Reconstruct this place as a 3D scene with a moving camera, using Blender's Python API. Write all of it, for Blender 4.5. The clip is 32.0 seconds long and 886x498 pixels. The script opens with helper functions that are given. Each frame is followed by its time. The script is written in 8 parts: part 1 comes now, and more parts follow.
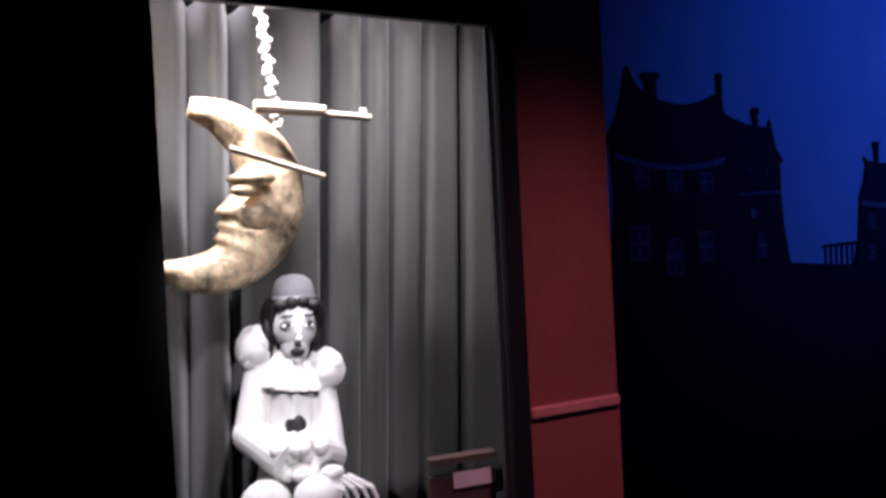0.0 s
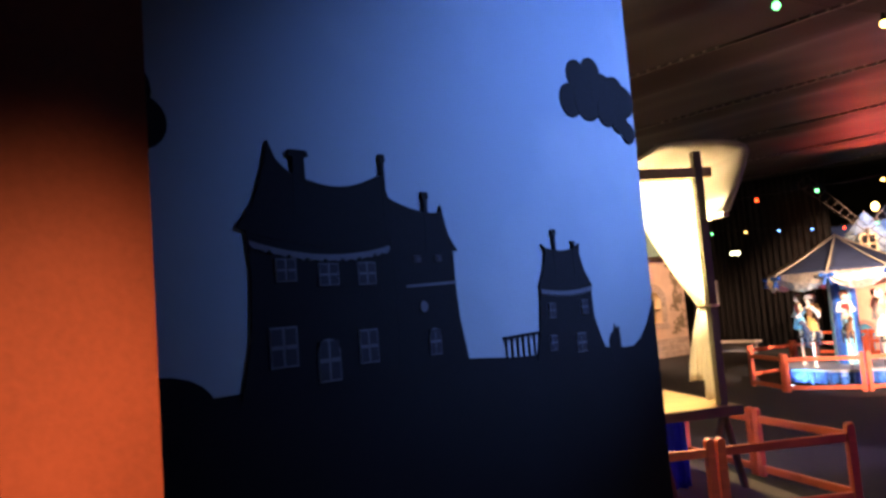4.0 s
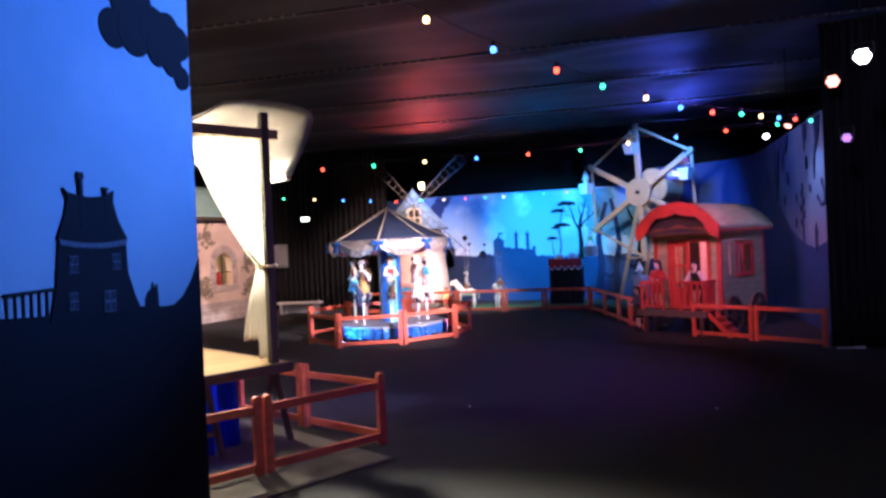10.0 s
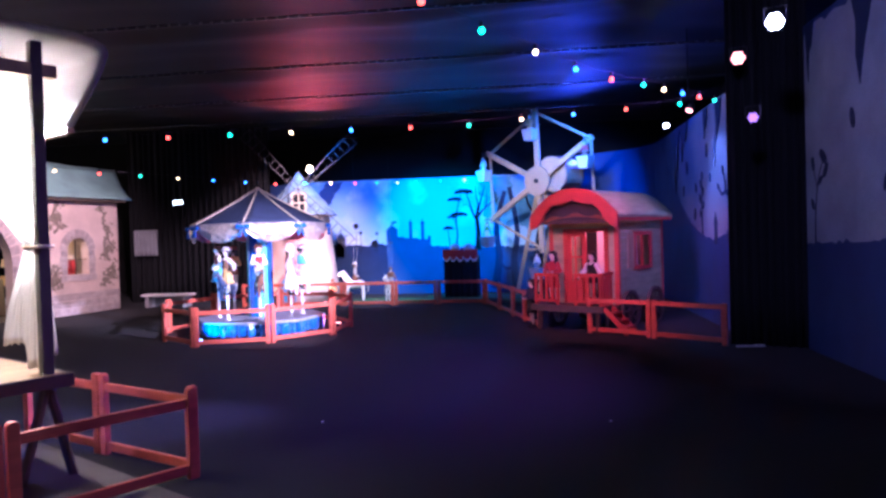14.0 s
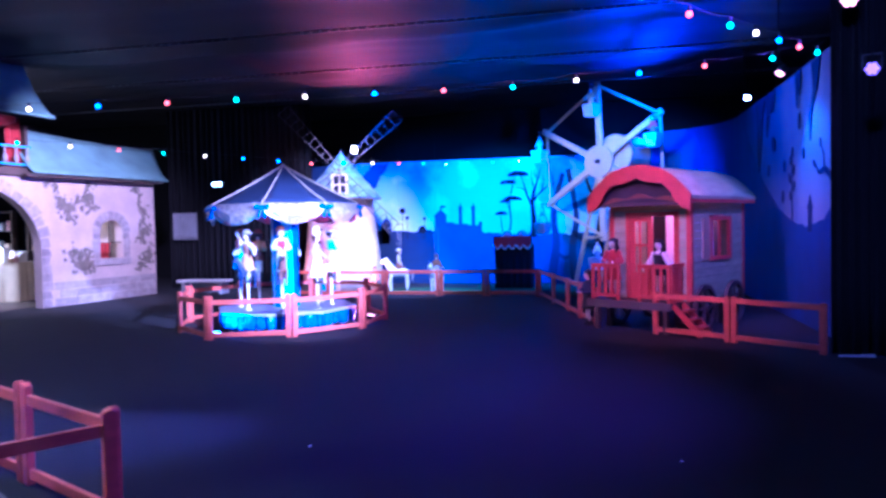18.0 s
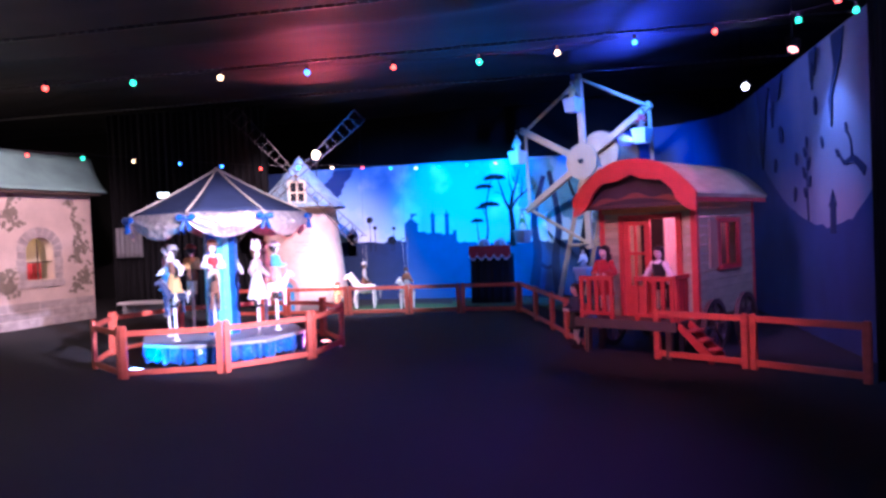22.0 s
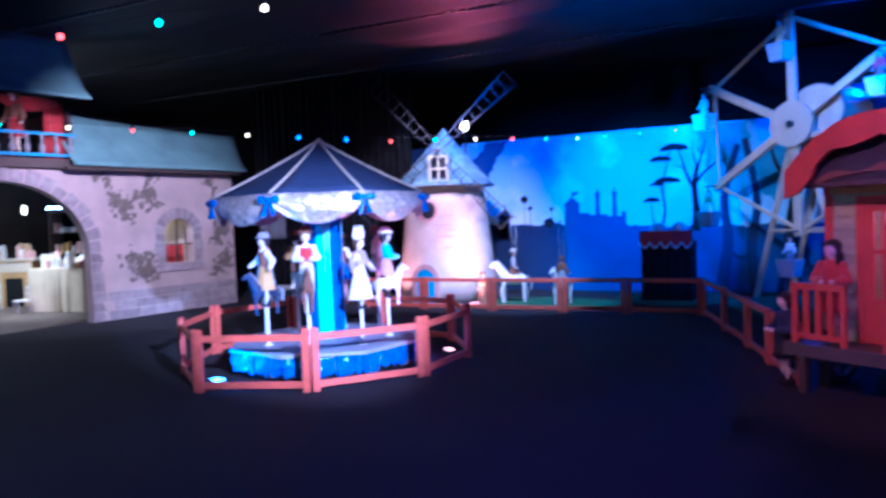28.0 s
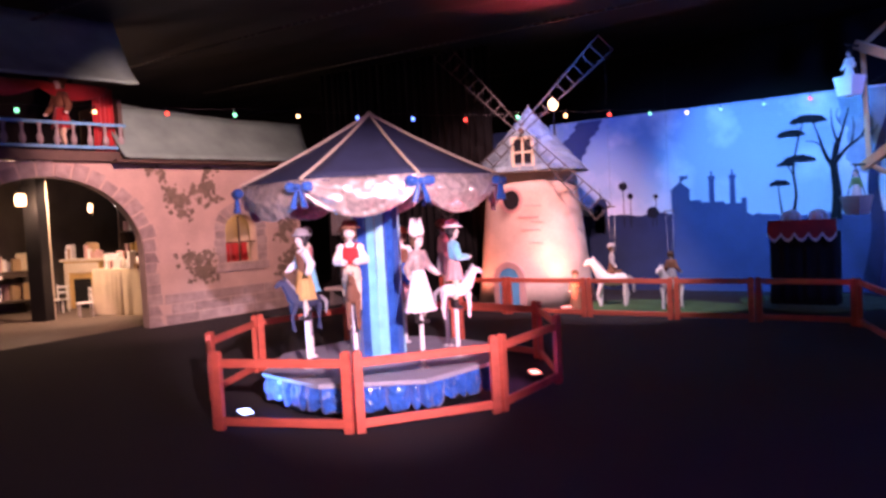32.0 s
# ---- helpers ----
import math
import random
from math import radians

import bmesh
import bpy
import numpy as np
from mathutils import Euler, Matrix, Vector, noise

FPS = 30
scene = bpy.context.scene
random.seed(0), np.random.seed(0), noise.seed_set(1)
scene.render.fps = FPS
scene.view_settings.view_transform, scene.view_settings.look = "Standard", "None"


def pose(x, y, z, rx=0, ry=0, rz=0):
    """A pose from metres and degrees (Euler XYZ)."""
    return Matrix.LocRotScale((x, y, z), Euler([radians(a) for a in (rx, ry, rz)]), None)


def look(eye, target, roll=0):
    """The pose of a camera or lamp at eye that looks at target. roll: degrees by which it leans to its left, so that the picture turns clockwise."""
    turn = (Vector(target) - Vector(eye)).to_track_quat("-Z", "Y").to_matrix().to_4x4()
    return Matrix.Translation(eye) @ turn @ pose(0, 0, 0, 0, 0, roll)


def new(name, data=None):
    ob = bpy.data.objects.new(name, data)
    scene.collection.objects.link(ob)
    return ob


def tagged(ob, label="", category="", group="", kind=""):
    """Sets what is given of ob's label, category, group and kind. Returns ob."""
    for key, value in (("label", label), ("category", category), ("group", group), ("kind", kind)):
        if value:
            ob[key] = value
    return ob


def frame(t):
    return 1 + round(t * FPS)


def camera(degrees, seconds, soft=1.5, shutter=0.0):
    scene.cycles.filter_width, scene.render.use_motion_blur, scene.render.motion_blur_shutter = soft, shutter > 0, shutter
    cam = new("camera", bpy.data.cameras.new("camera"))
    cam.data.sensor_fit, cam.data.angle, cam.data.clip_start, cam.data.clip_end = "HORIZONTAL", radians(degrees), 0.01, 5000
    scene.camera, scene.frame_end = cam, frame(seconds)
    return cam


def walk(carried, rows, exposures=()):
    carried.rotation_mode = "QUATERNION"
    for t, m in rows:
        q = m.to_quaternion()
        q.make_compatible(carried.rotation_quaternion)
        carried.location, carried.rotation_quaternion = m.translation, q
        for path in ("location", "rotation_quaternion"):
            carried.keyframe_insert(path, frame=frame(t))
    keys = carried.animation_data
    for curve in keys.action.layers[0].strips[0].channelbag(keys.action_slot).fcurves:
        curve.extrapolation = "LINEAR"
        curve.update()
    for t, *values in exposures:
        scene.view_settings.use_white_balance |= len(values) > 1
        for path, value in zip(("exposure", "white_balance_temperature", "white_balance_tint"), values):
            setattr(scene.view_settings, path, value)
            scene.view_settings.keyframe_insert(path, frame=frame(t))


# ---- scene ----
cam = camera(63.8, 32.0, soft=2.9, shutter=0.5)
PATH = [
    (0, (0.305, -4.307, 1.633), (-1.509, -3.467, 1.607), -2.8),
    (0.5, (0.319, -4.256, 1.676), (-1.472, -3.366, 1.699), -2.9),
    (1, (0.321, -4.189, 1.698), (-1.446, -3.252, 1.724), -2.0),
    (1.5, (0.339, -4.101, 1.701), (-1.421, -3.152, 1.751), -1.9),
    (2, (0.305, -4.021, 1.706), (-1.384, -2.953, 1.784), -1.9),
    (2.5, (0.299, -3.933, 1.64), (-1.319, -2.769, 1.8), -3.3),
    (5, (0.179, -3.608, 1.673), (-1.123, -2.094, 1.769), -3.1),
    (6, (0.183, -3.603, 1.672), (-0.825, -1.878, 1.754), -1.9),
    (7, (0.209, -3.584, 1.667), (-0.61, -1.761, 1.746), -1.7),
    (8, (0.237, -3.561, 1.657), (-0.441, -1.68, 1.735), -1.6),
    (8.5, (0.246, -3.549, 1.662), (-0.379, -1.65, 1.725), -2.0),
    (9, (0.273, -3.537, 1.663), (-0.27, -1.613, 1.718), -1.7),
    (9.5, (0.272, -3.515, 1.654), (-0.237, -1.581, 1.685), -2.0),
    (10, (0.275, -3.506, 1.63), (-0.235, -1.572, 1.62), -2.6),
    (10.5, (0.323, -3.422, 1.625), (-0.231, -1.5, 1.63), -2.1),
    (11, (0.395, -3.305, 1.59), (-0.124, -1.374, 1.537), -1.2),
    (11.5, (0.377, -3.153, 1.576), (-0.068, -1.204, 1.514), -1.9),
    (12, (0.349, -3.008, 1.569), (-0.033, -1.045, 1.545), -3.9),
    (12.5, (0.391, -2.845, 1.574), (0.007, -0.883, 1.534), -4.4),
    (13, (0.482, -2.666, 1.555), (0.104, -0.703, 1.515), -1.5),
    (13.5, (0.498, -2.44, 1.517), (0.188, -0.465, 1.445), -0.8),
    (14, (0.428, -2.223, 1.52), (0.171, -0.24, 1.48), -1.7),
    (14.5, (0.408, -2.067, 1.496), (0.104, -0.092, 1.406), -2.1),
    (16.5, (0.467, -1.335, 1.45), (0.044, 0.616, 1.32), -1.0),
    (17, (0.46, -1.204, 1.468), (-0.02, 0.735, 1.361), -1.3),
    (17.5, (0.527, -1.026, 1.461), (0.034, 0.911, 1.379), -1.1),
    (18, (0.528, -0.882, 1.442), (0.096, 1.069, 1.374), -1.2),
    (18.5, (0.461, -0.709, 1.466), (0.107, 1.257, 1.391), -2.3),
    (19, (0.455, -0.508, 1.439), (0.051, 1.45, 1.365), -2.4),
    (20, (0.49, -0.13, 1.455), (0.107, 1.832, 1.386), -1.8),
    (20.5, (0.437, 0.071, 1.442), (0.104, 2.042, 1.361), -2.5),
    (21, (0.421, 0.252, 1.442), (0.053, 2.217, 1.419), -3.0),
    (21.5, (0.449, 0.439, 1.45), (0.046, 2.398, 1.433), -2.3),
    (22, (0.446, 0.616, 1.427), (0.063, 2.579, 1.385), -2.4),
    (22.5, (0.406, 0.849, 1.428), (0.107, 2.826, 1.396), -3.2),
    (23, (0.412, 1.064, 1.434), (0.05, 3.031, 1.411), -3.2),
    (23.5, (0.457, 1.19, 1.448), (0.037, 3.145, 1.449), -2.5),
    (24, (0.474, 1.319, 1.437), (0.062, 3.275, 1.39), -3.2),
    (24.5, (0.423, 1.472, 1.432), (0.101, 3.446, 1.414), -3.9),
    (26.5, (0.451, 2.104, 1.454), (0.053, 4.064, 1.408), -2.7),
    (27, (0.396, 2.245, 1.491), (-0.011, 4.203, 1.483), -3.2),
    (27.5, (0.302, 2.46, 1.474), (-0.291, 4.369, 1.397), -3.2),
    (28, (0.324, 2.65, 1.5), (-0.531, 4.455, 1.414), -2.2),
    (28.5, (0.299, 2.803, 1.49), (-0.684, 4.54, 1.365), -2.9),
    (29, (0.2, 2.974, 1.486), (-0.788, 4.712, 1.407), -3.7),
    (29.5, (0.119, 3.17, 1.496), (-0.892, 4.893, 1.405), -3.2),
    (30, (0.103, 3.393, 1.498), (-0.971, 5.08, 1.444), -2.2),
    (30.5, (0.055, 3.572, 1.487), (-0.993, 5.273, 1.403), -2.0),
    (31, (-0.068, 3.727, 1.489), (-1.05, 5.469, 1.449), -3.3),
    (31.5, (-0.205, 3.872, 1.464), (-1.215, 5.593, 1.331), -3.0),
    (32, (-0.272, 4.074, 1.474), (-1.349, 5.757, 1.38), -3.1),
]
walk(cam, [(t, look(eye, target, roll)) for t, eye, target, roll in PATH], exposures=[
    (0.0, -2.1, 5100, 66), (1.0, -1.75, 4700, 70), (1.5, -1.5, 5000, 52), (2.0, -1.1, 4800, 28), (2.5, -0.95, 5900, 24), (3.6, -0.2, 7800, 16),
    (4.4, 1.2, 22000, -4), (5.3, 1.2, 38000, 6), (6.2, 0.75, 24000, 16), (7.0, 0.4, 8600, 26), (8.0, 0.25, 9000, 36), (9.0, 0.45, 7200, 14), (10.0, 0.35, 6500, 6), (11.0, 0.15, 6100, -10), (12.0, 0.15, 4750, -2), (13.0, 0.3, 3900, -4),
    (14.0, 0.6, 5100, 28), (14.5, 0.6, 5600, 32), (17.0, 0.8, 6700, 55), (18.0, 0.8, 3700, 34), (19.0, 0.8, 4450, 26), (20.0, 0.75, 3600, 6), (21.0, 0.7, 3850, 10), (22.0, 0.5, 5300, 26),
    (22.8, 0.9, 14500, 24), (23.5, 0.8, 14000, 28), (24.0, 0.45, 8800, 42), (24.5, 0.35, 7400, 34), (27.0, 0.4, 6500, 18), (28.0, 0.0, 3750, 12),
    (29.0, 0.1, 6300, 24), (30.0, 0.08, 8200, 34), (31.0, -0.05, 7700, 18), (32.0, -0.25, 7500, 56)])
# ---- world and lights ----
world = bpy.data.worlds.new("dark_hall")
scene.world = world
world.use_nodes = True
world.node_tree.nodes["Background"].inputs[0].default_value = (0.02, 0.03, 0.08, 1)
world.node_tree.nodes["Background"].inputs[1].default_value = 0.008


def spot(name, eye, target, energy, colour, degrees=50, size=0.08, blend=0.6):
    data = bpy.data.lights.new(name, "SPOT")
    data.energy, data.color, data.spot_size, data.spot_blend, data.shadow_soft_size = energy, colour, radians(degrees), blend, size
    ob = new(name, data)
    ob.matrix_world = look(eye, target)
    return ob


def point(name, eye, energy, colour, size=0.05):
    data = bpy.data.lights.new(name, "POINT")
    data.energy, data.color, data.shadow_soft_size = energy, colour, size
    ob = new(name, data)
    ob.location = eye
    return ob


# stage flood, warm white, behind the muslin curtains, and the blue glow under the floor
point("stage_flood_light", (-3.66, 2.55, 2.5), 90, (1.0, 0.84, 0.64), 0.06)
spot("stage_curtain_flood_light", (-3.7, 2.62, 2.52), (-2.78, 1.75, 2.05), 4200, (1.0, 0.92, 0.8), 58, blend=1.0)
spot("stage_floor_flood_light", (-3.7, 2.62, 2.52), (-3.5, 1.6, 0.7), 160, (1.0, 0.86, 0.68), 70, blend=0.9)
point("stage_left_flood_light", (-3.38, 1.46, 2.3), 55, (1.0, 0.88, 0.72), 0.05)
point("stage_under_light", (-3.7, 1.04, 0.34), 26, (0.06, 0.14, 1.0), 0.1)
# spots on the far backdrop and the ferris wheel
spot("backdrop_spot_light", (-1.7, 13.4, 4.1), (-1.9, 16.2, 2.2), 1500, (0.03, 0.4, 1.0), 62)
spot("backdrop_west_spot_light", (-4.6, 13.0, 4.2), (-4.2, 16.2, 2.0), 420, (0.06, 0.26, 1.0), 70)
spot("backdrop_side_spot_light", (1.4, 12.8, 4.1), (0.8, 16.2, 1.8), 650, (0.04, 0.2, 1.0), 90)
spot("wheel_spot_light", (-0.8, 10.2, 3.9), (0.6, 14.6, 2.5), 850, (0.85, 0.82, 1.0), 40)
spot("horse_spot_light", (-2.4, 11.4, 4.0), (-3.6, 14.1, 0.5), 1100, (0.85, 0.85, 1.0), 44)
# spots on the caravan, carousel, mill, cottage
spot("caravan_spot_light", (-0.7, 5.0, 3.8), (1.4, 8.8, 1.05), 490, (1.0, 0.26, 0.4), 44)
spot("caravan_side_spot_light", (2.3, 5.4, 3.7), (1.9, 9.4, 1.3), 300, (0.5, 0.25, 1.0), 44)
spot("carousel_spot_light", (2.0, 3.3, 2.95), (-3.95, 8.6, 0.85), 7400, (0.95, 0.78, 0.92), 22, blend=0.8)
spot("carousel_blue_floor_light", (-4.52, 7.72, 0.1), (-4.1, 8.7, 0.9), 60, (0.08, 0.4, 1.0), 110)
spot("carousel_pink_floor_light", (-2.98, 9.3, 0.1), (-3.9, 8.9, 1.0), 170, (1.0, 0.25, 0.4), 120)
spot("mill_floor_light", (-4.3, 13.66, 0.1), (-4.62, 14.4, 1.6), 190, (1.0, 0.3, 0.16), 80)
spot("mill_west_floor_light", (-6.0, 13.55, 0.1), (-5.7, 14.4, 1.5), 70, (1.0, 0.3, 0.16), 80)
spot("mill_spot_light", (-3.6, 11.4, 3.9), (-5.3, 14.4, 1.35), 1300, (1.0, 0.66, 0.66), 64)
spot("cottage_spot_light", (-6.0, 9.0, 3.9), (-9.8, 11.5, 1.6), 1400, (1.0, 0.62, 0.56), 68, blend=0.8)
point("shop_lamp_light", (-12.75, 10.4, 2.1), 170, (1.0, 0.76, 0.46), 0.15)
spot("shop_ceiling_lamp_light", (-12.4, 11.0, 2.75), (-12.9, 11.6, 0.6), 700, (1.0, 0.8, 0.52), 105, blend=1.0)
point("cottage_window_light", (-10.2, 12.4, 1.75), 9, (1.0, 0.7, 0.3), 0.05)
spot("balcony_spot_light", (-8.0, 8.9, 2.75), (-10.3, 9.9, 2.95), 110, (1.0, 0.5, 0.44), 36)
point("caravan_cabin_light", (1.5, 9.2, 1.45), 13, (1.0, 0.22, 0.34), 0.05)
# entrance: the painted panel and the red wall
spot("panel_spot_light", (0.9, 0.6, 3.7), (-1.73, -0.95, 2.45), 740, (0.09, 0.25, 1.0), 47, blend=1.0)
spot("red_wall_lamp_light", (0.1, -3.36, 3.6), (-1.12, -3.33, 0.72), 720, (1.0, 0.5, 0.36), 29, blend=1.0)
# red and blue washes thrown up at the cloth ceiling, and the dim spill over the floor
spot("ceiling_red_wash_light", (-5.2, 15.6, 2.6), (-4.4, 12.4, 4.8), 280, (1.0, 0.1, 0.1), 60)
spot("ceiling_blue_wash_light", (1.6, 15.4, 3.3), (-0.8, 9.0, 4.8), 330, (0.06, 0.1, 1.0), 110)
spot("floor_blue_wash_light", (2.58, 4.45, 3.25), (-3.2, 5.2, 0.0), 500, (0.4, 0.14, 1.0), 96, blend=1.0)
spot("violet_diode_lamp_light", (2.55, 5.64, 2.58), (-2.75, 3.45, 0.4), 1700, (0.42, 0.34, 1.0), 17)
spot("side_backdrop_spot_light", (2.7, 9.2, 3.3), (3.2, 8.9, 1.6), 60, (0.2, 0.35, 1.0), 80)
spot("side_backdrop_wash_light", (0.4, 7.2, 4.0), (3.2, 10.4, 2.3), 115, (0.4, 0.5, 1.0), 52)
spot("near_panel_wash_light", (1.0, 0.6, 3.9), (3.7, 4.6, 2.6), 240, (0.5, 0.45, 1.0), 62)
# ---- materials ----
def mat(name, colour, rough=0.6, metal=0.0, vary=0.18, scale=4.0, fine=60.0, bump=0.15, emit=0.0, sheen=0.0, obvary=0.0, stretch=(1, 1, 1)):
    """A surface with stains at one scale and grain at another; obvary shifts its shade from piece to piece."""
    m = bpy.data.materials.new(name)
    m.use_nodes = True
    nt = m.node_tree
    n, link, b = nt.nodes, nt.links.new, nt.nodes["Principled BSDF"]
    co = n.new("ShaderNodeTexCoord")
    mp = n.new("ShaderNodeMapping")
    mp.inputs["Scale"].default_value = stretch
    link(co.outputs["Object"], mp.inputs[0])
    big, small = n.new("ShaderNodeTexNoise"), n.new("ShaderNodeTexNoise")
    big.inputs["Scale"].default_value, big.inputs["Detail"].default_value = scale, 5
    small.inputs["Scale"].default_value, small.inputs["Detail"].default_value = fine, 3
    link(mp.outputs[0], big.inputs[0]), link(mp.outputs[0], small.inputs[0])
    add = n.new("ShaderNodeMath")
    add.operation = "MULTIPLY_ADD"
    link(small.outputs[0], add.inputs[0])
    add.inputs[1].default_value = 0.45
    link(big.outputs[0], add.inputs[2])
    ramp = n.new("ShaderNodeMapRange")
    ramp.inputs[1].default_value, ramp.inputs[2].default_value = 0.45, 1.0
    ramp.inputs[3].default_value, ramp.inputs[4].default_value = 1 - vary, 1 + vary
    link(add.outputs[0], ramp.inputs[0])
    value = ramp.outputs[0]
    if obvary:
        info = n.new("ShaderNodeObjectInfo")
        r2 = n.new("ShaderNodeMapRange")
        r2.inputs[3].default_value, r2.inputs[4].default_value = 1 - obvary, 1 + obvary
        link(info.outputs["Random"], r2.inputs[0])
        mul = n.new("ShaderNodeMath")
        mul.operation = "MULTIPLY"
        link(value, mul.inputs[0]), link(r2.outputs[0], mul.inputs[1])
        value = mul.outputs[0]
    mix = n.new("ShaderNodeVectorMath")
    mix.operation = "SCALE"
    mix.inputs[0].default_value = colour
    link(value, mix.inputs["Scale"])
    link(mix.outputs[0], b.inputs["Base Color"])
    b.inputs["Roughness"].default_value, b.inputs["Metallic"].default_value = rough, metal
    if sheen:
        b.inputs["Sheen Weight"].default_value = sheen
    if bump:
        bp = n.new("ShaderNodeBump")
        bp.inputs["Strength"].default_value, bp.inputs["Distance"].default_value = bump, 0.01
        link(add.outputs[0], bp.inputs["Height"])
        link(bp.outputs[0], b.inputs["Normal"])
    if emit:
        b.inputs["Emission Color"].default_value = (*colour, 1)
        b.inputs["Emission Strength"].default_value = emit
    return m


def see_through(m, share=0.5, tone=(0.95, 0.93, 0.88)):
    """Lets part of the light through a thin cloth."""
    nt = m.node_tree
    b, out = nt.nodes["Principled BSDF"], nt.nodes["Material Output"]
    tr, mix = nt.nodes.new("ShaderNodeBsdfTranslucent"), nt.nodes.new("ShaderNodeMixShader")
    tr.inputs[0].default_value = (*tone, 1)
    mix.inputs[0].default_value = share
    nt.links.new(b.outputs[0], mix.inputs[1]), nt.links.new(tr.outputs[0], mix.inputs[2])
    nt.links.new(mix.outputs[0], out.inputs[0])
    return m


def sky_paint(name, low, high, z0, z1, cloud=0.5):
    """Painted sky on a panel: two blues from z0 to z1 and brushed clouds."""
    m = mat(name, low, 0.85, vary=0.1)
    nt = m.node_tree
    n, link, b = nt.nodes, nt.links.new, nt.nodes["Principled BSDF"]
    co, sep = n.new("ShaderNodeTexCoord"), n.new("ShaderNodeSeparateXYZ")
    link(co.outputs["Object"], sep.inputs[0])
    rng = n.new("ShaderNodeMapRange")
    rng.inputs[1].default_value, rng.inputs[2].default_value = z0, z1
    link(sep.outputs[2], rng.inputs[0])
    mix = n.new("ShaderNodeMix")
    mix.data_type = "RGBA"
    mix.inputs["A"].default_value, mix.inputs["B"].default_value = (*low, 1), (*high, 1)
    link(rng.outputs[0], mix.inputs["Factor"])
    noise_big = n.new("ShaderNodeTexNoise")
    noise_big.inputs["Scale"].default_value, noise_big.inputs["Detail"].default_value = 1.1, 6
    link(co.outputs["Object"], noise_big.inputs[0])
    r = n.new("ShaderNodeMapRange")
    r.inputs[1].default_value, r.inputs[2].default_value, r.inputs[4].default_value = 0.5, 0.72, cloud
    link(noise_big.outputs[0], r.inputs[0])
    mix2 = n.new("ShaderNodeMix")
    mix2.data_type = "RGBA"
    mix2.inputs["B"].default_value = (0.75, 0.8, 0.85, 1)
    link(r.outputs[0], mix2.inputs["Factor"]), link(mix.outputs["Result"], mix2.inputs["A"])
    link(mix2.outputs["Result"], b.inputs["Base Color"])
    return m


def bulb_glass(name, colour, power):
    m = mat(name, colour, 0.2, vary=0.0, bump=0, emit=power)
    return m


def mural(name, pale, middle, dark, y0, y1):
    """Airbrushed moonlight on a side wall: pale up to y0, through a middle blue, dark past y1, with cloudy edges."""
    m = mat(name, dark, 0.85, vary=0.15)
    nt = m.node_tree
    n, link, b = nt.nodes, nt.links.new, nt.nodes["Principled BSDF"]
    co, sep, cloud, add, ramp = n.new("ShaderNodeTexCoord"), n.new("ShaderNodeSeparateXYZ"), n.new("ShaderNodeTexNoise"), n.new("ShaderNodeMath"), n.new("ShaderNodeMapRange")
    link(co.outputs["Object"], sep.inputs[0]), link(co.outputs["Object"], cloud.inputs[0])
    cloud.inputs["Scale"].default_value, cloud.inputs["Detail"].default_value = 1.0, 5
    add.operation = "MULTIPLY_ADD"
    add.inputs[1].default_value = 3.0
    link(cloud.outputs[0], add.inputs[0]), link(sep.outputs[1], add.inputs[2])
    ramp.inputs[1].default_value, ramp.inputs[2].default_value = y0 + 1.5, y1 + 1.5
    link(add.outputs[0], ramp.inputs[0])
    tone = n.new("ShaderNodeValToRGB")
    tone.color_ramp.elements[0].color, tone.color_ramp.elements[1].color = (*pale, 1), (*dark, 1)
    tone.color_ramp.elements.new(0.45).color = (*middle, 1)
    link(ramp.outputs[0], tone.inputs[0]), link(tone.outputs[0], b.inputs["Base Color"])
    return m


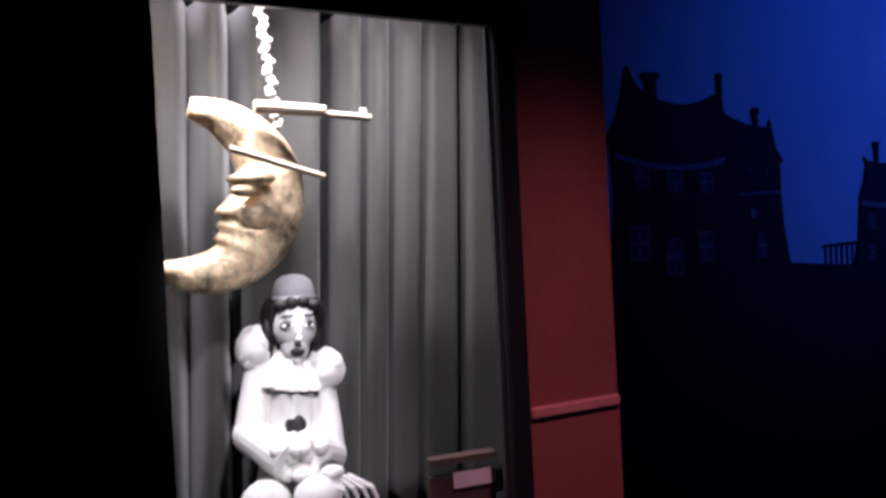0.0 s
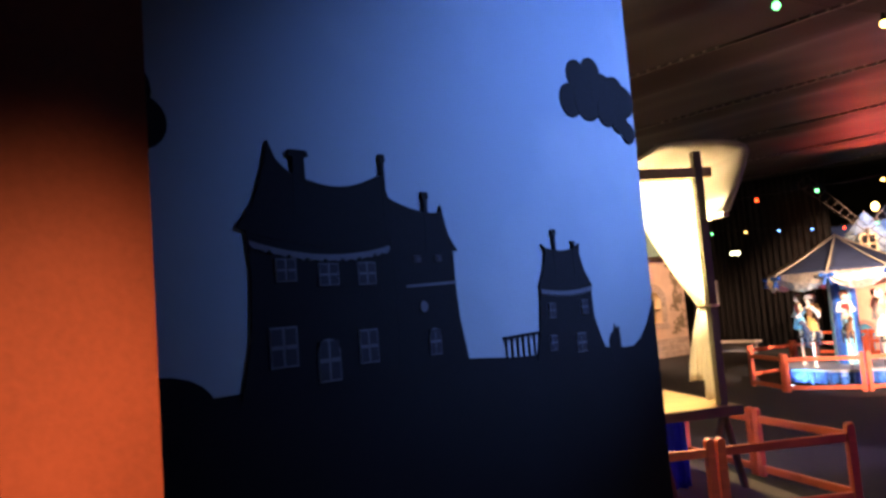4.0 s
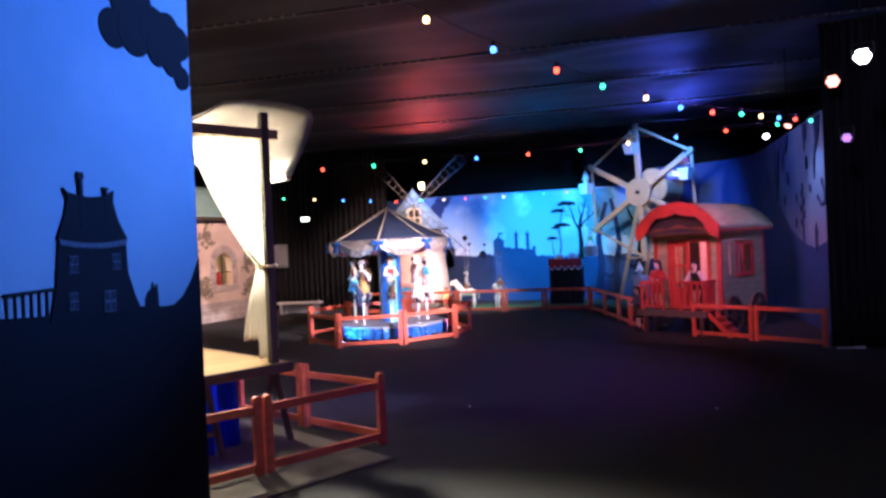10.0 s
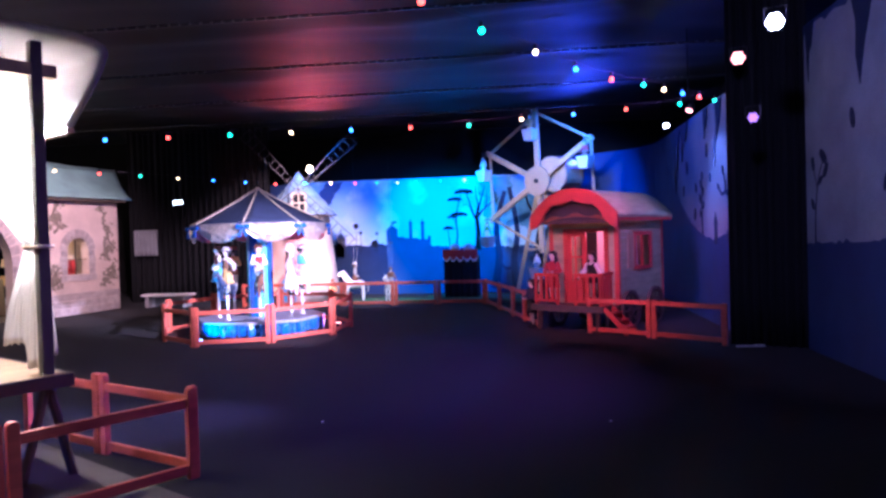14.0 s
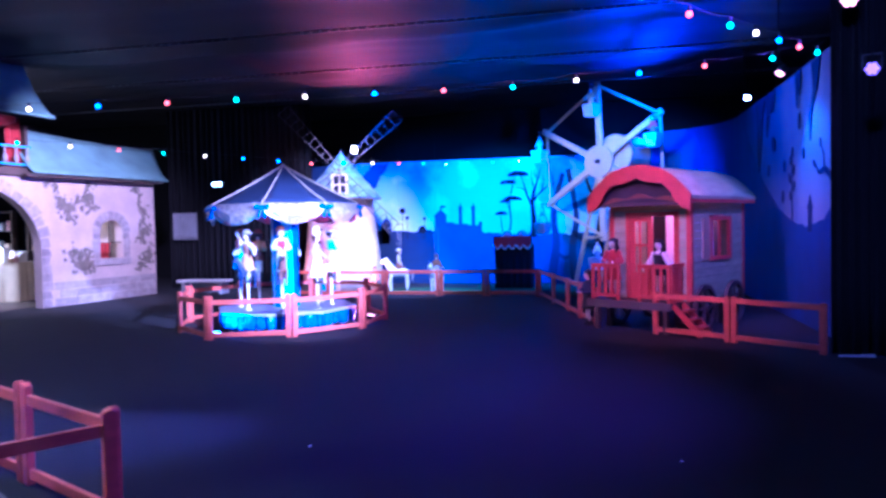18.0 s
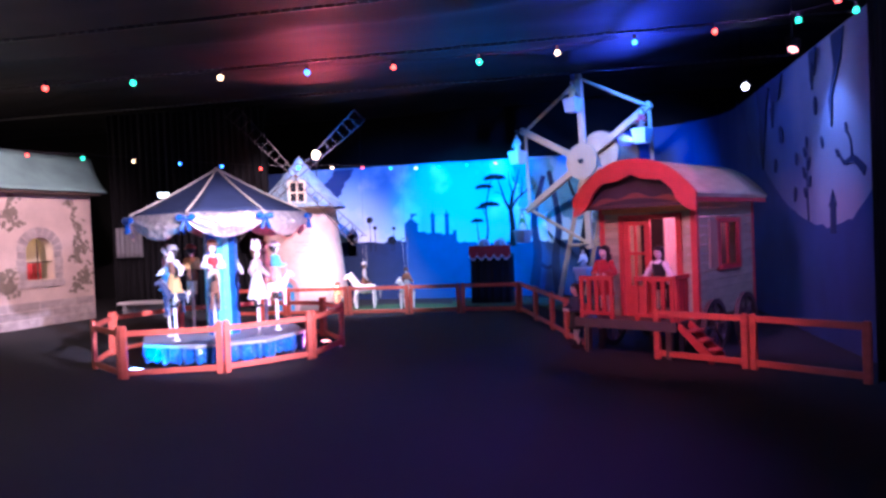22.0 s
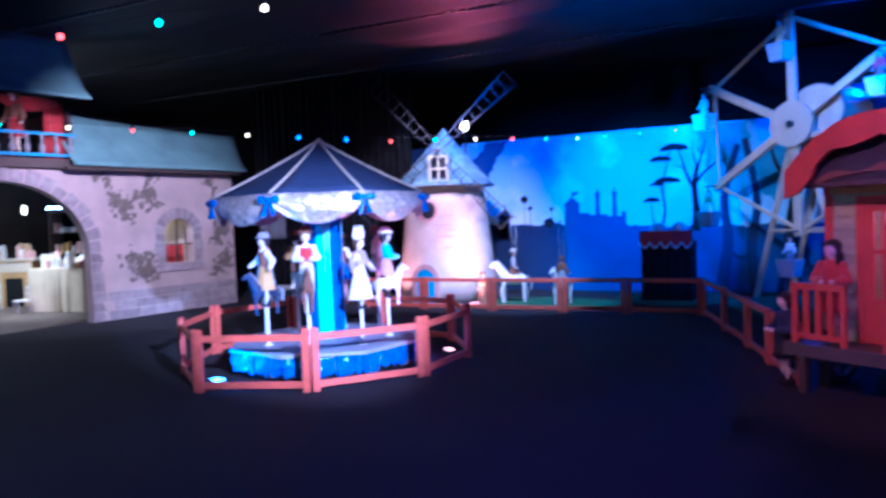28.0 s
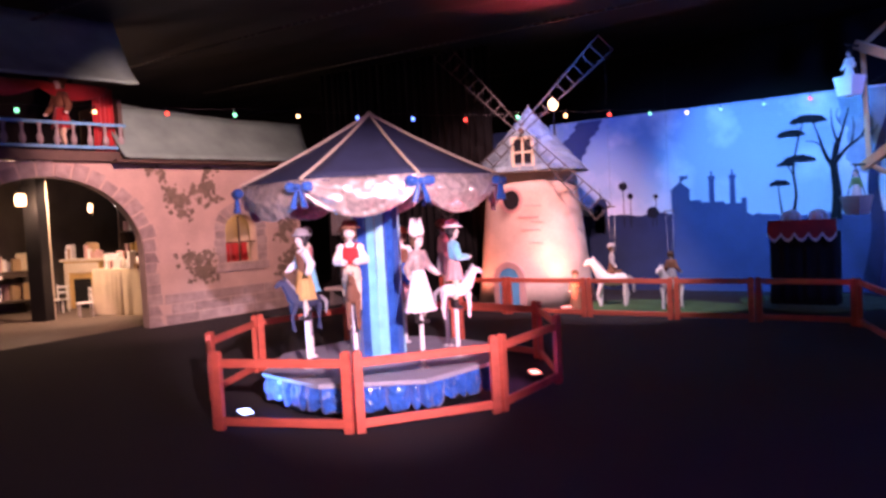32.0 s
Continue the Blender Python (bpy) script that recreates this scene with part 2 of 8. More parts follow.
M = {
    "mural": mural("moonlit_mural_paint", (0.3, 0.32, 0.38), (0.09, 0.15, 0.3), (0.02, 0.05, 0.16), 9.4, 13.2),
    "floor": mat("dark_carpet", (0.0052, 0.0048, 0.0066), 0.97, vary=0.4, scale=1.3, fine=220, bump=0.5),
    "shop_floor": mat("worn_brown_vinyl", (0.1, 0.075, 0.055), 0.6, vary=0.3, scale=2),
    "black": mat("black_drape_cloth", (0.004, 0.004, 0.005), 0.95, vary=0.3, fine=150),
    "ceil": mat("dark_ceiling_cloth", (0.022, 0.022, 0.028), 0.6, vary=0.35, scale=0.8, fine=40),
    "trim": mat("dull_ceiling_trim", (0.12, 0.12, 0.13), 0.4, metal=0.8),
    "red_wall": mat("dull_red_wall_paint", (0.24, 0.068, 0.05), 0.55, vary=0.22, scale=2.5),
    "red_rail": mat("pale_red_rail_paint", (0.5, 0.2, 0.17), 0.5),
    "fence": mat("orange_red_fence_paint", (0.62, 0.12, 0.07), 0.5, vary=0.2, scale=6, fine=90, obvary=0.12, stretch=(1, 1, 3)),
    "panel_sky": sky_paint("painted_night_sky", (0.36, 0.5, 0.6), (0.2, 0.34, 0.5), 1.3, 3.2, 0.2),
    "sky": sky_paint("painted_day_sky", (0.4, 0.6, 0.68), (0.16, 0.34, 0.6), 1.2, 2.9, 0.85),
    "sky_dark": mat("dark_blue_painted_cloth", (0.02, 0.05, 0.16), 0.8, vary=0.25, scale=1.5),
    "sil": mat("painted_silhouette_blue_black", (0.003, 0.004, 0.009), 0.95, vary=0.3, scale=3),
    "sil_blue": mat("painted_silhouette_navy", (0.01, 0.025, 0.075), 0.9, vary=0.25, scale=2),
    "sil_far": mat("painted_castle_blue", (0.025, 0.07, 0.17), 0.9, vary=0.2, scale=2),
    "sil_pane": mat("painted_dark_pane", (0.02, 0.022, 0.04), 0.8),
    "sil_win": mat("painted_window_grey", (0.11, 0.125, 0.165), 0.85),
    "clearing": mat("painted_pale_clearing", (0.32, 0.36, 0.42), 0.85, vary=0.3, scale=1.5),
    "plaster": mat("painted_cottage_plaster", (0.55, 0.44, 0.38), 0.85, vary=0.2, scale=2.2, fine=40, bump=0.3),
    "stone": mat("painted_grey_stone", (0.36, 0.31, 0.29), 0.85, vary=0.3, scale=7, obvary=0.2, bump=0.4),
    "ivy": mat("painted_ivy_green_brown", (0.2, 0.17, 0.13), 0.9, vary=0.4, scale=9),
    "slate": mat("grey_green_roof_cloth", (0.19, 0.34, 0.31), 0.85, vary=0.2, scale=3),
    "ply": mat("scuffed_plywood", (0.1, 0.085, 0.07), 0.75, vary=0.3, scale=2, fine=60),
    "deck": mat("lilac_painted_deck", (0.3, 0.32, 0.38), 0.6, vary=0.15, scale=5),
    "lattice": mat("dark_sail_lattice", (0.035, 0.03, 0.03), 0.6, vary=0.3, scale=5),
    "wood": mat("planed_pine", (0.45, 0.3, 0.16), 0.55, vary=0.25, scale=3, fine=50, stretch=(1, 1, 0.25), obvary=0.1),
    "dark_wood": mat("dark_stained_wood", (0.08, 0.055, 0.04), 0.55, vary=0.3, scale=5),
    "white": mat("white_cotton", (0.8, 0.78, 0.74), 0.85, vary=0.06, sheen=0.3),
    "muslin": see_through(mat("white_muslin", (0.85, 0.83, 0.8), 0.85, vary=0.06), 0.62),
    "canvas": see_through(mat("cream_roof_canvas", (0.3, 0.275, 0.25), 0.85, vary=0.1), 0.25),
    "cream": mat("cream_canvas", (0.66, 0.56, 0.4), 0.8, vary=0.1),
    "white_paint": mat("white_gloss_paint", (0.78, 0.76, 0.74), 0.35, vary=0.08),
    "blue_satin": mat("royal_blue_satin", (0.008, 0.1, 0.42), 0.2, vary=0.4, scale=12, sheen=0.4),
    "skirt_cloth": see_through(mat("thin_blue_skirt_cloth", (0.015, 0.07, 0.45), 0.5, vary=0.3, scale=8), 0.6, (0.05, 0.15, 0.9)),
    "teal_satin": mat("turquoise_satin", (0.12, 0.55, 0.7), 0.3, vary=0.2, scale=10, sheen=0.4),
    "silver": mat("crinkled_silver_lame", (0.72, 0.62, 0.55), 0.3, metal=0.6, vary=0.35, scale=22, fine=70, bump=1.0),
    "navy": mat("navy_canvas", (0.028, 0.04, 0.085), 0.7, vary=0.2, scale=6),
    "gold": mat("gilded_papier_mache", (0.74, 0.57, 0.34), 0.45, metal=0.3, vary=0.95, scale=11, fine=55, bump=0.9),
    "curtain": mat("charcoal_pleated_curtain", (0.048, 0.047, 0.038), 0.8, vary=0.12, sheen=0.3),
    "clown_face": mat("matt_white_face_paint", (0.8, 0.79, 0.77), 0.75, vary=0.05),
    "lining": mat("raspberry_lining_cloth", (0.55, 0.06, 0.2), 0.8, vary=0.2, scale=8),
    "porcelain": mat("pale_doll_face", (0.75, 0.62, 0.54), 0.4, vary=0.05),
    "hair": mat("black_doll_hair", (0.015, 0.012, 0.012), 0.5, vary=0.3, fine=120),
    "hair_brown": mat("brown_doll_hair", (0.1, 0.05, 0.025), 0.55, vary=0.3, fine=120),
    "felt_grey": mat("grey_felt", (0.3, 0.3, 0.31), 0.9),
    "pink": mat("dusty_pink_cotton", (0.6, 0.36, 0.34), 0.85),
    "ochre": mat("ochre_cotton", (0.55, 0.34, 0.12), 0.85),
    "brown": mat("brown_wool", (0.2, 0.09, 0.05), 0.9),
    "crimson": mat("crimson_velvet", (0.42, 0.02, 0.02), 0.75, sheen=0.4),
    "green": mat("leaf_green_cotton", (0.09, 0.3, 0.1), 0.85),
    "cara_red": mat("caravan_red_paint", (0.56, 0.07, 0.05), 0.5, vary=0.15, scale=5),
    "cara_green": mat("caravan_sage_boards", (0.42, 0.45, 0.24), 0.55, vary=0.2, scale=4, obvary=0.1, stretch=(1, 1, 4)),
    "mill": mat("mill_pink_plaster", (0.62, 0.5, 0.43), 0.85, vary=0.2, scale=2.5, fine=35, bump=0.35),
    "mill_roof": mat("mill_shingle_blue_grey", (0.2, 0.3, 0.36), 0.75, vary=0.25, obvary=0.25),
    "grass": mat("painted_turf", (0.03, 0.1, 0.035), 0.95, vary=0.4, scale=3, fine=150, bump=0.6),
    "door_blue": mat("blue_door_paint", (0.08, 0.38, 0.66), 0.5),
    "metal": mat("black_lamp_metal", (0.03, 0.03, 0.032), 0.4, metal=0.6),
    "wire": mat("bulb_cable_rubber", (0.02, 0.02, 0.02), 0.6),
    "tape": mat("white_floor_strip", (0.6, 0.6, 0.6), 0.5),
    "glow_warm": bulb_glass("warm_lamp_glow", (1.0, 0.72, 0.36), 8),
    "glow_white": bulb_glass("white_lamp_glow", (0.9, 0.95, 1.0), 18),
    "led_blue": bulb_glass("blue_led_glow", (0.25, 0.5, 1.0), 14),
    "led_red": bulb_glass("red_led_glow", (1.0, 0.3, 0.25), 5),
    "led_violet": bulb_glass("violet_led_glow", (0.5, 0.22, 0.8), 1.2),
    "sign": bulb_glass("exit_sign_glow", (0.85, 1.0, 0.9), 4),
}
BULBS = {
    "r": bulb_glass("red_bulb_glass", (1.0, 0.07, 0.04), 5),
    "g": bulb_glass("green_bulb_glass", (0.05, 0.85, 0.4), 4.5),
    "b": bulb_glass("blue_bulb_glass", (0.06, 0.25, 1.0), 6),
    "y": bulb_glass("yellow_bulb_glass", (1.0, 0.66, 0.28), 6),
}
# ---- building tools ----
def box(bm, lo, hi, slot=0):
    v = [bm.verts.new((x, y, z)) for x in (lo[0], hi[0]) for y in (lo[1], hi[1]) for z in (lo[2], hi[2])]
    for q in ((0, 1, 3, 2), (4, 6, 7, 5), (0, 4, 5, 1), (2, 3, 7, 6), (0, 2, 6, 4), (1, 5, 7, 3)):
        bm.faces.new([v[i] for i in q]).material_index = slot
    return v


def tube(bm, p0, p1, r0, r1=None, n=10, slot=0, caps=True):
    p0, p1 = Vector(p0), Vector(p1)
    r1 = r0 if r1 is None else r1
    q = (p1 - p0).to_track_quat("Z", "Y")
    rings = []
    for p, r in ((p0, r0), (p1, r1)):
        rings.append([bm.verts.new(p + q @ Vector((r * math.cos(a), r * math.sin(a), 0))) for a in (2 * math.pi * i / n for i in range(n))])
    for i in range(n):
        bm.faces.new((rings[0][i], rings[0][(i + 1) % n], rings[1][(i + 1) % n], rings[1][i])).material_index = slot
    if caps:
        bm.faces.new(rings[0][::-1]).material_index = slot
        bm.faces.new(rings[1]).material_index = slot


def lathe(bm, profile, n=20, at=(0, 0, 0), slot=0, turn=0.0, squash=1.0, fold=0.0, folds=8):
    """Turns (radius, height) pairs round the z axis through at."""
    rings = []
    for k, (r, z) in enumerate(profile):
        ring = []
        for i in range(n):
            a = turn + 2 * math.pi * i / n
            rr = r * (1 + fold * (1 - k / max(1, len(profile) - 1)) * math.cos(folds * a))
            ring.append(bm.verts.new((at[0] + rr * math.cos(a), at[1] + squash * rr * math.sin(a), at[2] + z)))
        rings.append(ring)
    for lo, hi in zip(rings, rings[1:]):
        for i in range(n):
            f = bm.faces.new((lo[i], lo[(i + 1) % n], hi[(i + 1) % n], hi[i]))
            f.material_index, f.smooth = slot, True
    bm.faces.new(rings[0][::-1]).material_index = slot
    bm.faces.new(rings[-1]).material_index = slot


def blob(bm, c, r, slot=0, sub=2, stretch=(1, 1, 1)):
    out = bmesh.ops.create_icosphere(bm, subdivisions=sub, radius=1, matrix=Matrix.Translation(c) @ Matrix.Diagonal((r * stretch[0], r * stretch[1], r * stretch[2], 1)))
    for v in out["verts"]:
        for f in v.link_faces:
            f.material_index, f.smooth = slot, True


def slab(bm, outline, m, thick, slot=0):
    """A flat plate with the outline (pairs) in the plane m, thick metres towards the plane's z."""
    a = [bm.verts.new(m @ Vector((x, y, 0))) for x, y in outline]
    b = [bm.verts.new(m @ Vector((x, y, thick))) for x, y in outline]
    n = len(outline)
    bm.faces.new(a[::-1]).material_index = slot
    bm.faces.new(b).material_index = slot
    for i in range(n):
        bm.faces.new((a[i], a[(i + 1) % n], b[(i + 1) % n], b[i])).material_index = slot


def rounded(bm, width=0.006, segments=2):
    bmesh.ops.bevel(bm, geom=[e for e in bm.edges], offset=width, segments=segments, affect="EDGES", clamp_overlap=True)


def mesh_of(name, bm, mats):
    bmesh.ops.recalc_face_normals(bm, faces=bm.faces)
    me = bpy.data.meshes.new(name)
    bm.to_mesh(me)
    bm.free()
    for m in mats if isinstance(mats, (list, tuple)) else [mats]:
        me.materials.append(m)
    return me


def part(name, bm, mats, parent=None, label=""):
    """Links a bmesh as one mesh object, under a thing or a part."""
    ob = new(name, bm if isinstance(bm, bpy.types.Mesh) else mesh_of(name, bm, mats))
    ob.parent = parent
    return tagged(ob, label)


def thing(name, label, category, at=(0, 0, 0), rz=0.0, group="", kind=""):
    ob = new(name)
    ob.empty_display_size = 0.1
    ob.matrix_world = pose(*at, 0, 0, rz)
    return tagged(ob, label, category, group, kind)


def structure(name, bm, mats, label, category):
    return tagged(part(name, bm, mats), label, category, "", "structure")


def bmx():
    return bmesh.new()


def upright(origin, along, out):
    """A plane that stands upright: x along, y up, z out of the face."""
    x, z = Vector((*along, 0)).normalized(), Vector((*out, 0)).normalized()
    return Matrix(((x.x, 0, z.x, origin[0]), (x.y, 0, z.y, origin[1]), (x.z, 1, z.z, origin[2]), (0, 0, 0, 1)))


def drape(bm, a, b, z0, z1, amp, waves, slot=0, nz=6, seed=0, gather=None):
    """A hanging pleated cloth from a to b on the plan, with a back face."""
    a, b = Vector((*a, 0)), Vector((*b, 0))
    out = Vector((-(b - a).y, (b - a).x, 0)).normalized()
    rnd = random.Random(seed)
    ph = [rnd.uniform(0, 6) for _ in range(3)]
    n = waves * 8
    grid = []
    for k in range(nz + 1):
        s = k / nz
        row = []
        for i in range(n + 1):
            u = i / n
            w = amp * (math.sin(2 * math.pi * waves * u + ph[0] + 0.6 * math.sin(5 * u + ph[1])) + 0.35 * math.sin(2 * math.pi * waves * 1.73 * u + ph[2] + s))
            uu = gather(u, s) if gather else u
            row.append(bm.verts.new(a.lerp(b, uu) + out * w * (1 - 0.25 * s) + Vector((0, 0, z0 + (z1 - z0) * s))))
        grid.append(row)
    for k in range(nz):
        for i in range(n):
            f = bm.faces.new((grid[k][i], grid[k][i + 1], grid[k + 1][i + 1], grid[k + 1][i]))
            f.smooth, f.material_index = True, slot


def thicken(ob, t=0.004):
    mod = ob.modifiers.new("thickness", "SOLIDIFY")
    mod.thickness = t
    return ob
# ---- the hall ----
bm = bmx()
box(bm, (-16, -8, -0.2), (6, 19, 0))
structure("floor", bm, M["floor"], "dark worn carpet floor of a dim exhibition hall", "floor")
for name, lo, hi in (("wall_west", (-16.2, -8, 0), (-16, 19, 6)), ("wall_east", (5.0, -8, 0), (5.2, 19, 6)),
                     ("wall_south", (-16, -8.2, 0), (5.2, -8, 6)), ("wall_north", (-16, 18.5, 0), (5.2, 18.7, 6))):
    bm = bmx()
    box(bm, lo, hi)
    structure(name, bm, M["black"], "plain black wall closing the dark hall", "wall")

# cloth ceiling that hangs in broad swags across the hall
bm = bmx()
nx, ny = 66, 180
grid = []
for j in range(ny + 1):
    y = -8 + 27 * j / ny
    row = []
    for i in range(nx + 1):
        x = -16 + 22 * i / nx
        yy = y + 0.35 * math.sin(0.45 * x + 0.8) + 0.25 * noise.noise(Vector((x * 0.5, y * 0.5, 0)))
        sag = 0.3 * abs(math.sin(math.pi * yy / 2.6)) ** 0.7 + 0.12 * noise.noise(Vector((x * 0.6, y * 1.6, 4)))
        row.append(bm.verts.new((x, y, 4.95 - 0.42 * (1 - sag) + 0.1 * noise.noise(Vector((x * 0.3, y * 0.3, 9))))))
    grid.append(row)
for j in range(ny):
    for i in range(nx):
        bm.faces.new((grid[j][i], grid[j + 1][i], grid[j + 1][i + 1], grid[j][i + 1])).smooth = True
structure("ceiling", bm, M["ceil"], "dark swagged cloth ceiling of the hall", "ceiling")
# tracks that carry the cloth
for k, y in enumerate((4.2, 6.8, 9.4, 12.0, 14.6)):
    bm = bmx()
    box(bm, (-13, y - 0.015, 4.4), (4.6, y + 0.015, 4.43))
    track = structure("ceiling_track", bm, M["trim"], "thin shiny track under the cloth ceiling", "track")
    bm = bmx()
    for i in range(110):
        if noise.noise(Vector((i * 0.11, k, 0))) > -0.1:
            box(bm, (-12 + 0.15 * i, y - 0.024, 4.405), (-11.965 + 0.15 * i, y - 0.016, 4.425))
    tagged(part("eyelet", bm, M["felt_grey"], track, "small bright eyelets"), kind="stuff")

# ---- entrance: red wall with a display niche ----
RX = -1.12
bm = bmx()
box(bm, (RX - 0.03, -8, 0), (RX, -4.27, 3.8))
box(bm, (RX - 0.03, -3.447, 0), (RX, -3.19, 3.8))
box(bm, (RX - 0.03, -4.27, 2.16), (RX, -3.447, 3.8))
box(bm, (RX - 0.03, -4.27, 0), (RX, -3.447, 0.9))
red_wall = structure("wall_red", bm, M["red_wall"], "dull red painted wall with a display niche", "wall")
bm = bmx()
box(bm, (RX - 0.6, -3.23, 0), (RX - 0.03, -3.19, 3.8))
structure("wall_red_return", bm, M["red_wall"], "short red return wall beside the painted panel", "wall")
bm = bmx()
box(bm, (RX, -3.447, 1.205), (RX + 0.014, -3.19, 1.232))
rounded(bm, 0.004)
structure("trim_dado", bm, M["red_rail"], "pale red dado rail on the red wall", "trim")
bm = bmx()
box(bm, (RX, -3.447, 0.95), (RX + 0.006, -3.19, 1.205))
structure("trim_dado_board", bm, M["red_wall"], "dull red board under the dado rail", "trim")
niche = thing("window_1", "black-framed lit display niche in the red wall", "window", (0, 0, 0), kind="structure")
for n, lo, hi in (("frame_top", (RX - 0.012, -4.32, 2.112), (RX + 0.012, -3.447, 2.17)), ("frame_side", (RX - 0.012, -4.32, 0.85), (RX + 0.012, -4.222, 2.112)),
                  ("frame_side", (RX - 0.012, -3.5, 0.85), (RX + 0.012, -3.447, 2.112)), ("frame_sill", (RX - 0.012, -4.222, 0.85), (RX + 0.012, -3.5, 0.92))):
    bm = bmx()
    box(bm, lo, hi)
    rounded(bm, 0.004)
    part(n, bm, M["metal"], niche)
bm = bmx()
box(bm, (RX - 0.02, -3.512, 0.92), (RX - 0.008, -3.5, 2.112))
part("edge_strip", bm, M["trim"], niche, "thin bright metal edge strip")
for n, lo, hi in (("back", (RX - 0.62, -4.5, 0.8), (RX - 0.6, -3.24, 2.3)), ("side", (RX - 0.6, -4.5, 0.8), (RX - 0.03, -4.48, 2.3)),
                  ("side", (RX - 0.6, -3.27, 0.8), (RX - 0.03, -3.25, 2.3)), ("bottom", (RX - 0.6, -4.48, 0.86), (RX - 0.03, -3.27, 0.88)),
                  ("top", (RX - 0.6, -4.48, 2.28), (RX - 0.03, -3.27, 2.3))):
    bm = bmx()
    box(bm, lo, hi)
    part(n, bm, M["black"], niche)
bm = bmx()
box(bm, (-8, -6.5, 0), (RX - 0.125, -6.45, 3.8))
structure("wall_back", bm, M["black"], "plain black wall behind the entrance", "wall")

# ---- painted panel with the night village ----
PX = -1.735
bm = bmx()
box(bm, (PX - 0.06, -3.19, 0), (PX, -0.5, 3.9))
panel = structure("wall_panel", bm, M["panel_sky"], "tall panel painted as a blue night sky", "painted panel")
PP = upright((PX, 0, 0), (0, 1), (1, 0))


def painted(name, outline, material, thick, parent, plane):
    bm = bmx()
    slab(bm, outline, plane, thick)
    return part(name, bm, material, parent)


def arc(cx, cy, rx, ry, a0, a1, n):
    return [(cx + rx * math.cos(radians(a0 + (a1 - a0) * i / n)), cy + ry * math.sin(radians(a0 + (a1 - a0) * i / n))) for i in range(n + 1)]


def hill(x0, x1, f, z0=0.0, n=40):
    xs = [x0 + (x1 - x0) * i / n for i in range(n + 1)]
    return [(x0, z0)] + [(x, f(x)) for x in xs] + [(x1, z0)]


painted("hill", hill(-3.19, -0.5, lambda x: 1.475 - 0.06 * max(0, (x + 1.75) / 0.9) + 0.012 * math.sin(5 * x) + (0.24 * ((x + 0.75) / 0.25) ** 2 if x > -0.75 else 0)), M["sil"], 0.005, panel, PP)
painted("bush", arc(-2.98, 1.44, 0.17, 0.1, 0, 360, 20), M["sil"], 0.007, panel, PP)


def painted_window(x, z, w, h, parent, arched=False):
    """A painted window with a pale frame and four dark panes."""
    out = [(x - w, z - h), (x + w, z - h), (x + w, z + h), (x - w, z + h)] if not arched else [(x - w, z - h), (x + w, z - h)] + arc(x, z + h * 0.4, w, h * 0.6, 0, 180, 8)
    frame_ = painted("house_window", out, M["sil_win"], 0.0125, parent, PP)
    for q in (-0.5, 0.5):
        for r in (-0.5, 0.5):
            painted("pane", [(x + w * (q - 0.38), z + h * (r - 0.4)), (x + w * (q + 0.38), z + h * (r - 0.4)), (x + w * (q + 0.38), z + h * (r + 0.4)), (x + w * (q - 0.38), z + h * (r + 0.4))], M["sil_pane"], 0.0142, frame_, PP)


def chimney(x, z, h, w, parent):
    painted("house_chimney", [(x - w, z - 0.12), (x - w * 0.8, z + h * 0.7), (x - w * 1.5, z + h * 0.78), (x - w * 1.2, z + h), (x + w * 1.2, z + h), (x + w * 1.5, z + h * 0.78), (x + w * 0.8, z + h * 0.7), (x + w, z - 0.12)], M["sil"], 0.0105, parent, PP)


def garland(x0, x1, z0, zm, z1, parent):
    """A pale scalloped gutter that sags between two ends."""
    n = 40
    line_ = [(x0 + (x1 - x0) * i / n, (z0 * (1 - i / n) + z1 * i / n) - (0.5 * (z0 + z1) - zm) * (1 - (2 * i / n - 1) ** 2)) for i in range(n + 1)]
    painted("house_trim", [(a, b - 0.012 - 0.012 * abs(math.sin(math.pi * i / 2.5))) for i, (a, b) in enumerate(line_)] + [(a, b) for a, b in line_[::-1]], M["sil_win"], 0.0135, parent, PP)


# the large crooked house with its lower wing
painted("house_wall", [(-2.73, 1.44), (-2.69, 1.62), (-2.68, 1.81), (-2.69, 1.95), (-2.12, 1.93), (-2.12, 1.44)], M["sil"], 0.008, panel, PP)
painted("house_wall", [(-2.14, 1.44), (-2.14, 1.92), (-1.85, 1.88), (-1.85, 1.75), (-1.84, 1.62), (-1.808, 1.46)], M["sil"], 0.0085, panel, PP)
painted("house_roof", [(-2.72, 1.95), (-2.66, 2.03), (-2.625, 2.13), (-2.603, 2.225), (-2.58, 2.17)] + [(-2.54 + 0.37 * i / 10, 2.135 - 0.047 * math.sin(math.pi * i / 10) + 0.012 * i / 10) for i in range(11)] + [(-2.14, 2.06), (-2.13, 1.93), (-2.4, 1.885), (-2.65, 1.925)], M["sil"], 0.0095, panel, PP)
painted("house_roof", [(-2.15, 2.075)] + [(-2.13 + 0.22 * i / 6, 2.06 - 0.04 * math.sin(1.9 * i / 6)) for i in range(7)] + [(-1.898, 2.05), (-1.885, 2.0), (-1.87, 1.94), (-1.828, 1.878), (-2.15, 1.885)], M["sil"], 0.0092, panel, PP)
chimney(-2.497, 2.12, 0.085, 0.026, panel)
chimney(-2.16, 2.12, 0.1, 0.009, panel)
chimney(-1.974, 2.0, 0.095, 0.012, panel)
garland(-2.685, -2.155, 1.912, 1.868, 1.897, panel)
painted("house_trim", [(-2.09, 1.748), (-1.85, 1.755), (-1.85, 1.765), (-2.09, 1.757)], M["sil_win"], 0.0125, panel, PP)
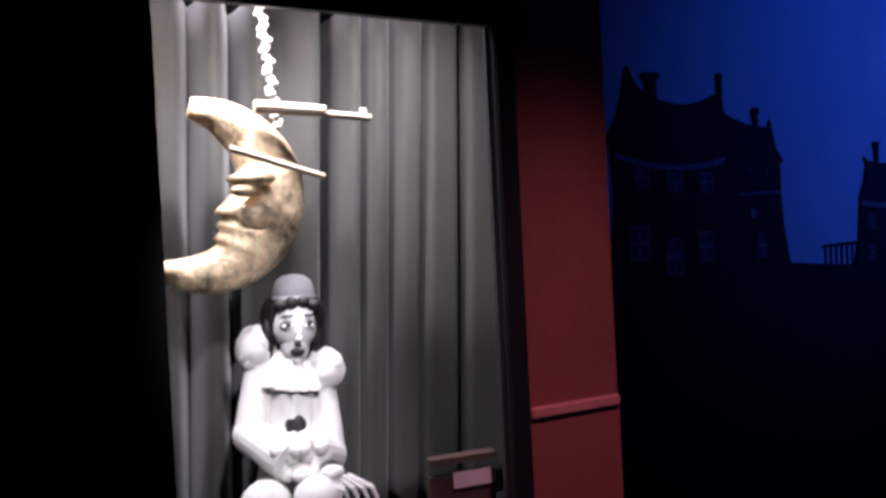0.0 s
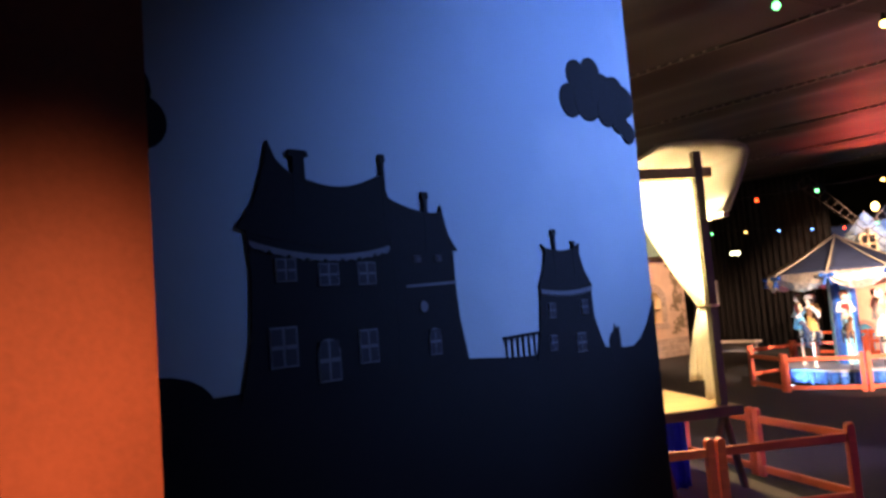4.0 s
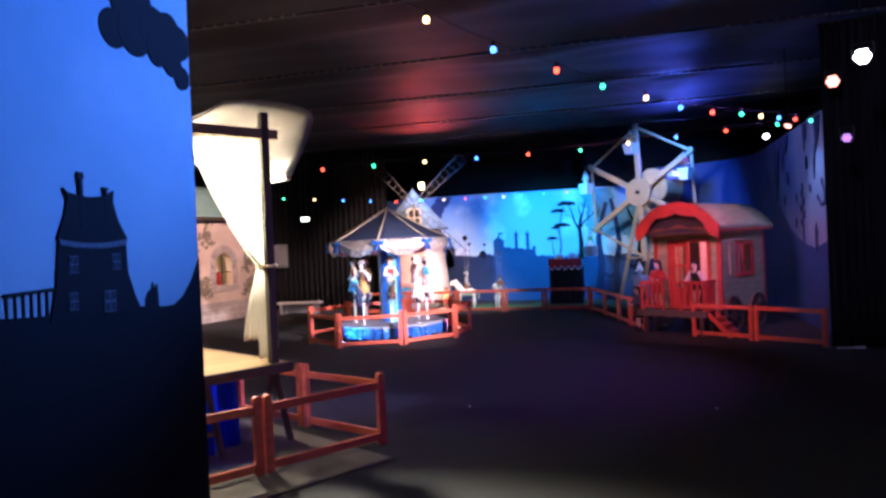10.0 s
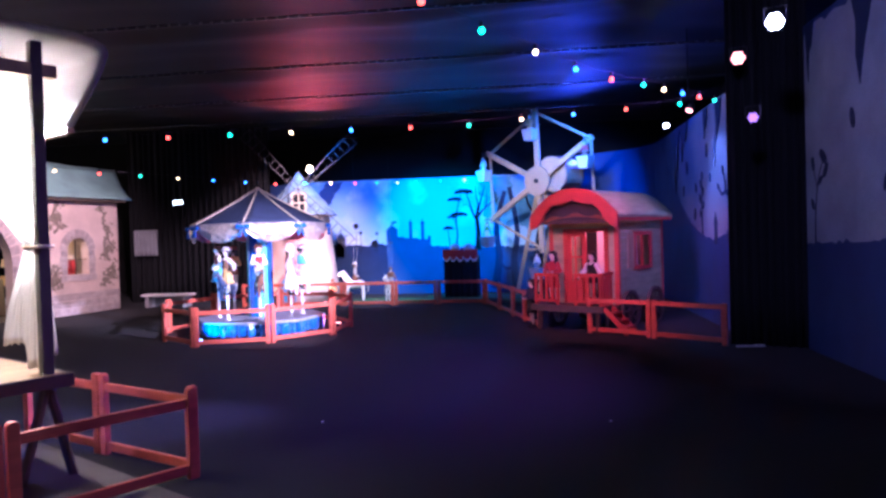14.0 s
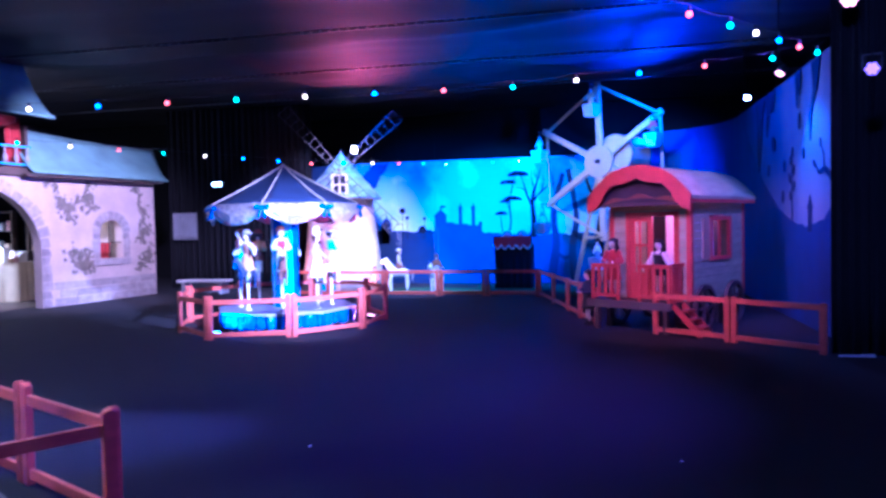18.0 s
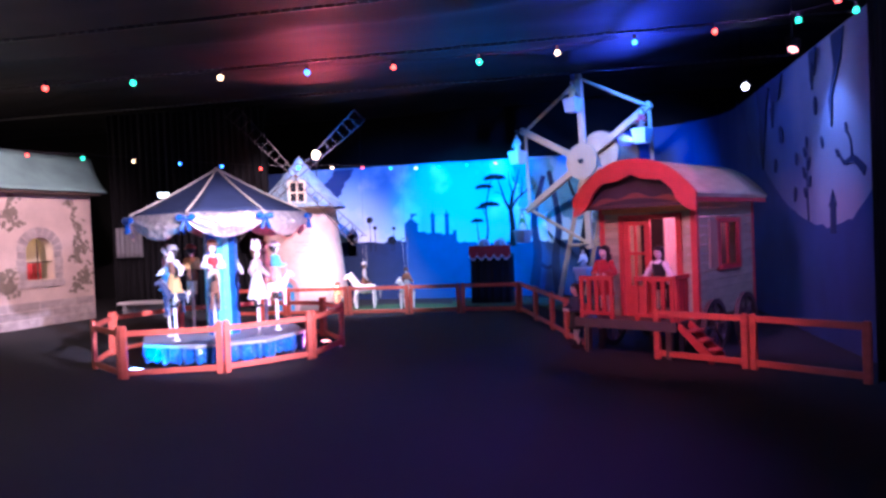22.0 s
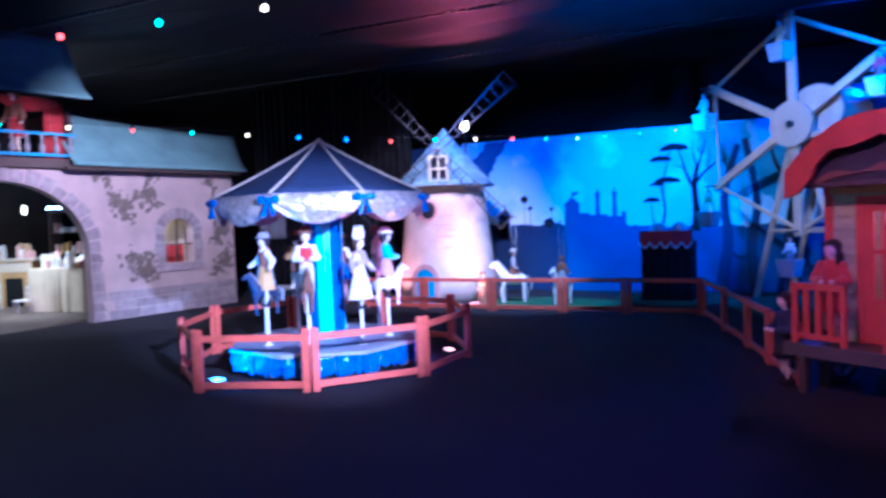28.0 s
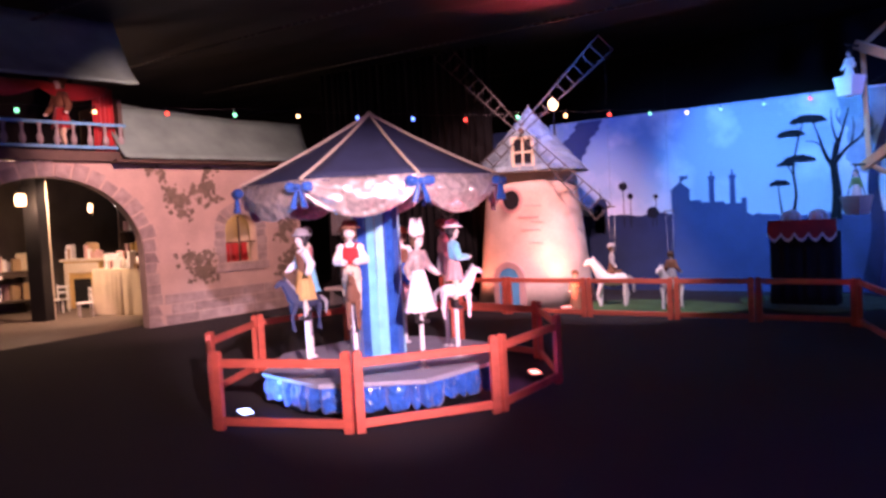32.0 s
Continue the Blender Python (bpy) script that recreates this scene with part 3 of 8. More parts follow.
for x, z, w, h in ((-2.565, 1.82, 0.036, 0.036), (-2.41, 1.803, 0.038, 0.036), (-2.258, 1.803, 0.036, 0.038), (-2.587, 1.585, 0.048, 0.062), (-2.27, 1.56, 0.038, 0.056), (-2.03, 1.85, 0.014, 0.012), (-1.93, 1.851, 0.014, 0.012)):
    painted_window(x, z, w, h, panel)
painted_window(-2.427, 1.53, 0.042, 0.068, panel, True)
painted_window(-1.975, 1.55, 0.028, 0.048, panel, True)
painted("house_window", arc(-2.016, 1.678, 0.018, 0.02, 0, 360, 14), M["sil_win"], 0.0125, panel, PP)
# the small tower house on the hill
painted("house_wall", [(-1.42, 1.42), (-1.385, 1.55), (-1.365, 1.72), (-1.01, 1.72), (-1.005, 1.58), (-0.965, 1.48), (-0.92, 1.4)], M["sil"], 0.008, panel, PP)
painted("house_roof", [(-1.375, 1.715), (-1.335, 1.8), (-1.315, 1.87), (-1.335, 1.905)] + [(-1.31 + 0.2 * i / 6, 1.89 - 0.012 * math.sin(math.pi * i / 6)) for i in range(7)] + [(-1.07, 1.91), (-1.075, 1.86), (-1.05, 1.79), (-1.0, 1.715)], M["sil"], 0.0095, panel, PP)
chimney(-1.247, 1.88, 0.09, 0.012, panel)
chimney(-1.115, 1.88, 0.04, 0.01, panel)
garland(-1.365, -1.01, 1.715, 1.7, 1.715, panel)
for x, z in ((-1.304, 1.621), (-1.075, 1.625)):
    painted_window(x, z, 0.024, 0.032, panel)
painted_window(-1.31, 1.485, 0.022, 0.032, panel)
painted_window(-1.12, 1.47, 0.032, 0.042, panel)
for k in range(7):
    painted("gate_bar", [(-1.6 + 0.034 * k, 1.44), (-1.593 + 0.034 * k, 1.44), (-1.593 + 0.034 * k, 1.535), (-1.6 + 0.034 * k, 1.53)], M["sil"], 0.006, panel, PP)
painted("gate_bar", [(-1.61, 1.522), (-1.37, 1.53), (-1.37, 1.542), (-1.61, 1.534)], M["sil"], 0.0065, panel, PP)
painted("hut", [(-0.9, 1.38), (-0.9, 1.46), (-0.88, 1.49), (-0.86, 1.5), (-0.85, 1.53), (-0.84, 1.5), (-0.82, 1.52), (-0.815, 1.46), (-0.81, 1.38)], M["sil"], 0.006, panel, PP)
for k, (cx, cz, r) in enumerate(((-1.02, 2.58, 0.082), (-0.96, 2.71, 0.075), (-0.845, 2.74, 0.075), (-0.89, 2.6, 0.105), (-0.76, 2.65, 0.1), (-0.66, 2.66, 0.09), (-0.58, 2.63, 0.08), (-0.74, 2.56, 0.075), (-0.64, 2.53, 0.07), (-0.57, 2.47, 0.055))):
    painted("cloud_puff", arc(cx, cz, r, r, 0, 360, 22), M["sil"], 0.005 + 0.0004 * k, panel, PP)
for k, (cx, cz, r) in enumerate(((-3.05, 2.33, 0.1), (-3.12, 2.2, 0.12), (-2.99, 2.24, 0.08))):
    painted("cloud_puff", arc(cx, cz, r, r, 0, 360, 20), M["sil"], 0.005 + 0.0004 * k, panel, PP)

# ---- far painted backdrop, a band that turns into the east side ----
def band(points, z0, z1, thick):
    """An upright sheet of some thickness along a line of the plan."""
    bm = bmx()
    rows = []
    for k, p in enumerate(points):
        a, b = Vector(points[max(0, k - 1)]), Vector(points[min(len(points) - 1, k + 1)])
        d = (b - a).normalized()
        o = Vector(p) + Vector((-d.y, d.x)) * thick
        rows.append([bm.verts.new((*p, z0)), bm.verts.new((*p, z1)), bm.verts.new((*o, z1)), bm.verts.new((*o, z0))])
    for lo, hi in zip(rows, rows[1:]):
        for i in range(4):
            bm.faces.new((lo[i], hi[i], hi[(i + 1) % 4], lo[(i + 1) % 4]))
    bm.faces.new(rows[0]), bm.faces.new(rows[-1][::-1])
    return bm


BY = 16.25
backdrop = structure("backdrop_north", band([(-5.6, BY), (1.0, BY)], 0, 3.02, 0.05), M["sky"], "pale blue painted sky backdrop behind the fairground", "backdrop")
west_part = structure("backdrop_west", band([(-9.4, BY + 0.1), (-4.2, BY + 0.1)], 0, 3.0, 0.04), M["sky_dark"], "dark blue backdrop cloth behind the mill", "backdrop")
curve = [(1.0, BY)] + [(1.0 + 2.2 * math.sin(radians(a)), BY - 2.2 + 2.2 * math.cos(radians(a))) for a in range(10, 91, 10)] + [(3.22, 11.0), (3.2, 7.9)]
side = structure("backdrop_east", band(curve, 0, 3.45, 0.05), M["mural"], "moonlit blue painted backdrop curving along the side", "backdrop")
BP = upright((0, BY, 0), (1, 0), (0, -1))


def skyline(x):
    return 1.24 + 0.05 * noise.noise(Vector((x * 3.1, 0, 0))) + 0.035 * noise.noise(Vector((x * 13, 3, 0))) + (0.07 if x < -3.45 else 0)


painted("skyline_dark", hill(-5.6, -3.44, skyline, n=90), M["sil_blue"], 0.006, backdrop, BP)
painted("skyline_castle", hill(-3.45, 1.0, lambda x: skyline(x) - 0.06 * min(1, max(0, x + 2.3)), n=110), M["sil_far"], 0.005, backdrop, BP)
painted("tower_house", [(-4.87, 1.0), (-4.83, 1.45), (-4.86, 1.45), (-4.77, 1.6), (-4.72, 1.62), (-4.7, 1.79), (-4.68, 1.62), (-4.63, 1.6), (-4.55, 1.45), (-4.58, 1.45), (-4.56, 1.0)], M["sil_blue"], 0.0085, backdrop, BP)
for x in (-4.775, -4.645):
    painted("tower_window", [(x - 0.022, 1.36), (x + 0.022, 1.36), (x + 0.022, 1.42), (x - 0.022, 1.42)], M["sil_win"], 0.0125, backdrop, BP)
painted("castle_wall", [(-3.45, 0.9), (-3.45, 1.5), (-2.98, 1.5), (-2.98, 1.46), (-2.62, 1.46), (-2.62, 1.42), (-2.36, 1.42), (-2.36, 1.5), (-2.28, 1.5), (-2.28, 0.9)], M["sil_far"], 0.0075, backdrop, BP)
painted("castle_tower", [(-3.46, 1.0), (-3.46, 1.66), (-3.49, 1.66), (-3.31, 1.82), (-3.13, 1.66), (-3.16, 1.66), (-3.16, 1.0)], M["sil_far"], 0.009, backdrop, BP)
painted("flag_pole", [(-3.315, 1.8), (-3.305, 1.8), (-3.305, 1.9), (-3.17, 1.92), (-3.2, 1.89), (-3.17, 1.86), (-3.305, 1.86), (-3.315, 1.93)], M["sil_far"], 0.0125, backdrop, BP)
for x, z in ((-2.81, 1.86), (-2.49, 1.86)):
    painted("castle_chimney", [(x - 0.045, 1.3), (x - 0.04, z - 0.05), (x - 0.055, z - 0.03), (x - 0.05, z + 0.02), (x - 0.015, z + 0.02), (x - 0.01, z + 0.1), (x + 0.015, z + 0.1), (x + 0.015, z + 0.02), (x + 0.05, z + 0.02), (x + 0.055, z - 0.03), (x + 0.04, z - 0.05), (x + 0.045, 1.3)], M["sil_far"], 0.0098, backdrop, BP)
painted("hut", [(-4.82, 1.0), (-4.8, 1.42), (-4.84, 1.42), (-4.75, 1.52), (-4.66, 1.5), (-4.6, 1.42), (-4.63, 1.42), (-4.62, 1.0)], M["sil"], 0.0085, backdrop, BP)
for x, z, r in ((-4.28, 1.81, 0.075), (-4.16, 1.63, 0.048), (-3.72, 1.6, 0.04), (-3.78, 1.33, 0.1)):
    painted("round_tree", [(x + r * (1 + 0.06 * math.sin(7 * a)) * math.cos(a), z + r * (1 + 0.06 * math.cos(5 * a)) * math.sin(a)) for a in (2 * math.pi * i / 28 for i in range(28))], M["sil"], 0.009, backdrop, BP)
    painted("round_tree_stem", [(x - 0.008, 1.1), (x + 0.008, 1.1), (x + 0.005, z), (x - 0.005, z)], M["sil"], 0.0085, backdrop, BP)
# ragged cloud edge where the dark cloth meets the sky
rnd = random.Random(5)
for k in range(16):
    s = k / 15
    x, z, r = -5.45 + 0.62 * s ** 1.5, 1.85 + 1.1 * s, rnd.uniform(0.14, 0.26)
    painted("cloud_edge", [(x + r * (1 + 0.2 * math.sin(5 * a)) * math.cos(a), min(3.0, z + 0.8 * r * math.sin(a))) for a in (2 * math.pi * i / 22 for i in range(22))], M["sky_dark"], 0.0105 + 0.0003 * k, backdrop, BP)


def limb(points, w0, w1, material, parent, plane, level=0.0115, name="tree_limb"):
    """A painted limb that bends through the points and thins from w0 to w1."""
    pts = [Vector(p) for p in points]
    fine = []
    for i in range(len(pts) - 1):
        p0, p1, p2, p3 = pts[max(0, i - 1)], pts[i], pts[i + 1], pts[min(len(pts) - 1, i + 2)]
        for j in range(5):
            t = j / 5
            fine.append(0.5 * (2 * p1 + (p2 - p0) * t + (2 * p0 - 5 * p1 + 4 * p2 - p3) * t * t + (3 * p1 - p0 - 3 * p2 + p3) * t ** 3))
    fine.append(pts[-1])
    left, right = [], []
    for i, p in enumerate(fine):
        d = (fine[min(len(fine) - 1, i + 1)] - fine[max(0, i - 1)]).normalized()
        w = w0 + (w1 - w0) * i / (len(fine) - 1)
        left.append((p.x - d.y * w, p.y + d.x * w)), right.append((p.x + d.y * w, p.y - d.x * w))
    painted(name, left + right[::-1], material, level, parent, plane)


def flat_crown(x, z, w, h, seed, parent, plane, level, material=None):
    """An umbrella crown: lumpy above, nearly flat below."""
    up_ = [(x - w + 2 * w * i / 22, z + h * (1 - (2 * i / 22 - 1) ** 2) ** 0.6 * (0.75 + 0.5 * abs(noise.noise(Vector((i * 0.6, seed, 0)))))) for i in range(23)]
    dn = [(x + w - 2 * w * i / 16, z - 0.25 * h * abs(noise.noise(Vector((i * 0.9, seed, 3))))) for i in range(1, 16)]
    painted("tree_crown", up_ + dn, material or M["sil"], level, parent, plane)


# slender pines with flat crowns
limb([(-1.62, 1.2), (-1.57, 1.5), (-1.6, 1.9), (-1.53, 2.3), (-1.45, 2.6)], 0.022, 0.008, M["sil"], backdrop, BP)
limb([(-1.77, 1.2), (-1.8, 1.45), (-1.82, 1.68)], 0.014, 0.006, M["sil"], backdrop, BP)
limb([(-1.58, 1.75), (-1.68, 1.95), (-1.74, 1.98)], 0.009, 0.004, M["sil"], backdrop, BP)
for k, (x, z, w, h) in enumerate(((-1.38, 2.58, 0.26, 0.15), (-1.62, 2.4, 0.2, 0.12), (-1.52, 2.0, 0.24, 0.13), (-1.8, 1.66, 0.15, 0.1), (-1.7, 1.95, 0.14, 0.08))):
    flat_crown(x, z, w, h, k, backdrop, BP, 0.0128 + 0.0003 * k)
# the large bare tree
BIG = [([(-1.04, 1.1), (-1.02, 1.5), (-1.05, 1.9), (-1.0, 2.25)], 0.075, 0.035), ([(-1.05, 1.85), (-1.17, 2.1), (-1.24, 2.35), (-1.33, 2.62)], 0.035, 0.006), ([(-1.0, 2.2), (-0.92, 2.45), (-0.84, 2.75)], 0.03, 0.006),
       ([(-1.03, 1.95), (-0.88, 2.15), (-0.7, 2.3), (-0.6, 2.5)], 0.03, 0.006), ([(-1.2, 2.2), (-1.3, 2.28), (-1.42, 2.3)], 0.012, 0.004), ([(-1.0, 2.25), (-1.06, 2.5), (-1.07, 2.75)], 0.018, 0.004), ([(-0.82, 2.2), (-0.78, 2.45), (-0.8, 2.6)], 0.012, 0.004),
       ([(-0.92, 2.45), (-1.0, 2.62), (-0.98, 2.75)], 0.009, 0.003), ([(-0.7, 2.3), (-0.55, 2.34), (-0.48, 2.45)], 0.012, 0.004)]
for k, (pts, w0, w1) in enumerate(BIG):
    limb(pts, w0, w1, M["sil"], backdrop, BP, 0.0142 + 0.0003 * k)
# dark trunks behind the wheel
for k, (pts, w0, w1) in enumerate((([(-0.62, 0.1), (-0.5, 0.9), (-0.55, 1.7), (-0.32, 2.6)], 0.11, 0.05), ([(-0.06, 0.0), (-0.12, 0.8), (-0.02, 1.6), (-0.2, 2.7)], 0.1, 0.05), ([(-0.5, 0.75), (-0.3, 0.6), (-0.1, 0.7)], 0.04, 0.03), ([(0.55, 0.0), (0.5, 1.0), (0.62, 2.0), (0.55, 2.9)], 0.12, 0.05), ([(0.58, 1.8), (0.3, 2.2), (0.2, 2.6)], 0.05, 0.015))):
    limb(pts, w0, w1, M["sil_blue"] if k < 3 else M["sil"], backdrop, BP, 0.0185 + 0.0004 * k, "tree_trunk")
# teal patches: coloured shadows on the sky, put into the backdrop's colour
for x, z in ((-0.45, 2.2), (0.35, 2.1), (-0.55, 2.75)):
    painted("shadow_patch", [(x + 0.42 * (1 + 0.35 * noise.noise(Vector((3 * math.cos(a), 3 * math.sin(a), x)))) * math.cos(a), min(2.99, z + 0.5 * (1 + 0.35 * noise.noise(Vector((3 * math.cos(a), 3 * math.sin(a), z)))) * math.sin(a))) for a in (2 * math.pi * i / 60 for i in range(60))], mat("painted_teal_shadow", (0.09, 0.26, 0.36), 0.85, vary=0.3) if x == -0.45 else bpy.data.materials["painted_teal_shadow"], 0.0055 + 0.001 * abs(x), backdrop, BP)
# pale clearing with trees on the east side
EP = upright((3.2, 0, 0), (0, -1), (-1, 0))


# a moonlit clearing with a slim leafy sapling, a little hut and drooping boughs
n = 44
painted("dark_hill", hill(-13.9, -7.95, lambda x: 1.33 + (1.0 * abs((x + 9.3) / 3.1) ** 2 if x < -9.3 else 0.3 * ((x + 9.3) / 1.1) ** 2) + 0.05 * noise.noise(Vector((x * 4, 2, 0))) + 0.02 * noise.noise(Vector((x * 17, 5, 0))), 0.004, n), M["sky_dark"], 0.004, side, EP)
painted("painted_hut", [(-9.3, 1.25), (-9.29, 1.55), (-9.34, 1.55), (-9.2, 1.74), (-9.08, 1.55), (-9.12, 1.55), (-9.12, 1.25)], M["sil_blue"], 0.0075, side, EP)
limb([(-10.08, 1.4), (-10.1, 1.8), (-10.06, 2.3)], 0.02, 0.006, M["sil_blue"], side, EP, 0.0075)
limb([(-8.26, 1.87), (-8.55, 2.02), (-8.8, 2.0), (-8.95, 2.1)], 0.05, 0.015, M["sil_blue"], side, EP, 0.008)
limb([(-8.6, 2.0), (-8.62, 2.2), (-8.72, 2.32)], 0.025, 0.008, M["sil_blue"], side, EP, 0.0085)
for k, (x, z, r, tilt_) in enumerate(((-10.16, 2.25, 0.06, 0.4), (-10.0, 2.1, 0.07, -0.5), (-10.2, 2.0, 0.07, 0.5), (-9.98, 1.88, 0.06, -0.4), (-10.18, 1.75, 0.06, 0.5), (-10.06, 2.36, 0.06, 0.0), (-9.0, 2.12, 0.06, 0.9), (-8.74, 2.36, 0.05, 0.2), (-9.7, 2.75, 0.09, 0.1), (-10.5, 2.2, 0.07, 0.2), (-10.6, 1.75, 0.08, -0.2), (-9.5, 2.3, 0.06, 0.3), (-11.2, 2.6, 0.1, 0.3), (-11.5, 2.2, 0.08, -0.3))):
    painted("painted_leaf", [(x + r * (0.6 * math.cos(b) * math.cos(tilt_) - 1.25 * math.sin(b) * math.sin(tilt_)), z + r * (0.6 * math.cos(b) * math.sin(tilt_) + 1.25 * math.sin(b) * math.cos(tilt_))) for b in (2 * math.pi * i / 14 for i in range(14))], M["sil_blue"], 0.0092 + 0.0002 * k, side, EP)
for k, (x, w, tip, z) in enumerate(((-8.92, 0.2, -9.17, 2.43), (-9.75, 0.14, -9.8, 2.95), (-11.4, 0.35, -11.6, 2.75), (-12.1, 0.4, -12.2, 2.2))):
    painted("hanging_bough", [(x - w, 3.42), (x + w, 3.42), (x + 0.45 * w, 3.1), (tip + 0.3 * w, z + 0.35), (tip, z), (tip - 0.3 * w, z + 0.3), (x - 0.6 * w, 3.05)], M["sil_blue"], 0.0125 + 0.0005 * k, side, EP)
# black curtain leg and the next painted panel
leg = thing("curtain_leg", "tall black curtain leg hanging beside the painted backdrop", "curtain", (0, 0, 0))
for k in range(3):
    bm = bmx()
    drape(bm, (3.75 - 0.29 * k, 6.95 + 0.1 * k), (3.46 - 0.29 * k, 7.05 + 0.1 * k), 0.01, 4.4, 0.05, 3, seed=2 + k)
    thicken(part("curtain_width", bm, M["black"], leg), 0.006)
bm = bmx()
tube(bm, (3.78, 6.95, 4.4), (2.86, 7.25, 4.4), 0.02, 0.02, 8)
part("curtain_rod", bm, M["metal"], leg)
eastp = structure("backdrop_east_near", band([(3.7, 6.9), (3.7, -6.0)], 0, 3.9, 0.05), M["sky_dark"], "dark blue painted panel along the walkway", "backdrop")
NP = upright((3.7, 0, 0), (0, -1), (-1, 0))
n = 60
painted("clearing", [(-6.88 + 5.4 * i / n, 1.28 + 0.12 * abs(noise.noise(Vector((i * 0.45, 3, 0)))) + 0.5 * (i / n) ** 2) for i in range(n + 1)] + [(-1.48 - 5.4 * i / n, 3.86 - 0.3 * abs(noise.noise(Vector((i * 0.33, 8, 0))))) for i in range(n + 1)], M["clearing"], 0.004, eastp, NP)
limb([(-6.62, 1.3), (-6.6, 1.7), (-6.5, 2.05), (-6.36, 2.25)], 0.02, 0.006, M["sil_blue"], eastp, NP, 0.0075)
limb([(-6.55, 1.95), (-6.62, 2.1), (-6.66, 2.2)], 0.01, 0.005, M["sil_blue"], eastp, NP, 0.008)
for k, (x, z, r, tilt_) in enumerate(((-6.36, 2.28, 0.1, 0.9), (-6.3, 2.12, 0.08, -0.7), (-6.66, 2.22, 0.07, 0.3), (-6.45, 2.02, 0.06, -0.9), (-6.68, 1.75, 0.06, 0.5), (-5.6, 2.6, 0.09, 0.2), (-4.9, 1.9, 0.08, -0.4), (-4.2, 2.7, 0.1, 0.3), (-3.4, 2.2, 0.09, -0.2))):
    painted("painted_leaf", [(x + r * (0.6 * math.cos(b) * math.cos(tilt_) - 1.25 * math.sin(b) * math.sin(tilt_)), z + r * (0.6 * math.cos(b) * math.sin(tilt_) + 1.25 * math.sin(b) * math.cos(tilt_))) for b in (2 * math.pi * i / 14 for i in range(14))], M["sil_blue"], 0.0092 + 0.0002 * k, eastp, NP)
for k, (x, w, tip, z) in enumerate(((-6.7, 0.14, -6.75, 3.2), (-5.3, 0.3, -5.4, 2.9), (-4.0, 0.25, -3.9, 3.1), (-2.6, 0.3, -2.5, 2.8))):
    painted("hanging_bough", [(x - w, 3.88), (x + w, 3.88), (x + 0.45 * w, 3.6), (tip + 0.3 * w, z + 0.35), (tip, z), (tip - 0.3 * w, z + 0.3), (x - 0.6 * w, 3.55)], M["sil_blue"], 0.0125 + 0.0005 * k, eastp, NP)
# black curtain wall between cottage and mill, behind the bench
bm = bmx()
drape(bm, (-6.2, 15.2), (-9.9, 14.95), 0.01, 4.4, 0.06, 24, seed=4)
tagged(thicken(part("curtain_wall", bm, M["black"]), 0.006), "black pleated curtain between cottage and mill", "curtain")
bm = bmx()
drape(bm, (-9.1, 14.85), (-9.72, 14.82), 1.2, 1.86, 0.035, 6, seed=7)
tagged(thicken(part("pale_curtain", bm, M["felt_grey"]), 0.005), "short pale pleated cloth hung on the black curtain", "curtain")
# turf behind the fence
for x0, x1, y0, y1 in ((-4.6, -1.8, 13.6, 14.9), (-2.2, -0.2, 14.0, 15.9), (-0.4, 1.8, 12.6, 15.6)):
    bm = bmx()
    cx, cy = (x0 + x1) / 2, (y0 + y1) / 2
    slab(bm, [(cx + (x1 - x0) / 2 * (1 + 0.1 * math.sin(3 * a)) * math.cos(a), cy + (y1 - y0) / 2 * (1 + 0.1 * math.cos(4 * a)) * math.sin(a)) for a in (2 * math.pi * i / 32 for i in range(32))], Matrix.Translation((0, 0, 0.002 + 0.004 * (x1 + 3))), 0.008)
    tagged(part("turf_mat", bm, M["grass"]), "green artificial turf mat lying on the carpet", "turf")
# pale boards under and before the stage
mat_board = thing("floor_platform", "pale plywood sheets lying under the puppet stage", "plywood", (-2.64, 1.92, 0), math.degrees(math.atan2(-0.855, -0.52)))
for k in range(3):
    bm = bmx()
    box(bm, (-0.35 + 1.0 * k, -1.9, 0.001), (0.645 + 1.0 * k, 1.05, 0.012))
    part("sheet", bm, M["ply"], mat_board)
rnd = random.Random(77)
for x, y in ((-1.36, 3.46), (0.985, 3.52)):
    bm = bmx()
    slab(bm, [(0.012 * rnd.uniform(0.6, 1.4) * math.cos(a), 0.018 * rnd.uniform(0.6, 1.3) * math.sin(a)) for a in (0.2, 1.3, 2.6, 3.9, 5.2)], Matrix.Translation((x, y, 0.001)), 0.003)
    tagged(part("paper_scrap", bm, M["white"]), "tiny white paper scrap lying on the carpet", "litter", "scraps on the carpet")
# ---- fences ----
def fence_panel(a, b, h=0.58, rails=(0.035, 0.46), group="fence panels"):
    """A painted wooden fence panel: two posts with rounded tops and two rails, between two points of the floor."""
    a, b = Vector(a), Vector(b)
    d = b - a
    ln = d.length - 0.012
    ob = thing("fence_panel", "low orange-red painted wooden fence panel on the carpet", "fence", (a.x, a.y, 0), math.degrees(math.atan2(d.y, d.x)), group)
    for x in (0.006, ln - 0.066):
        bm = bmx()
        w, t = 0.066, 0.046
        prof = [(0, 0), (w, 0), (w, h - 0.02), (w * 0.8, h - 0.004), (w * 0.5, h), (w * 0.2, h - 0.004), (0, h - 0.02)]
        slab(bm, prof, Matrix(((1, 0, 0, x), (0, 0, 1, -t / 2), (0, 1, 0, 0), (0, 0, 0, 1))), t)
        rounded(bm, 0.004, 1)
        part("post", bm, M["fence"], ob)
    for z in rails:
        bm = bmx()
        box(bm, (0.07, -0.014, z), (ln - 0.064, 0.014, z + 0.062))
        rounded(bm, 0.004, 1)
        part("rail", bm, M["fence"], ob)
    return ob


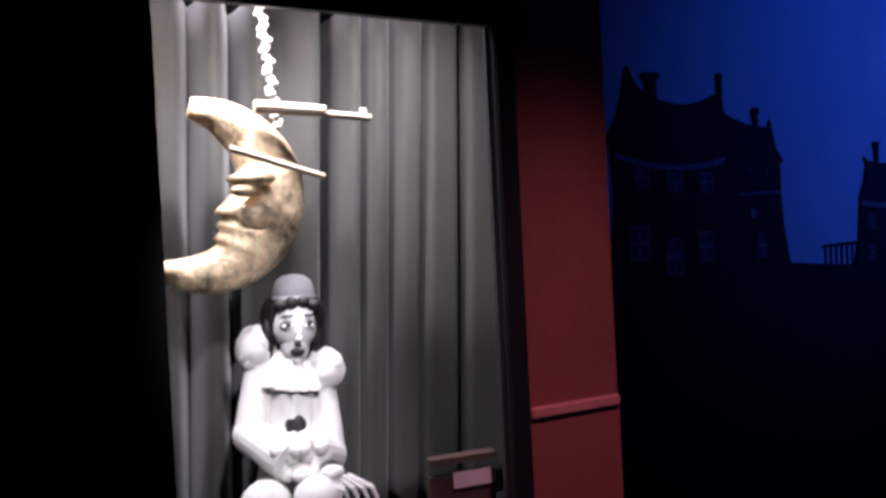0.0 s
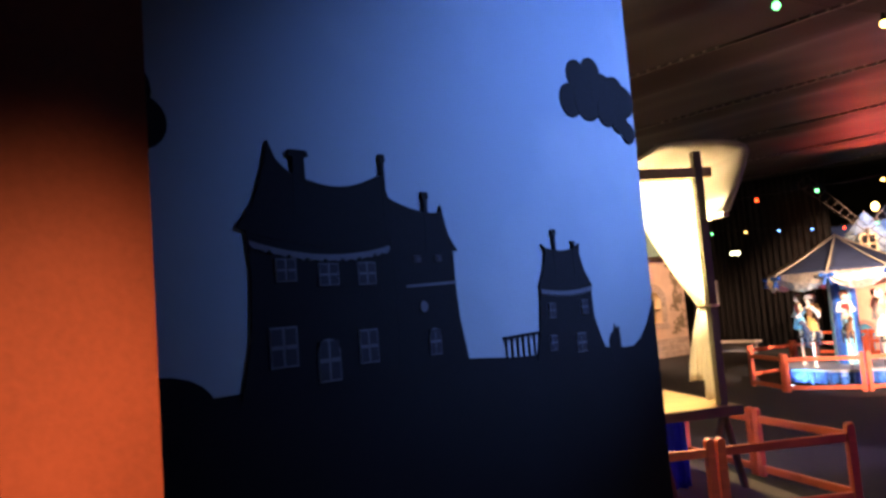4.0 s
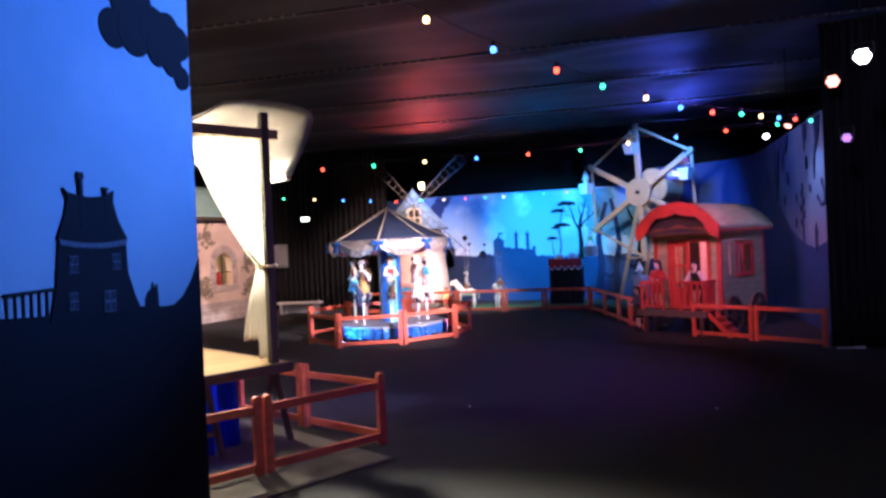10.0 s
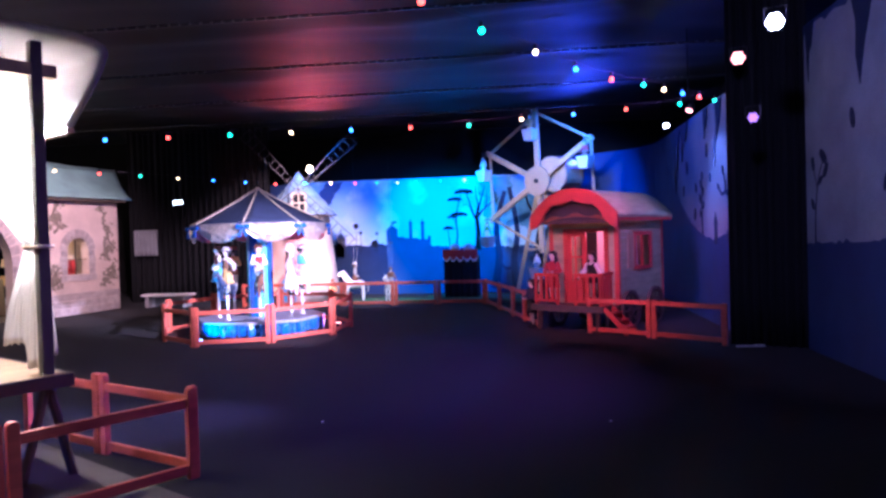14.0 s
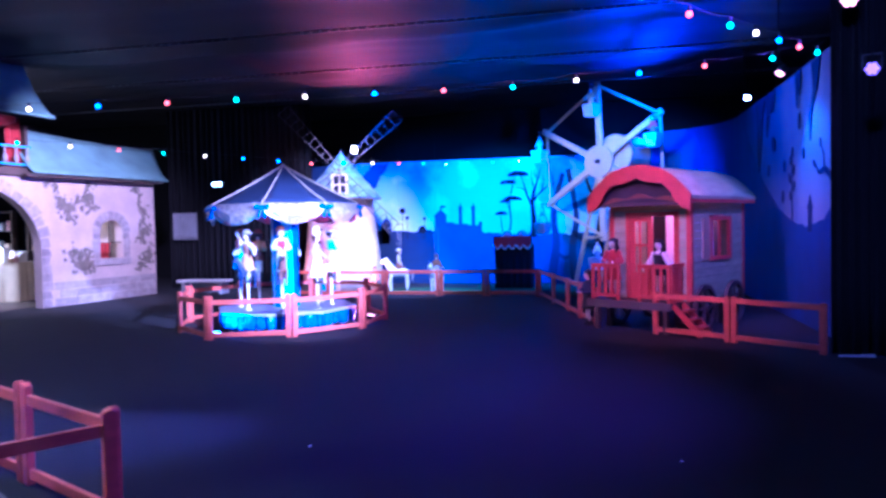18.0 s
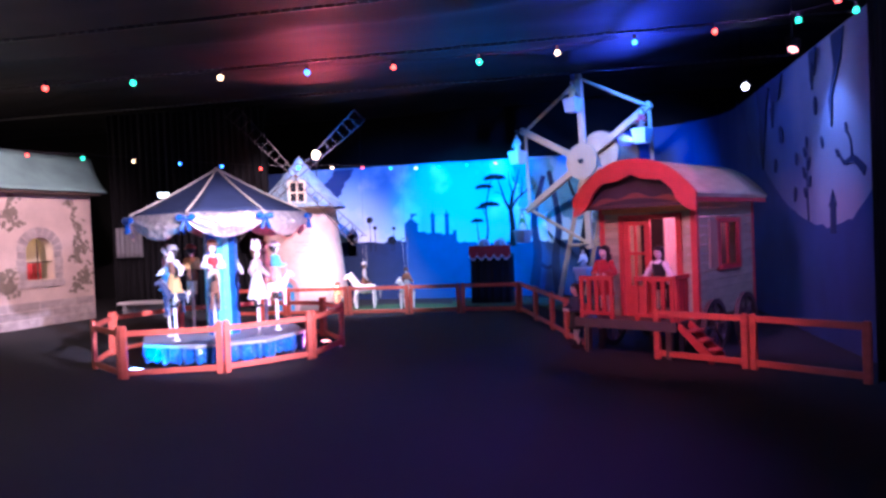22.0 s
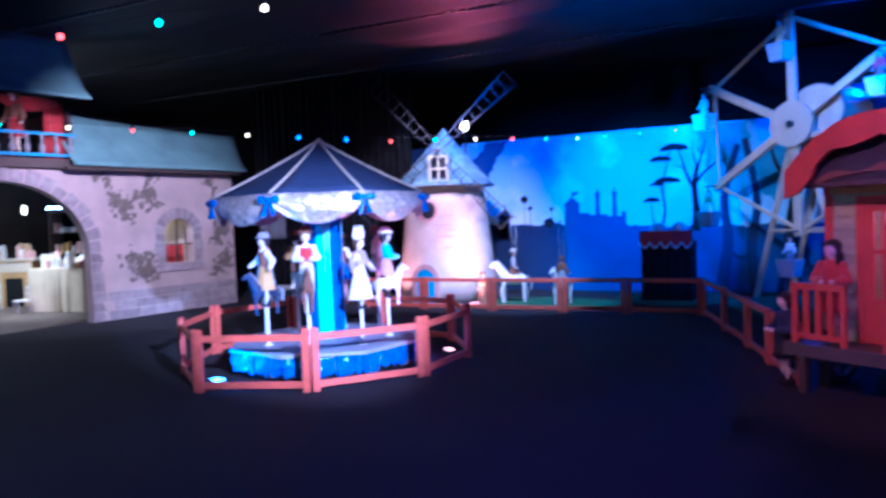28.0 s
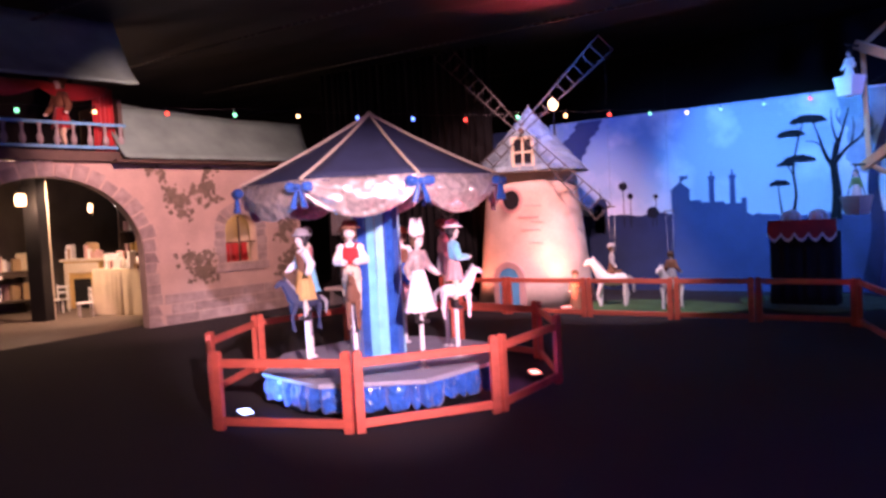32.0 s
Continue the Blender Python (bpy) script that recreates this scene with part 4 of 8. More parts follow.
ring = [(-5.3, 8.1), (-4.49, 7.47), (-3.457, 7.805), (-2.757, 8.65), (-2.72, 9.65), (-3.3, 10.5), (-4.4, 10.75), (-5.4, 10.1), (-5.75, 9.06)]
for a, b in zip(ring, ring[1:] + ring[:1]):
    fence_panel(a, b, group="fence round the carousel")
back = [(-6.2, 13.2), (-5.05, 13.2), (-3.82, 13.15), (-2.67, 13.16), (-1.72, 13.2), (-0.65, 13.14), (-0.3, 11.9), (0.0, 10.85), (0.22, 10.0), (0.47, 9.11)]
for a, b in zip(back, back[1:]):
    fence_panel(a, b, 0.54, group="fence along the back")
for a, b in (((1.17, 8.5), (2.0, 7.89)), ((2.0, 7.89), (2.83, 7.19))):
    fence_panel(a, b, 0.54, group="fence by the caravan")
for a, b in (((-3.69, 3.02), (-2.74, 2.575)), ((-2.74, 2.575), (-1.775, 2.12)), ((-1.775, 2.12), (-2.4, 1.2)), ((-2.4, 1.2), (-3.0, 0.3))):
    fence_panel(a, b, 0.59, group="fence round the stage")
# ---- dolls, one plain mesh each ----
def doll(name, label, at, rz, h, top, skirt, hair="hair", hat="", spread=0.5, group="dolls on the carousel", legs=True, ears=False, vest="", arms="down", hem=0.3, boots="hair", turn=0.0, long_hair=False):
    """A clothed doll h metres tall with its feet (or hem) at at."""
    bm = bmx()
    s = h
    z0 = hem if legs else 0.0
    if legs:
        for x, fwd in ((-0.05, 0.012), (0.055, -0.03)):
            knee = (x * s, fwd * s, 0.2 * s)
            tube(bm, (x * s, 0, 0.4 * s), knee, 0.042 * s, 0.032 * s, 10, 5)
            tube(bm, knee, (x * s, 0.015 * s, 0.05 * s), 0.032 * s, 0.024 * s, 10, 5)
            blob(bm, (x * s, -0.022 * s, 0.026 * s), 0.036 * s, 6, 2, (0.75, 1.6, 0.7))
            tube(bm, (x * s, 0.012 * s, 0.02 * s), (x * s, 0.012 * s, 0.12 * s), 0.029 * s, 0.033 * s, 10, 6)
    wide = 0.2 - 0.35 * (z0 - 0.1) if legs else 0.21
    mid = (z0 + 0.52) / 2
    lathe(bm, [(wide * s, z0 * s), ((wide * 0.86) * s, (z0 + 0.05) * s), ((wide * 0.45 + 0.05) * s, mid * s), (0.082 * s, 0.53 * s), (0.068 * s, 0.575 * s)], 48, slot=2, fold=0.13, folds=9, squash=0.85, turn=0.3)
    lathe(bm, [(0.07 * s, 0.555 * s), (0.082 * s, 0.61 * s), (0.094 * s, 0.68 * s), (0.092 * s, 0.73 * s), (0.06 * s, 0.775 * s), (0.03 * s, 0.79 * s)], 24, slot=1, squash=0.72)
    if vest:
        lathe(bm, [(0.088 * s, 0.52 * s), (0.08 * s, 0.56 * s), (0.09 * s, 0.62 * s), (0.1 * s, 0.69 * s), (0.094 * s, 0.725 * s), (0.07 * s, 0.752 * s)], 24, slot=7, squash=0.76)
        for sx in (-1, 1):
            tube(bm, (sx * 0.05 * s, -0.062 * s, 0.73 * s), (sx * 0.058 * s, 0.0, 0.775 * s), 0.014 * s, 0.014 * s, 8, 7)
    for sx in (-1, 1):
        if arms == "bent":
            elbow = Vector((sx * 0.145 * s, -0.02 * s, 0.6 * s))
            hand = Vector((sx * 0.045 * s, -0.17 * s, 0.59 * s))
        else:
            elbow = Vector((sx * (0.12 + 0.11 * spread) * s, 0.005 * s, (0.635 - 0.07 * (1 - spread)) * s))
            hand = Vector((sx * (0.135 + 0.2 * spread) * s, -0.075 * s, (0.55 - 0.09 * (1 - spread)) * s))
        tube(bm, (sx * 0.085 * s, 0, 0.73 * s), elbow, 0.04 * s, 0.046 * s, 12, 1)
        blob(bm, elbow, 0.045 * s, 1, 2)
        tube(bm, elbow, elbow.lerp(hand, 0.85), 0.044 * s, 0.032 * s, 12, 1)
        blob(bm, hand, 0.024 * s, 0, 2, (0.9, 1.3, 0.9))
        blob(bm, (sx * 0.092 * s, 0, 0.725 * s), 0.05 * s, 1, 2, (1, 0.95, 1.1))
    tube(bm, (0, 0, 0.77 * s), (0, 0, 0.83 * s), 0.026 * s, 0.024 * s, 10, 0)
    head = Matrix.Translation((0, 0, 0.88 * s)) @ Matrix.Rotation(radians(turn), 4, "Z")
    face = [((0, -0.006, 0.008), 0.068, 0, 3, (0.86, 0.95, 1.08)), ((0, -0.022, -0.03), 0.045, 0, 2, (0.85, 0.9, 1.0)), ((0, -0.07, -0.006), 0.011, 0, 2, (0.8, 1, 1.3)),
            ((0, 0.016, 0.03), 0.075, 3, 3, (1.0, 0.96, 0.95)), ((-0.058, 0.014, -0.015), 0.032, 3, 2, (0.6, 1, 1.7)), ((0.058, 0.014, -0.015), 0.032, 3, 2, (0.6, 1, 1.7)),
            ((-0.03, -0.052, 0.05), 0.026, 3, 2, (1.1, 0.7, 0.6)), ((0.03, -0.052, 0.05), 0.026, 3, 2, (1.1, 0.7, 0.6)), ((0, -0.06, 0.054), 0.022, 3, 2, (1.1, 0.6, 0.6)),
            ((-0.025, -0.064, 0.014), 0.0075, 6, 2, (1.2, 0.6, 0.8)), ((0.025, -0.064, 0.014), 0.0075, 6, 2, (1.2, 0.6, 0.8)), ((0, -0.0625, -0.034), 0.0085, 4, 2, (1.4, 0.6, 0.55))]
    if long_hair:
        face += [((0, 0.045, -0.1), 0.07, 3, 2, (1.0, 0.55, 2.0)), ((-0.06, 0.02, -0.1), 0.035, 3, 2, (0.7, 0.9, 2.8)), ((0.06, 0.02, -0.1), 0.035, 3, 2, (0.7, 0.9, 2.8))]
    for c, r, slot, sub_, st in face:
        blob(bm, head @ Vector([v * s for v in c]), r * s, slot, sub_, st)
    if hat == "crown":
        lathe(bm, [(0.068 * s, 0.925 * s), (0.076 * s, 0.97 * s), (0.06 * s, 1.03 * s)], 20, slot=4)
        for k in range(5):
            a = 2 * math.pi * k / 5
            tube(bm, (0.06 * s * math.cos(a), 0.06 * s * math.sin(a), 0.97 * s), (0.05 * s * math.cos(a), 0.05 * s * math.sin(a), 1.12 * s), 0.03 * s, 0.004 * s, 8, 4)
    elif hat:
        lathe(bm, [(0.115 * s, 0.935 * s), (0.112 * s, 0.947 * s), (0.078 * s, 0.953 * s), (0.075 * s, 0.99 * s), (0.06 * s, 1.012 * s), (0.02 * s, 1.02 * s)], 24, slot=4, fold=0.04, folds=3)
    if ears:
        for sx in (-1, 1):
            blob(bm, (sx * 0.035 * s, 0, 1.03 * s), 0.03 * s, 4, 2, (0.8, 0.5, 3.2))
    ob = part(name, bm, [M["porcelain"], M[top], M[skirt], M[hair], M["white" if hat == "crown" else hat or "crimson"], M["cream"], M[boots], M[vest or top]])
    ob.matrix_world = pose(*at, 0, 0, rz)
    return tagged(ob, label, "doll", group)


# ---- carousel ----
CX, CY = -4.03, 8.9
car = thing("carousel", "small fairground carousel with navy canopy and silver swags", "carousel", (CX, CY, 0))
R8 = [radians(-35 + 45 * k) for k in range(8)]
DZ0 = 0.29
bm = bmx()
lathe(bm, [(1.01, DZ0 - 0.04), (1.03, DZ0 - 0.032), (1.03, DZ0 - 0.006), (1.022, DZ0)], 8, turn=R8[0])
for f in bm.faces:
    f.smooth = False
part("deck", bm, M["deck"], car, "lilac painted eight-sided deck")
# gathered satin skirt: puffed lobes that hang clear of the carpet
bm = bmx()
n, nz = 720, 10
rows = []
for k in range(nz + 1):
    s = k / nz
    ring_ = []
    for i in range(n):
        a = 2 * math.pi * i / n
        c, q = math.cos(a), math.sin(a)
        w = noise.noise(Vector((7 * c, 7 * q, 0.3)))
        fold = abs(math.sin(16 * a + 3 * w + 0.5 * s * noise.noise(Vector((13 * c, 13 * q, 2)))))
        crumple = noise.noise(Vector((26 * c, 26 * q, 5 * s + 2 * w))) * 0.018 + noise.noise(Vector((55 * c, 55 * q, 9 * s))) * 0.01
        r = 0.925 / math.cos((a - R8[0]) % radians(45) - radians(22.5)) + (0.075 * fold ** 0.7 - 0.045 + 1.3 * crumple) * math.sin(math.pi * min(1, 0.12 + 0.75 * s)) ** 0.8
        low = 0.06 + 0.05 * (1 - fold) + 0.02 * noise.noise(Vector((9 * c, 9 * q, 7)))
        ring_.append(bm.verts.new((r * c, r * q, DZ0 - 0.038 - (DZ0 - 0.038 - low) * s)))
    rows.append(ring_)
for lo, hi in zip(rows, rows[1:]):
    for i in range(n):
        bm.faces.new((lo[i], lo[(i + 1) % n], hi[(i + 1) % n], hi[i])).smooth = True
thicken(part("skirt", bm, M["blue_satin"], car, "gathered royal blue satin skirt"))
bm = bmx()
lathe(bm, [(0.86, 0.0), (0.86, 0.25)], 32)
part("base", bm, M["metal"], car)
# centre column wrapped in satin strips
bm = bmx()
tube(bm, (0, 0, DZ0), (0, 0, 2.2), 0.178, 0.178, 20)
part("column", bm, M["navy"], car)
for k in range(16):
    a = 2 * math.pi * k / 16
    bm = bmx()
    m = Matrix.Rotation(a, 4, "Z") @ Matrix(((0, 0, 1, 0.181), (1, 0, 0, 0), (0, 1, 0, DZ0 + 0.002), (0, 0, 0, 1)))
    w0, w1 = (0.034, 0.04)
    slab(bm, [(-w1, 0), (w1, 0), (w0, 0.8), (w0, 1.56), (-w0, 1.56), (-w0, 0.8)], m, (0.022, 0.012, 0.017)[k % 3])
    part("column_strip", bm, M["teal_satin"] if k % 4 in (1, 2) else M["blue_satin"], car)
# canopy: eight sagging gores, ribs, swags and bows
EAVE, APEX, RC = 1.78, 2.35, 1.08
for k in range(8):
    a, b = R8[k], R8[k] + radians(45)
    bm = bmx()
    grid = []
    for i in range(7):
        s = i / 6
        row = []
        for j in range(7):
            u = j / 6
            p = Vector((math.cos(a), math.sin(a), 0)).lerp(Vector((math.cos(b), math.sin(b), 0)), u) * (RC * (1 - s) + 0.015)
            p.z = EAVE + (APEX - EAVE) * (0.86 * s + 0.14 * s ** 2) - 0.02 * math.sin(math.pi * u) * (1 - s)
            row.append(bm.verts.new(p))
        grid.append(row)
    for i in range(6):
        for j in range(6):
            bm.faces.new((grid[i][j], grid[i][j + 1], grid[i + 1][j + 1], grid[i + 1][j])).smooth = True
    thicken(part("canopy_gore", bm, M["navy"], car), 0.005)
    bm = bmx()
    p = Vector((math.cos(a), math.sin(a), 0))
    prev = None
    for i in range(7):
        s = i / 6
        q = p * (RC * (1 - s) + 0.02) + Vector((0, 0, EAVE + (APEX - EAVE) * (0.86 * s + 0.14 * s ** 2) + 0.008))
        if prev is not None:
            tube(bm, prev, q, 0.012, 0.012, 6)
        prev = q
    part("canopy_rib", bm, M["cream"], car, "cream braid over the canopy seam")
    # swag: hangs lower in the middle, gathered at the corners
    bm = bmx()
    pa, pb = p * (RC + 0.01), Vector((math.cos(b), math.sin(b), 0)) * (RC + 0.01)
    out = ((pa + pb) / 2).normalized()
    grid = []
    for i in range(15):
        s = i / 14
        row = []
        for j in range(41):
            u = j / 40
            drop = 0.1 + 0.19 * (math.sin(math.pi * u) ** 0.8)
            puff = 0.06 * math.sin(math.pi * min(1, s * 1.1)) * math.sin(math.pi * u) + 0.022 * noise.noise(Vector((7 * u + 3 * k, 5 * s + 4 * (u - 0.5) ** 2, k))) + 0.02 * noise.noise(Vector((17 * u + k, 12 * s, 2 + k)))
            q = pa.lerp(pb, u) + out * puff
            q.z = EAVE + 0.005 - drop * s
            row.append(bm.verts.new(q))
        grid.append(row)
    for i in range(14):
        for j in range(40):
            bm.faces.new((grid[i][j], grid[i][j + 1], grid[i + 1][j + 1], grid[i + 1][j])).smooth = True
    thicken(part("swag", bm, M["silver"], car, "crinkled silver lame swag"), 0.004)
    bm = bmx()
    tang = Vector((-math.sin(a), math.cos(a), 0))
    blob(bm, p * (RC + 0.062) + Vector((0, 0, EAVE - 0.05)), 0.026, 0, 2)
    bow = part("bow", bm, M["blue_satin"], car, "blue satin bow")
    for sgn in (-1, 1):
        bm = bmx()
        lathe(bm, [(0.01, 0.0), (0.024, 0.025), (0.038, 0.055), (0.04, 0.08), (0.028, 0.105), (0.008, 0.112)], 16, fold=0.12, folds=5)
        bmesh.ops.transform(bm, matrix=Matrix.Translation(p * (RC + 0.045) + Vector((0, 0, EAVE - 0.05))) @ (tang * sgn).to_track_quat("Z", "Y").to_matrix().to_4x4(), verts=bm.verts)
        part("bow_loop", bm, M["blue_satin"], bow)
        bm = bmx()
        tube(bm, p * (RC + 0.05) + tang * 0.012 * sgn + Vector((0, 0, EAVE - 0.06)), p * (RC + 0.055) + tang * 0.05 * sgn + Vector((0, 0, EAVE - 0.2)), 0.012, 0.024, 8)
        part("bow_tail", bm, M["blue_satin"], bow)
bm = bmx()
lathe(bm, [(1.0, 1.765), (0.3, 1.9), (0.14, 1.92)], 8, turn=R8[0])
part("canopy_lining", bm, M["lining"], car, "dark pink cloth lining")
bm = bmx()
blob(bm, (0, 0, 2.36), 0.03, 0, 2)
part("finial", bm, M["cream"], car)
RIDERS = [
    (-66, "white", "ochre", dict(vest="brown", spread=0.9, hat="felt_grey", hem=0.24), "doll in a white blouse and brown bodice on a white pole"),
    (-18, "white", "cream", dict(vest="crimson", arms="bent", hat="brown", hem=0.4, boots="navy"), "doll in a burgundy waistcoat and brown hat on a pole"),
    (28, "silver", "white", dict(hat="crown", hem=0.14, spread=0.55), "crowned doll in a long silvery white robe on a pole"),
    (74, "teal_satin", "pink", dict(hat="white", arms="bent", hem=0.34, turn=-15), "doll with a white beret and turquoise jacket on a pole"),
    (115, "pink", "felt_grey", dict(hem=0.3, spread=0.2), "bare-headed doll in a pink blouse on a pole"),
    (160, "white", "blue_satin", dict(vest="brown", hat="ochre", hem=0.28, spread=0.4), "doll in a white shirt and blue skirt on a pole"),
    (205, "ochre", "brown", dict(arms="bent", hat="brown", hem=0.36), "doll in an ochre jacket and brown hat on a pole"),
    (250, "cream", "teal_satin", dict(vest="crimson", hem=0.2, spread=0.3), "doll in a cream blouse and turquoise skirt on a pole")]
for k, (ang, top, skirt, more, label) in enumerate(RIDERS):
    a = radians(-52 + ang)
    x, y = 0.66 * math.cos(a), 0.66 * math.sin(a)
    bm = bmx()
    tube(bm, (x, y, DZ0), (x, y, 0.98), 0.019, 0.019, 12)
    lathe(bm, [(0.05, 0.0), (0.045, 0.012), (0.022, 0.02)], 14, (x, y, DZ0))
    pole = part("rider_pole", bm, M["white_paint"], car, "white painted rider pole")
    doll("doll", label, (CX + x, CY + y, 0.68 + 0.05 * math.sin(2.1 * k)), math.degrees(a) + 90 + 30 * math.sin(3 * ang), 0.74, top, skirt, "hair_brown" if k % 3 else "hair", **more)
# small wooden horses under some of the riders
def toy_horse(name, label, at, rz, h, body="white_paint", group="toy horses", rider=None):
    ob = thing(name, label, "toy horse", at, rz, group)
    s = h
    bm = bmx()
    blob(bm, (0, 0, 0.62 * s), 0.2 * s, 0, 2, (1.75, 0.8, 0.85))
    blob(bm, (0.2 * s, 0, 0.66 * s), 0.16 * s, 0, 2, (0.9, 0.75, 1))
    tube(bm, (0.24 * s, 0, 0.66 * s), (0.42 * s, 0, 0.98 * s), 0.13 * s, 0.075 * s, 10)
    part("body", bm, M[body], ob)
    bm = bmx()
    blob(bm, (0.47 * s, 0, 1.0 * s), 0.085 * s, 0, 2, (1.5, 0.75, 0.85))
    blob(bm, (0.58 * s, 0, 0.95 * s), 0.055 * s, 0, 1, (1, 0.8, 0.8))
    for sy in (-1, 1):
        blob(bm, (0.41 * s, sy * 0.04 * s, 1.09 * s), 0.03 * s, 0, 1, (0.6, 0.6, 1.6))
    part("head", bm, M[body], ob)
    for x, kick in ((0.24, 0.1), (0.27, -0.02), (-0.24, -0.08), (-0.27, 0.03)):
        sy = 1 if kick > 0 else -1
        bm = bmx()
        tube(bm, (x * s, sy * 0.09 * s, 0.55 * s), ((x + kick) * s, sy * 0.09 * s, 0.27 * s), 0.06 * s, 0.035 * s, 8)
        tube(bm, ((x + kick) * s, sy * 0.09 * s, 0.27 * s), ((x + kick * 0.4) * s, sy * 0.09 * s, 0.02 * s), 0.035 * s, 0.03 * s, 8)
        part("leg", bm, M[body], ob)
    bm = bmx()
    for k in range(6):
        t = k / 5
        blob(bm, ((0.2 + 0.2 * t) * s, 0, (0.83 + 0.24 * t) * s), 0.05 * s, 0, 1, (0.8, 0.5, 1.2))
    part("mane", bm, M["felt_grey"], ob)
    bm = bmx()
    tube(bm, (-0.33 * s, 0, 0.68 * s), (-0.45 * s, 0, 0.55 * s), 0.03 * s, 0.045 * s, 8)
    tube(bm, (-0.45 * s, 0, 0.55 * s), (-0.44 * s, 0, 0.3 * s), 0.045 * s, 0.015 * s, 8)
    part("tail", bm, M["felt_grey"], ob)
    bm = bmx()
    lathe(bm, [(0.185 * s, 0.0), (0.175 * s, 0.05 * s)], 16, (-0.02 * s, 0, 0.75 * s), squash=0.7)
    part("saddle", bm, M["brown"], ob)
    return ob


toy_horse("toy_horse", "white toy horse carrying a rider behind the fence", (-3.8, 14.15, 0.01), 200, 0.66, group="horses behind the fence")
doll("doll", "small helmeted rider doll in grey armour on a white horse", (-3.8, 14.15, 0.29), 110, 0.64, "felt_grey", "brown", "hair_brown", "felt_grey", 0.3, "riders behind the fence")
toy_horse("toy_horse", "pale toy horse with a rider beside the fence", (-2.92, 14.05, 0.01), 250, 0.56, group="horses behind the fence")
doll("doll", "small rider doll in a brown coat on a pale horse", (-2.92, 14.05, 0.23), 160, 0.6, "brown", "felt_grey", "hair_brown", "", 0.3, "riders behind the fence")
doll("doll", "small brown-robed doll standing beside the mill", (-4.28, 13.9, 0.0), 20, 0.56, "brown", "brown", "hair_brown", "brown", 0.15, "dolls by the mill", legs=False)
for x, y, z in ((-3.78, 14.15, 0.84), (-2.92, 14.05, 0.74)):
    strings = thing("puppet_control", "wooden puppet control bar with strings above a rider", "puppet control", (x, y, z), group="puppet controls")
    for k in (-1, 1):
        bm = bmx()
        tube(bm, (0.03 * k, 0, 0), (0.05 * k, 0, 0.62), 0.0014, 0.0014, 5)
        part("string", bm, M["white"], strings)
    bm = bmx()
    box(bm, (-0.07, -0.01, 0.62), (0.07, 0.01, 0.636))
    rounded(bm, 0.004, 1)
    part("bar", bm, M["dark_wood"], strings)
    bm = bmx()
    tube(bm, (0, 0, 0.636), (0, 0, 3.9 - z), 0.0015, 0.0015, 5)
    part("cord", bm, M["wire"], strings)
# small animals under four of the carousel riders
for k, body in ((0, "navy"), (1, "brown"), (3, "white_paint"), (5, "pink")):
    a = radians(-52 + RIDERS[k][0])
    toy_horse("toy_horse", "small cloth-covered toy horse on a carousel pole", (CX + 0.66 * math.cos(a), CY + 0.66 * math.sin(a), 0.6 + 0.05 * math.sin(2.1 * k)), math.degrees(a) + 30 * math.sin(3 * RIDERS[k][0]), 0.4, body, "horses on the carousel")
# ---- windmill ----
MX, MY = -5.3, 14.72
mill = thing("windmill", "pink plastered toy windmill with a pointed shingle cap", "windmill", (MX, MY, 0), -5)
bm = bmx()
lathe(bm, [(0.96, 0.0), (0.9, 0.4), (0.82, 1.1), (0.75, 1.75), (0.72, 2.1)], 40)
part("body", bm, M["mill"], mill)
rnd = random.Random(8)
shingle = None
for row in range(11):
    s0, s1 = row / 11, (row + 1.35) / 11
    for k in range(max(7, int(26 * (1 - s0)))):
        n_row = max(7, int(26 * (1 - s0)))
        a0, a1 = 2 * math.pi * (k + 0.5 * (row % 2)) / n_row, 2 * math.pi * (k + 0.94 + 0.5 * (row % 2)) / n_row
        if not 3.1 < (a0 % (2 * math.pi)) < 6.4:
            continue
        prof = lambda s: (0.93 * (1 - s) ** 1.08 + 0.012, 2.08 + 1.06 * s)
        (r0, z0), (r1, z1) = prof(s0), prof(min(1, s1))
        bm = bmx()
        lift = 0.02 + rnd.uniform(0, 0.012)
        pts = [((r0 + lift) * math.cos(a0), (r0 + lift) * math.sin(a0), z0), ((r0 + lift) * math.cos(a1), (r0 + lift) * math.sin(a1), z0), (r1 * math.cos(a1), r1 * math.sin(a1), z1), (r1 * math.cos(a0), r1 * math.sin(a0), z1)]
        lo = [bm.verts.new(p) for p in pts]
        hi = [bm.verts.new((p[0] * 1.004, p[1] * 1.004, p[2] + 0.012)) for p in pts]
        bm.faces.new(lo[::-1]), bm.faces.new(hi)
        for i in range(4):
            bm.faces.new((lo[i], lo[(i + 1) % 4], hi[(i + 1) % 4], hi[i]))
        part("shingle", bm, M["mill_roof"], mill)
bm = bmx()
lathe(bm, [(0.93, 2.07), (0.93 * 0.5, 2.6), (0.02, 3.13)], 32)
part("cap", bm, M["mill_roof"], mill)
bm = bmx()
tube(bm, (0, 0, 3.1), (0, 0, 3.2), 0.02, 0.005, 8)
part("finial", bm, M["wood"], mill)
# dormer with a four-pane window, facing the visitors
FA = radians(-67)
fx, fy = math.cos(FA), math.sin(FA)


def front(r, z, rot=0.0):
    """A plane that touches the mill's side at radius r and height z."""
    a = FA + rot
    return upright((r * math.cos(a), r * math.sin(a), z), (-math.sin(a), math.cos(a)), (math.cos(a), math.sin(a)))


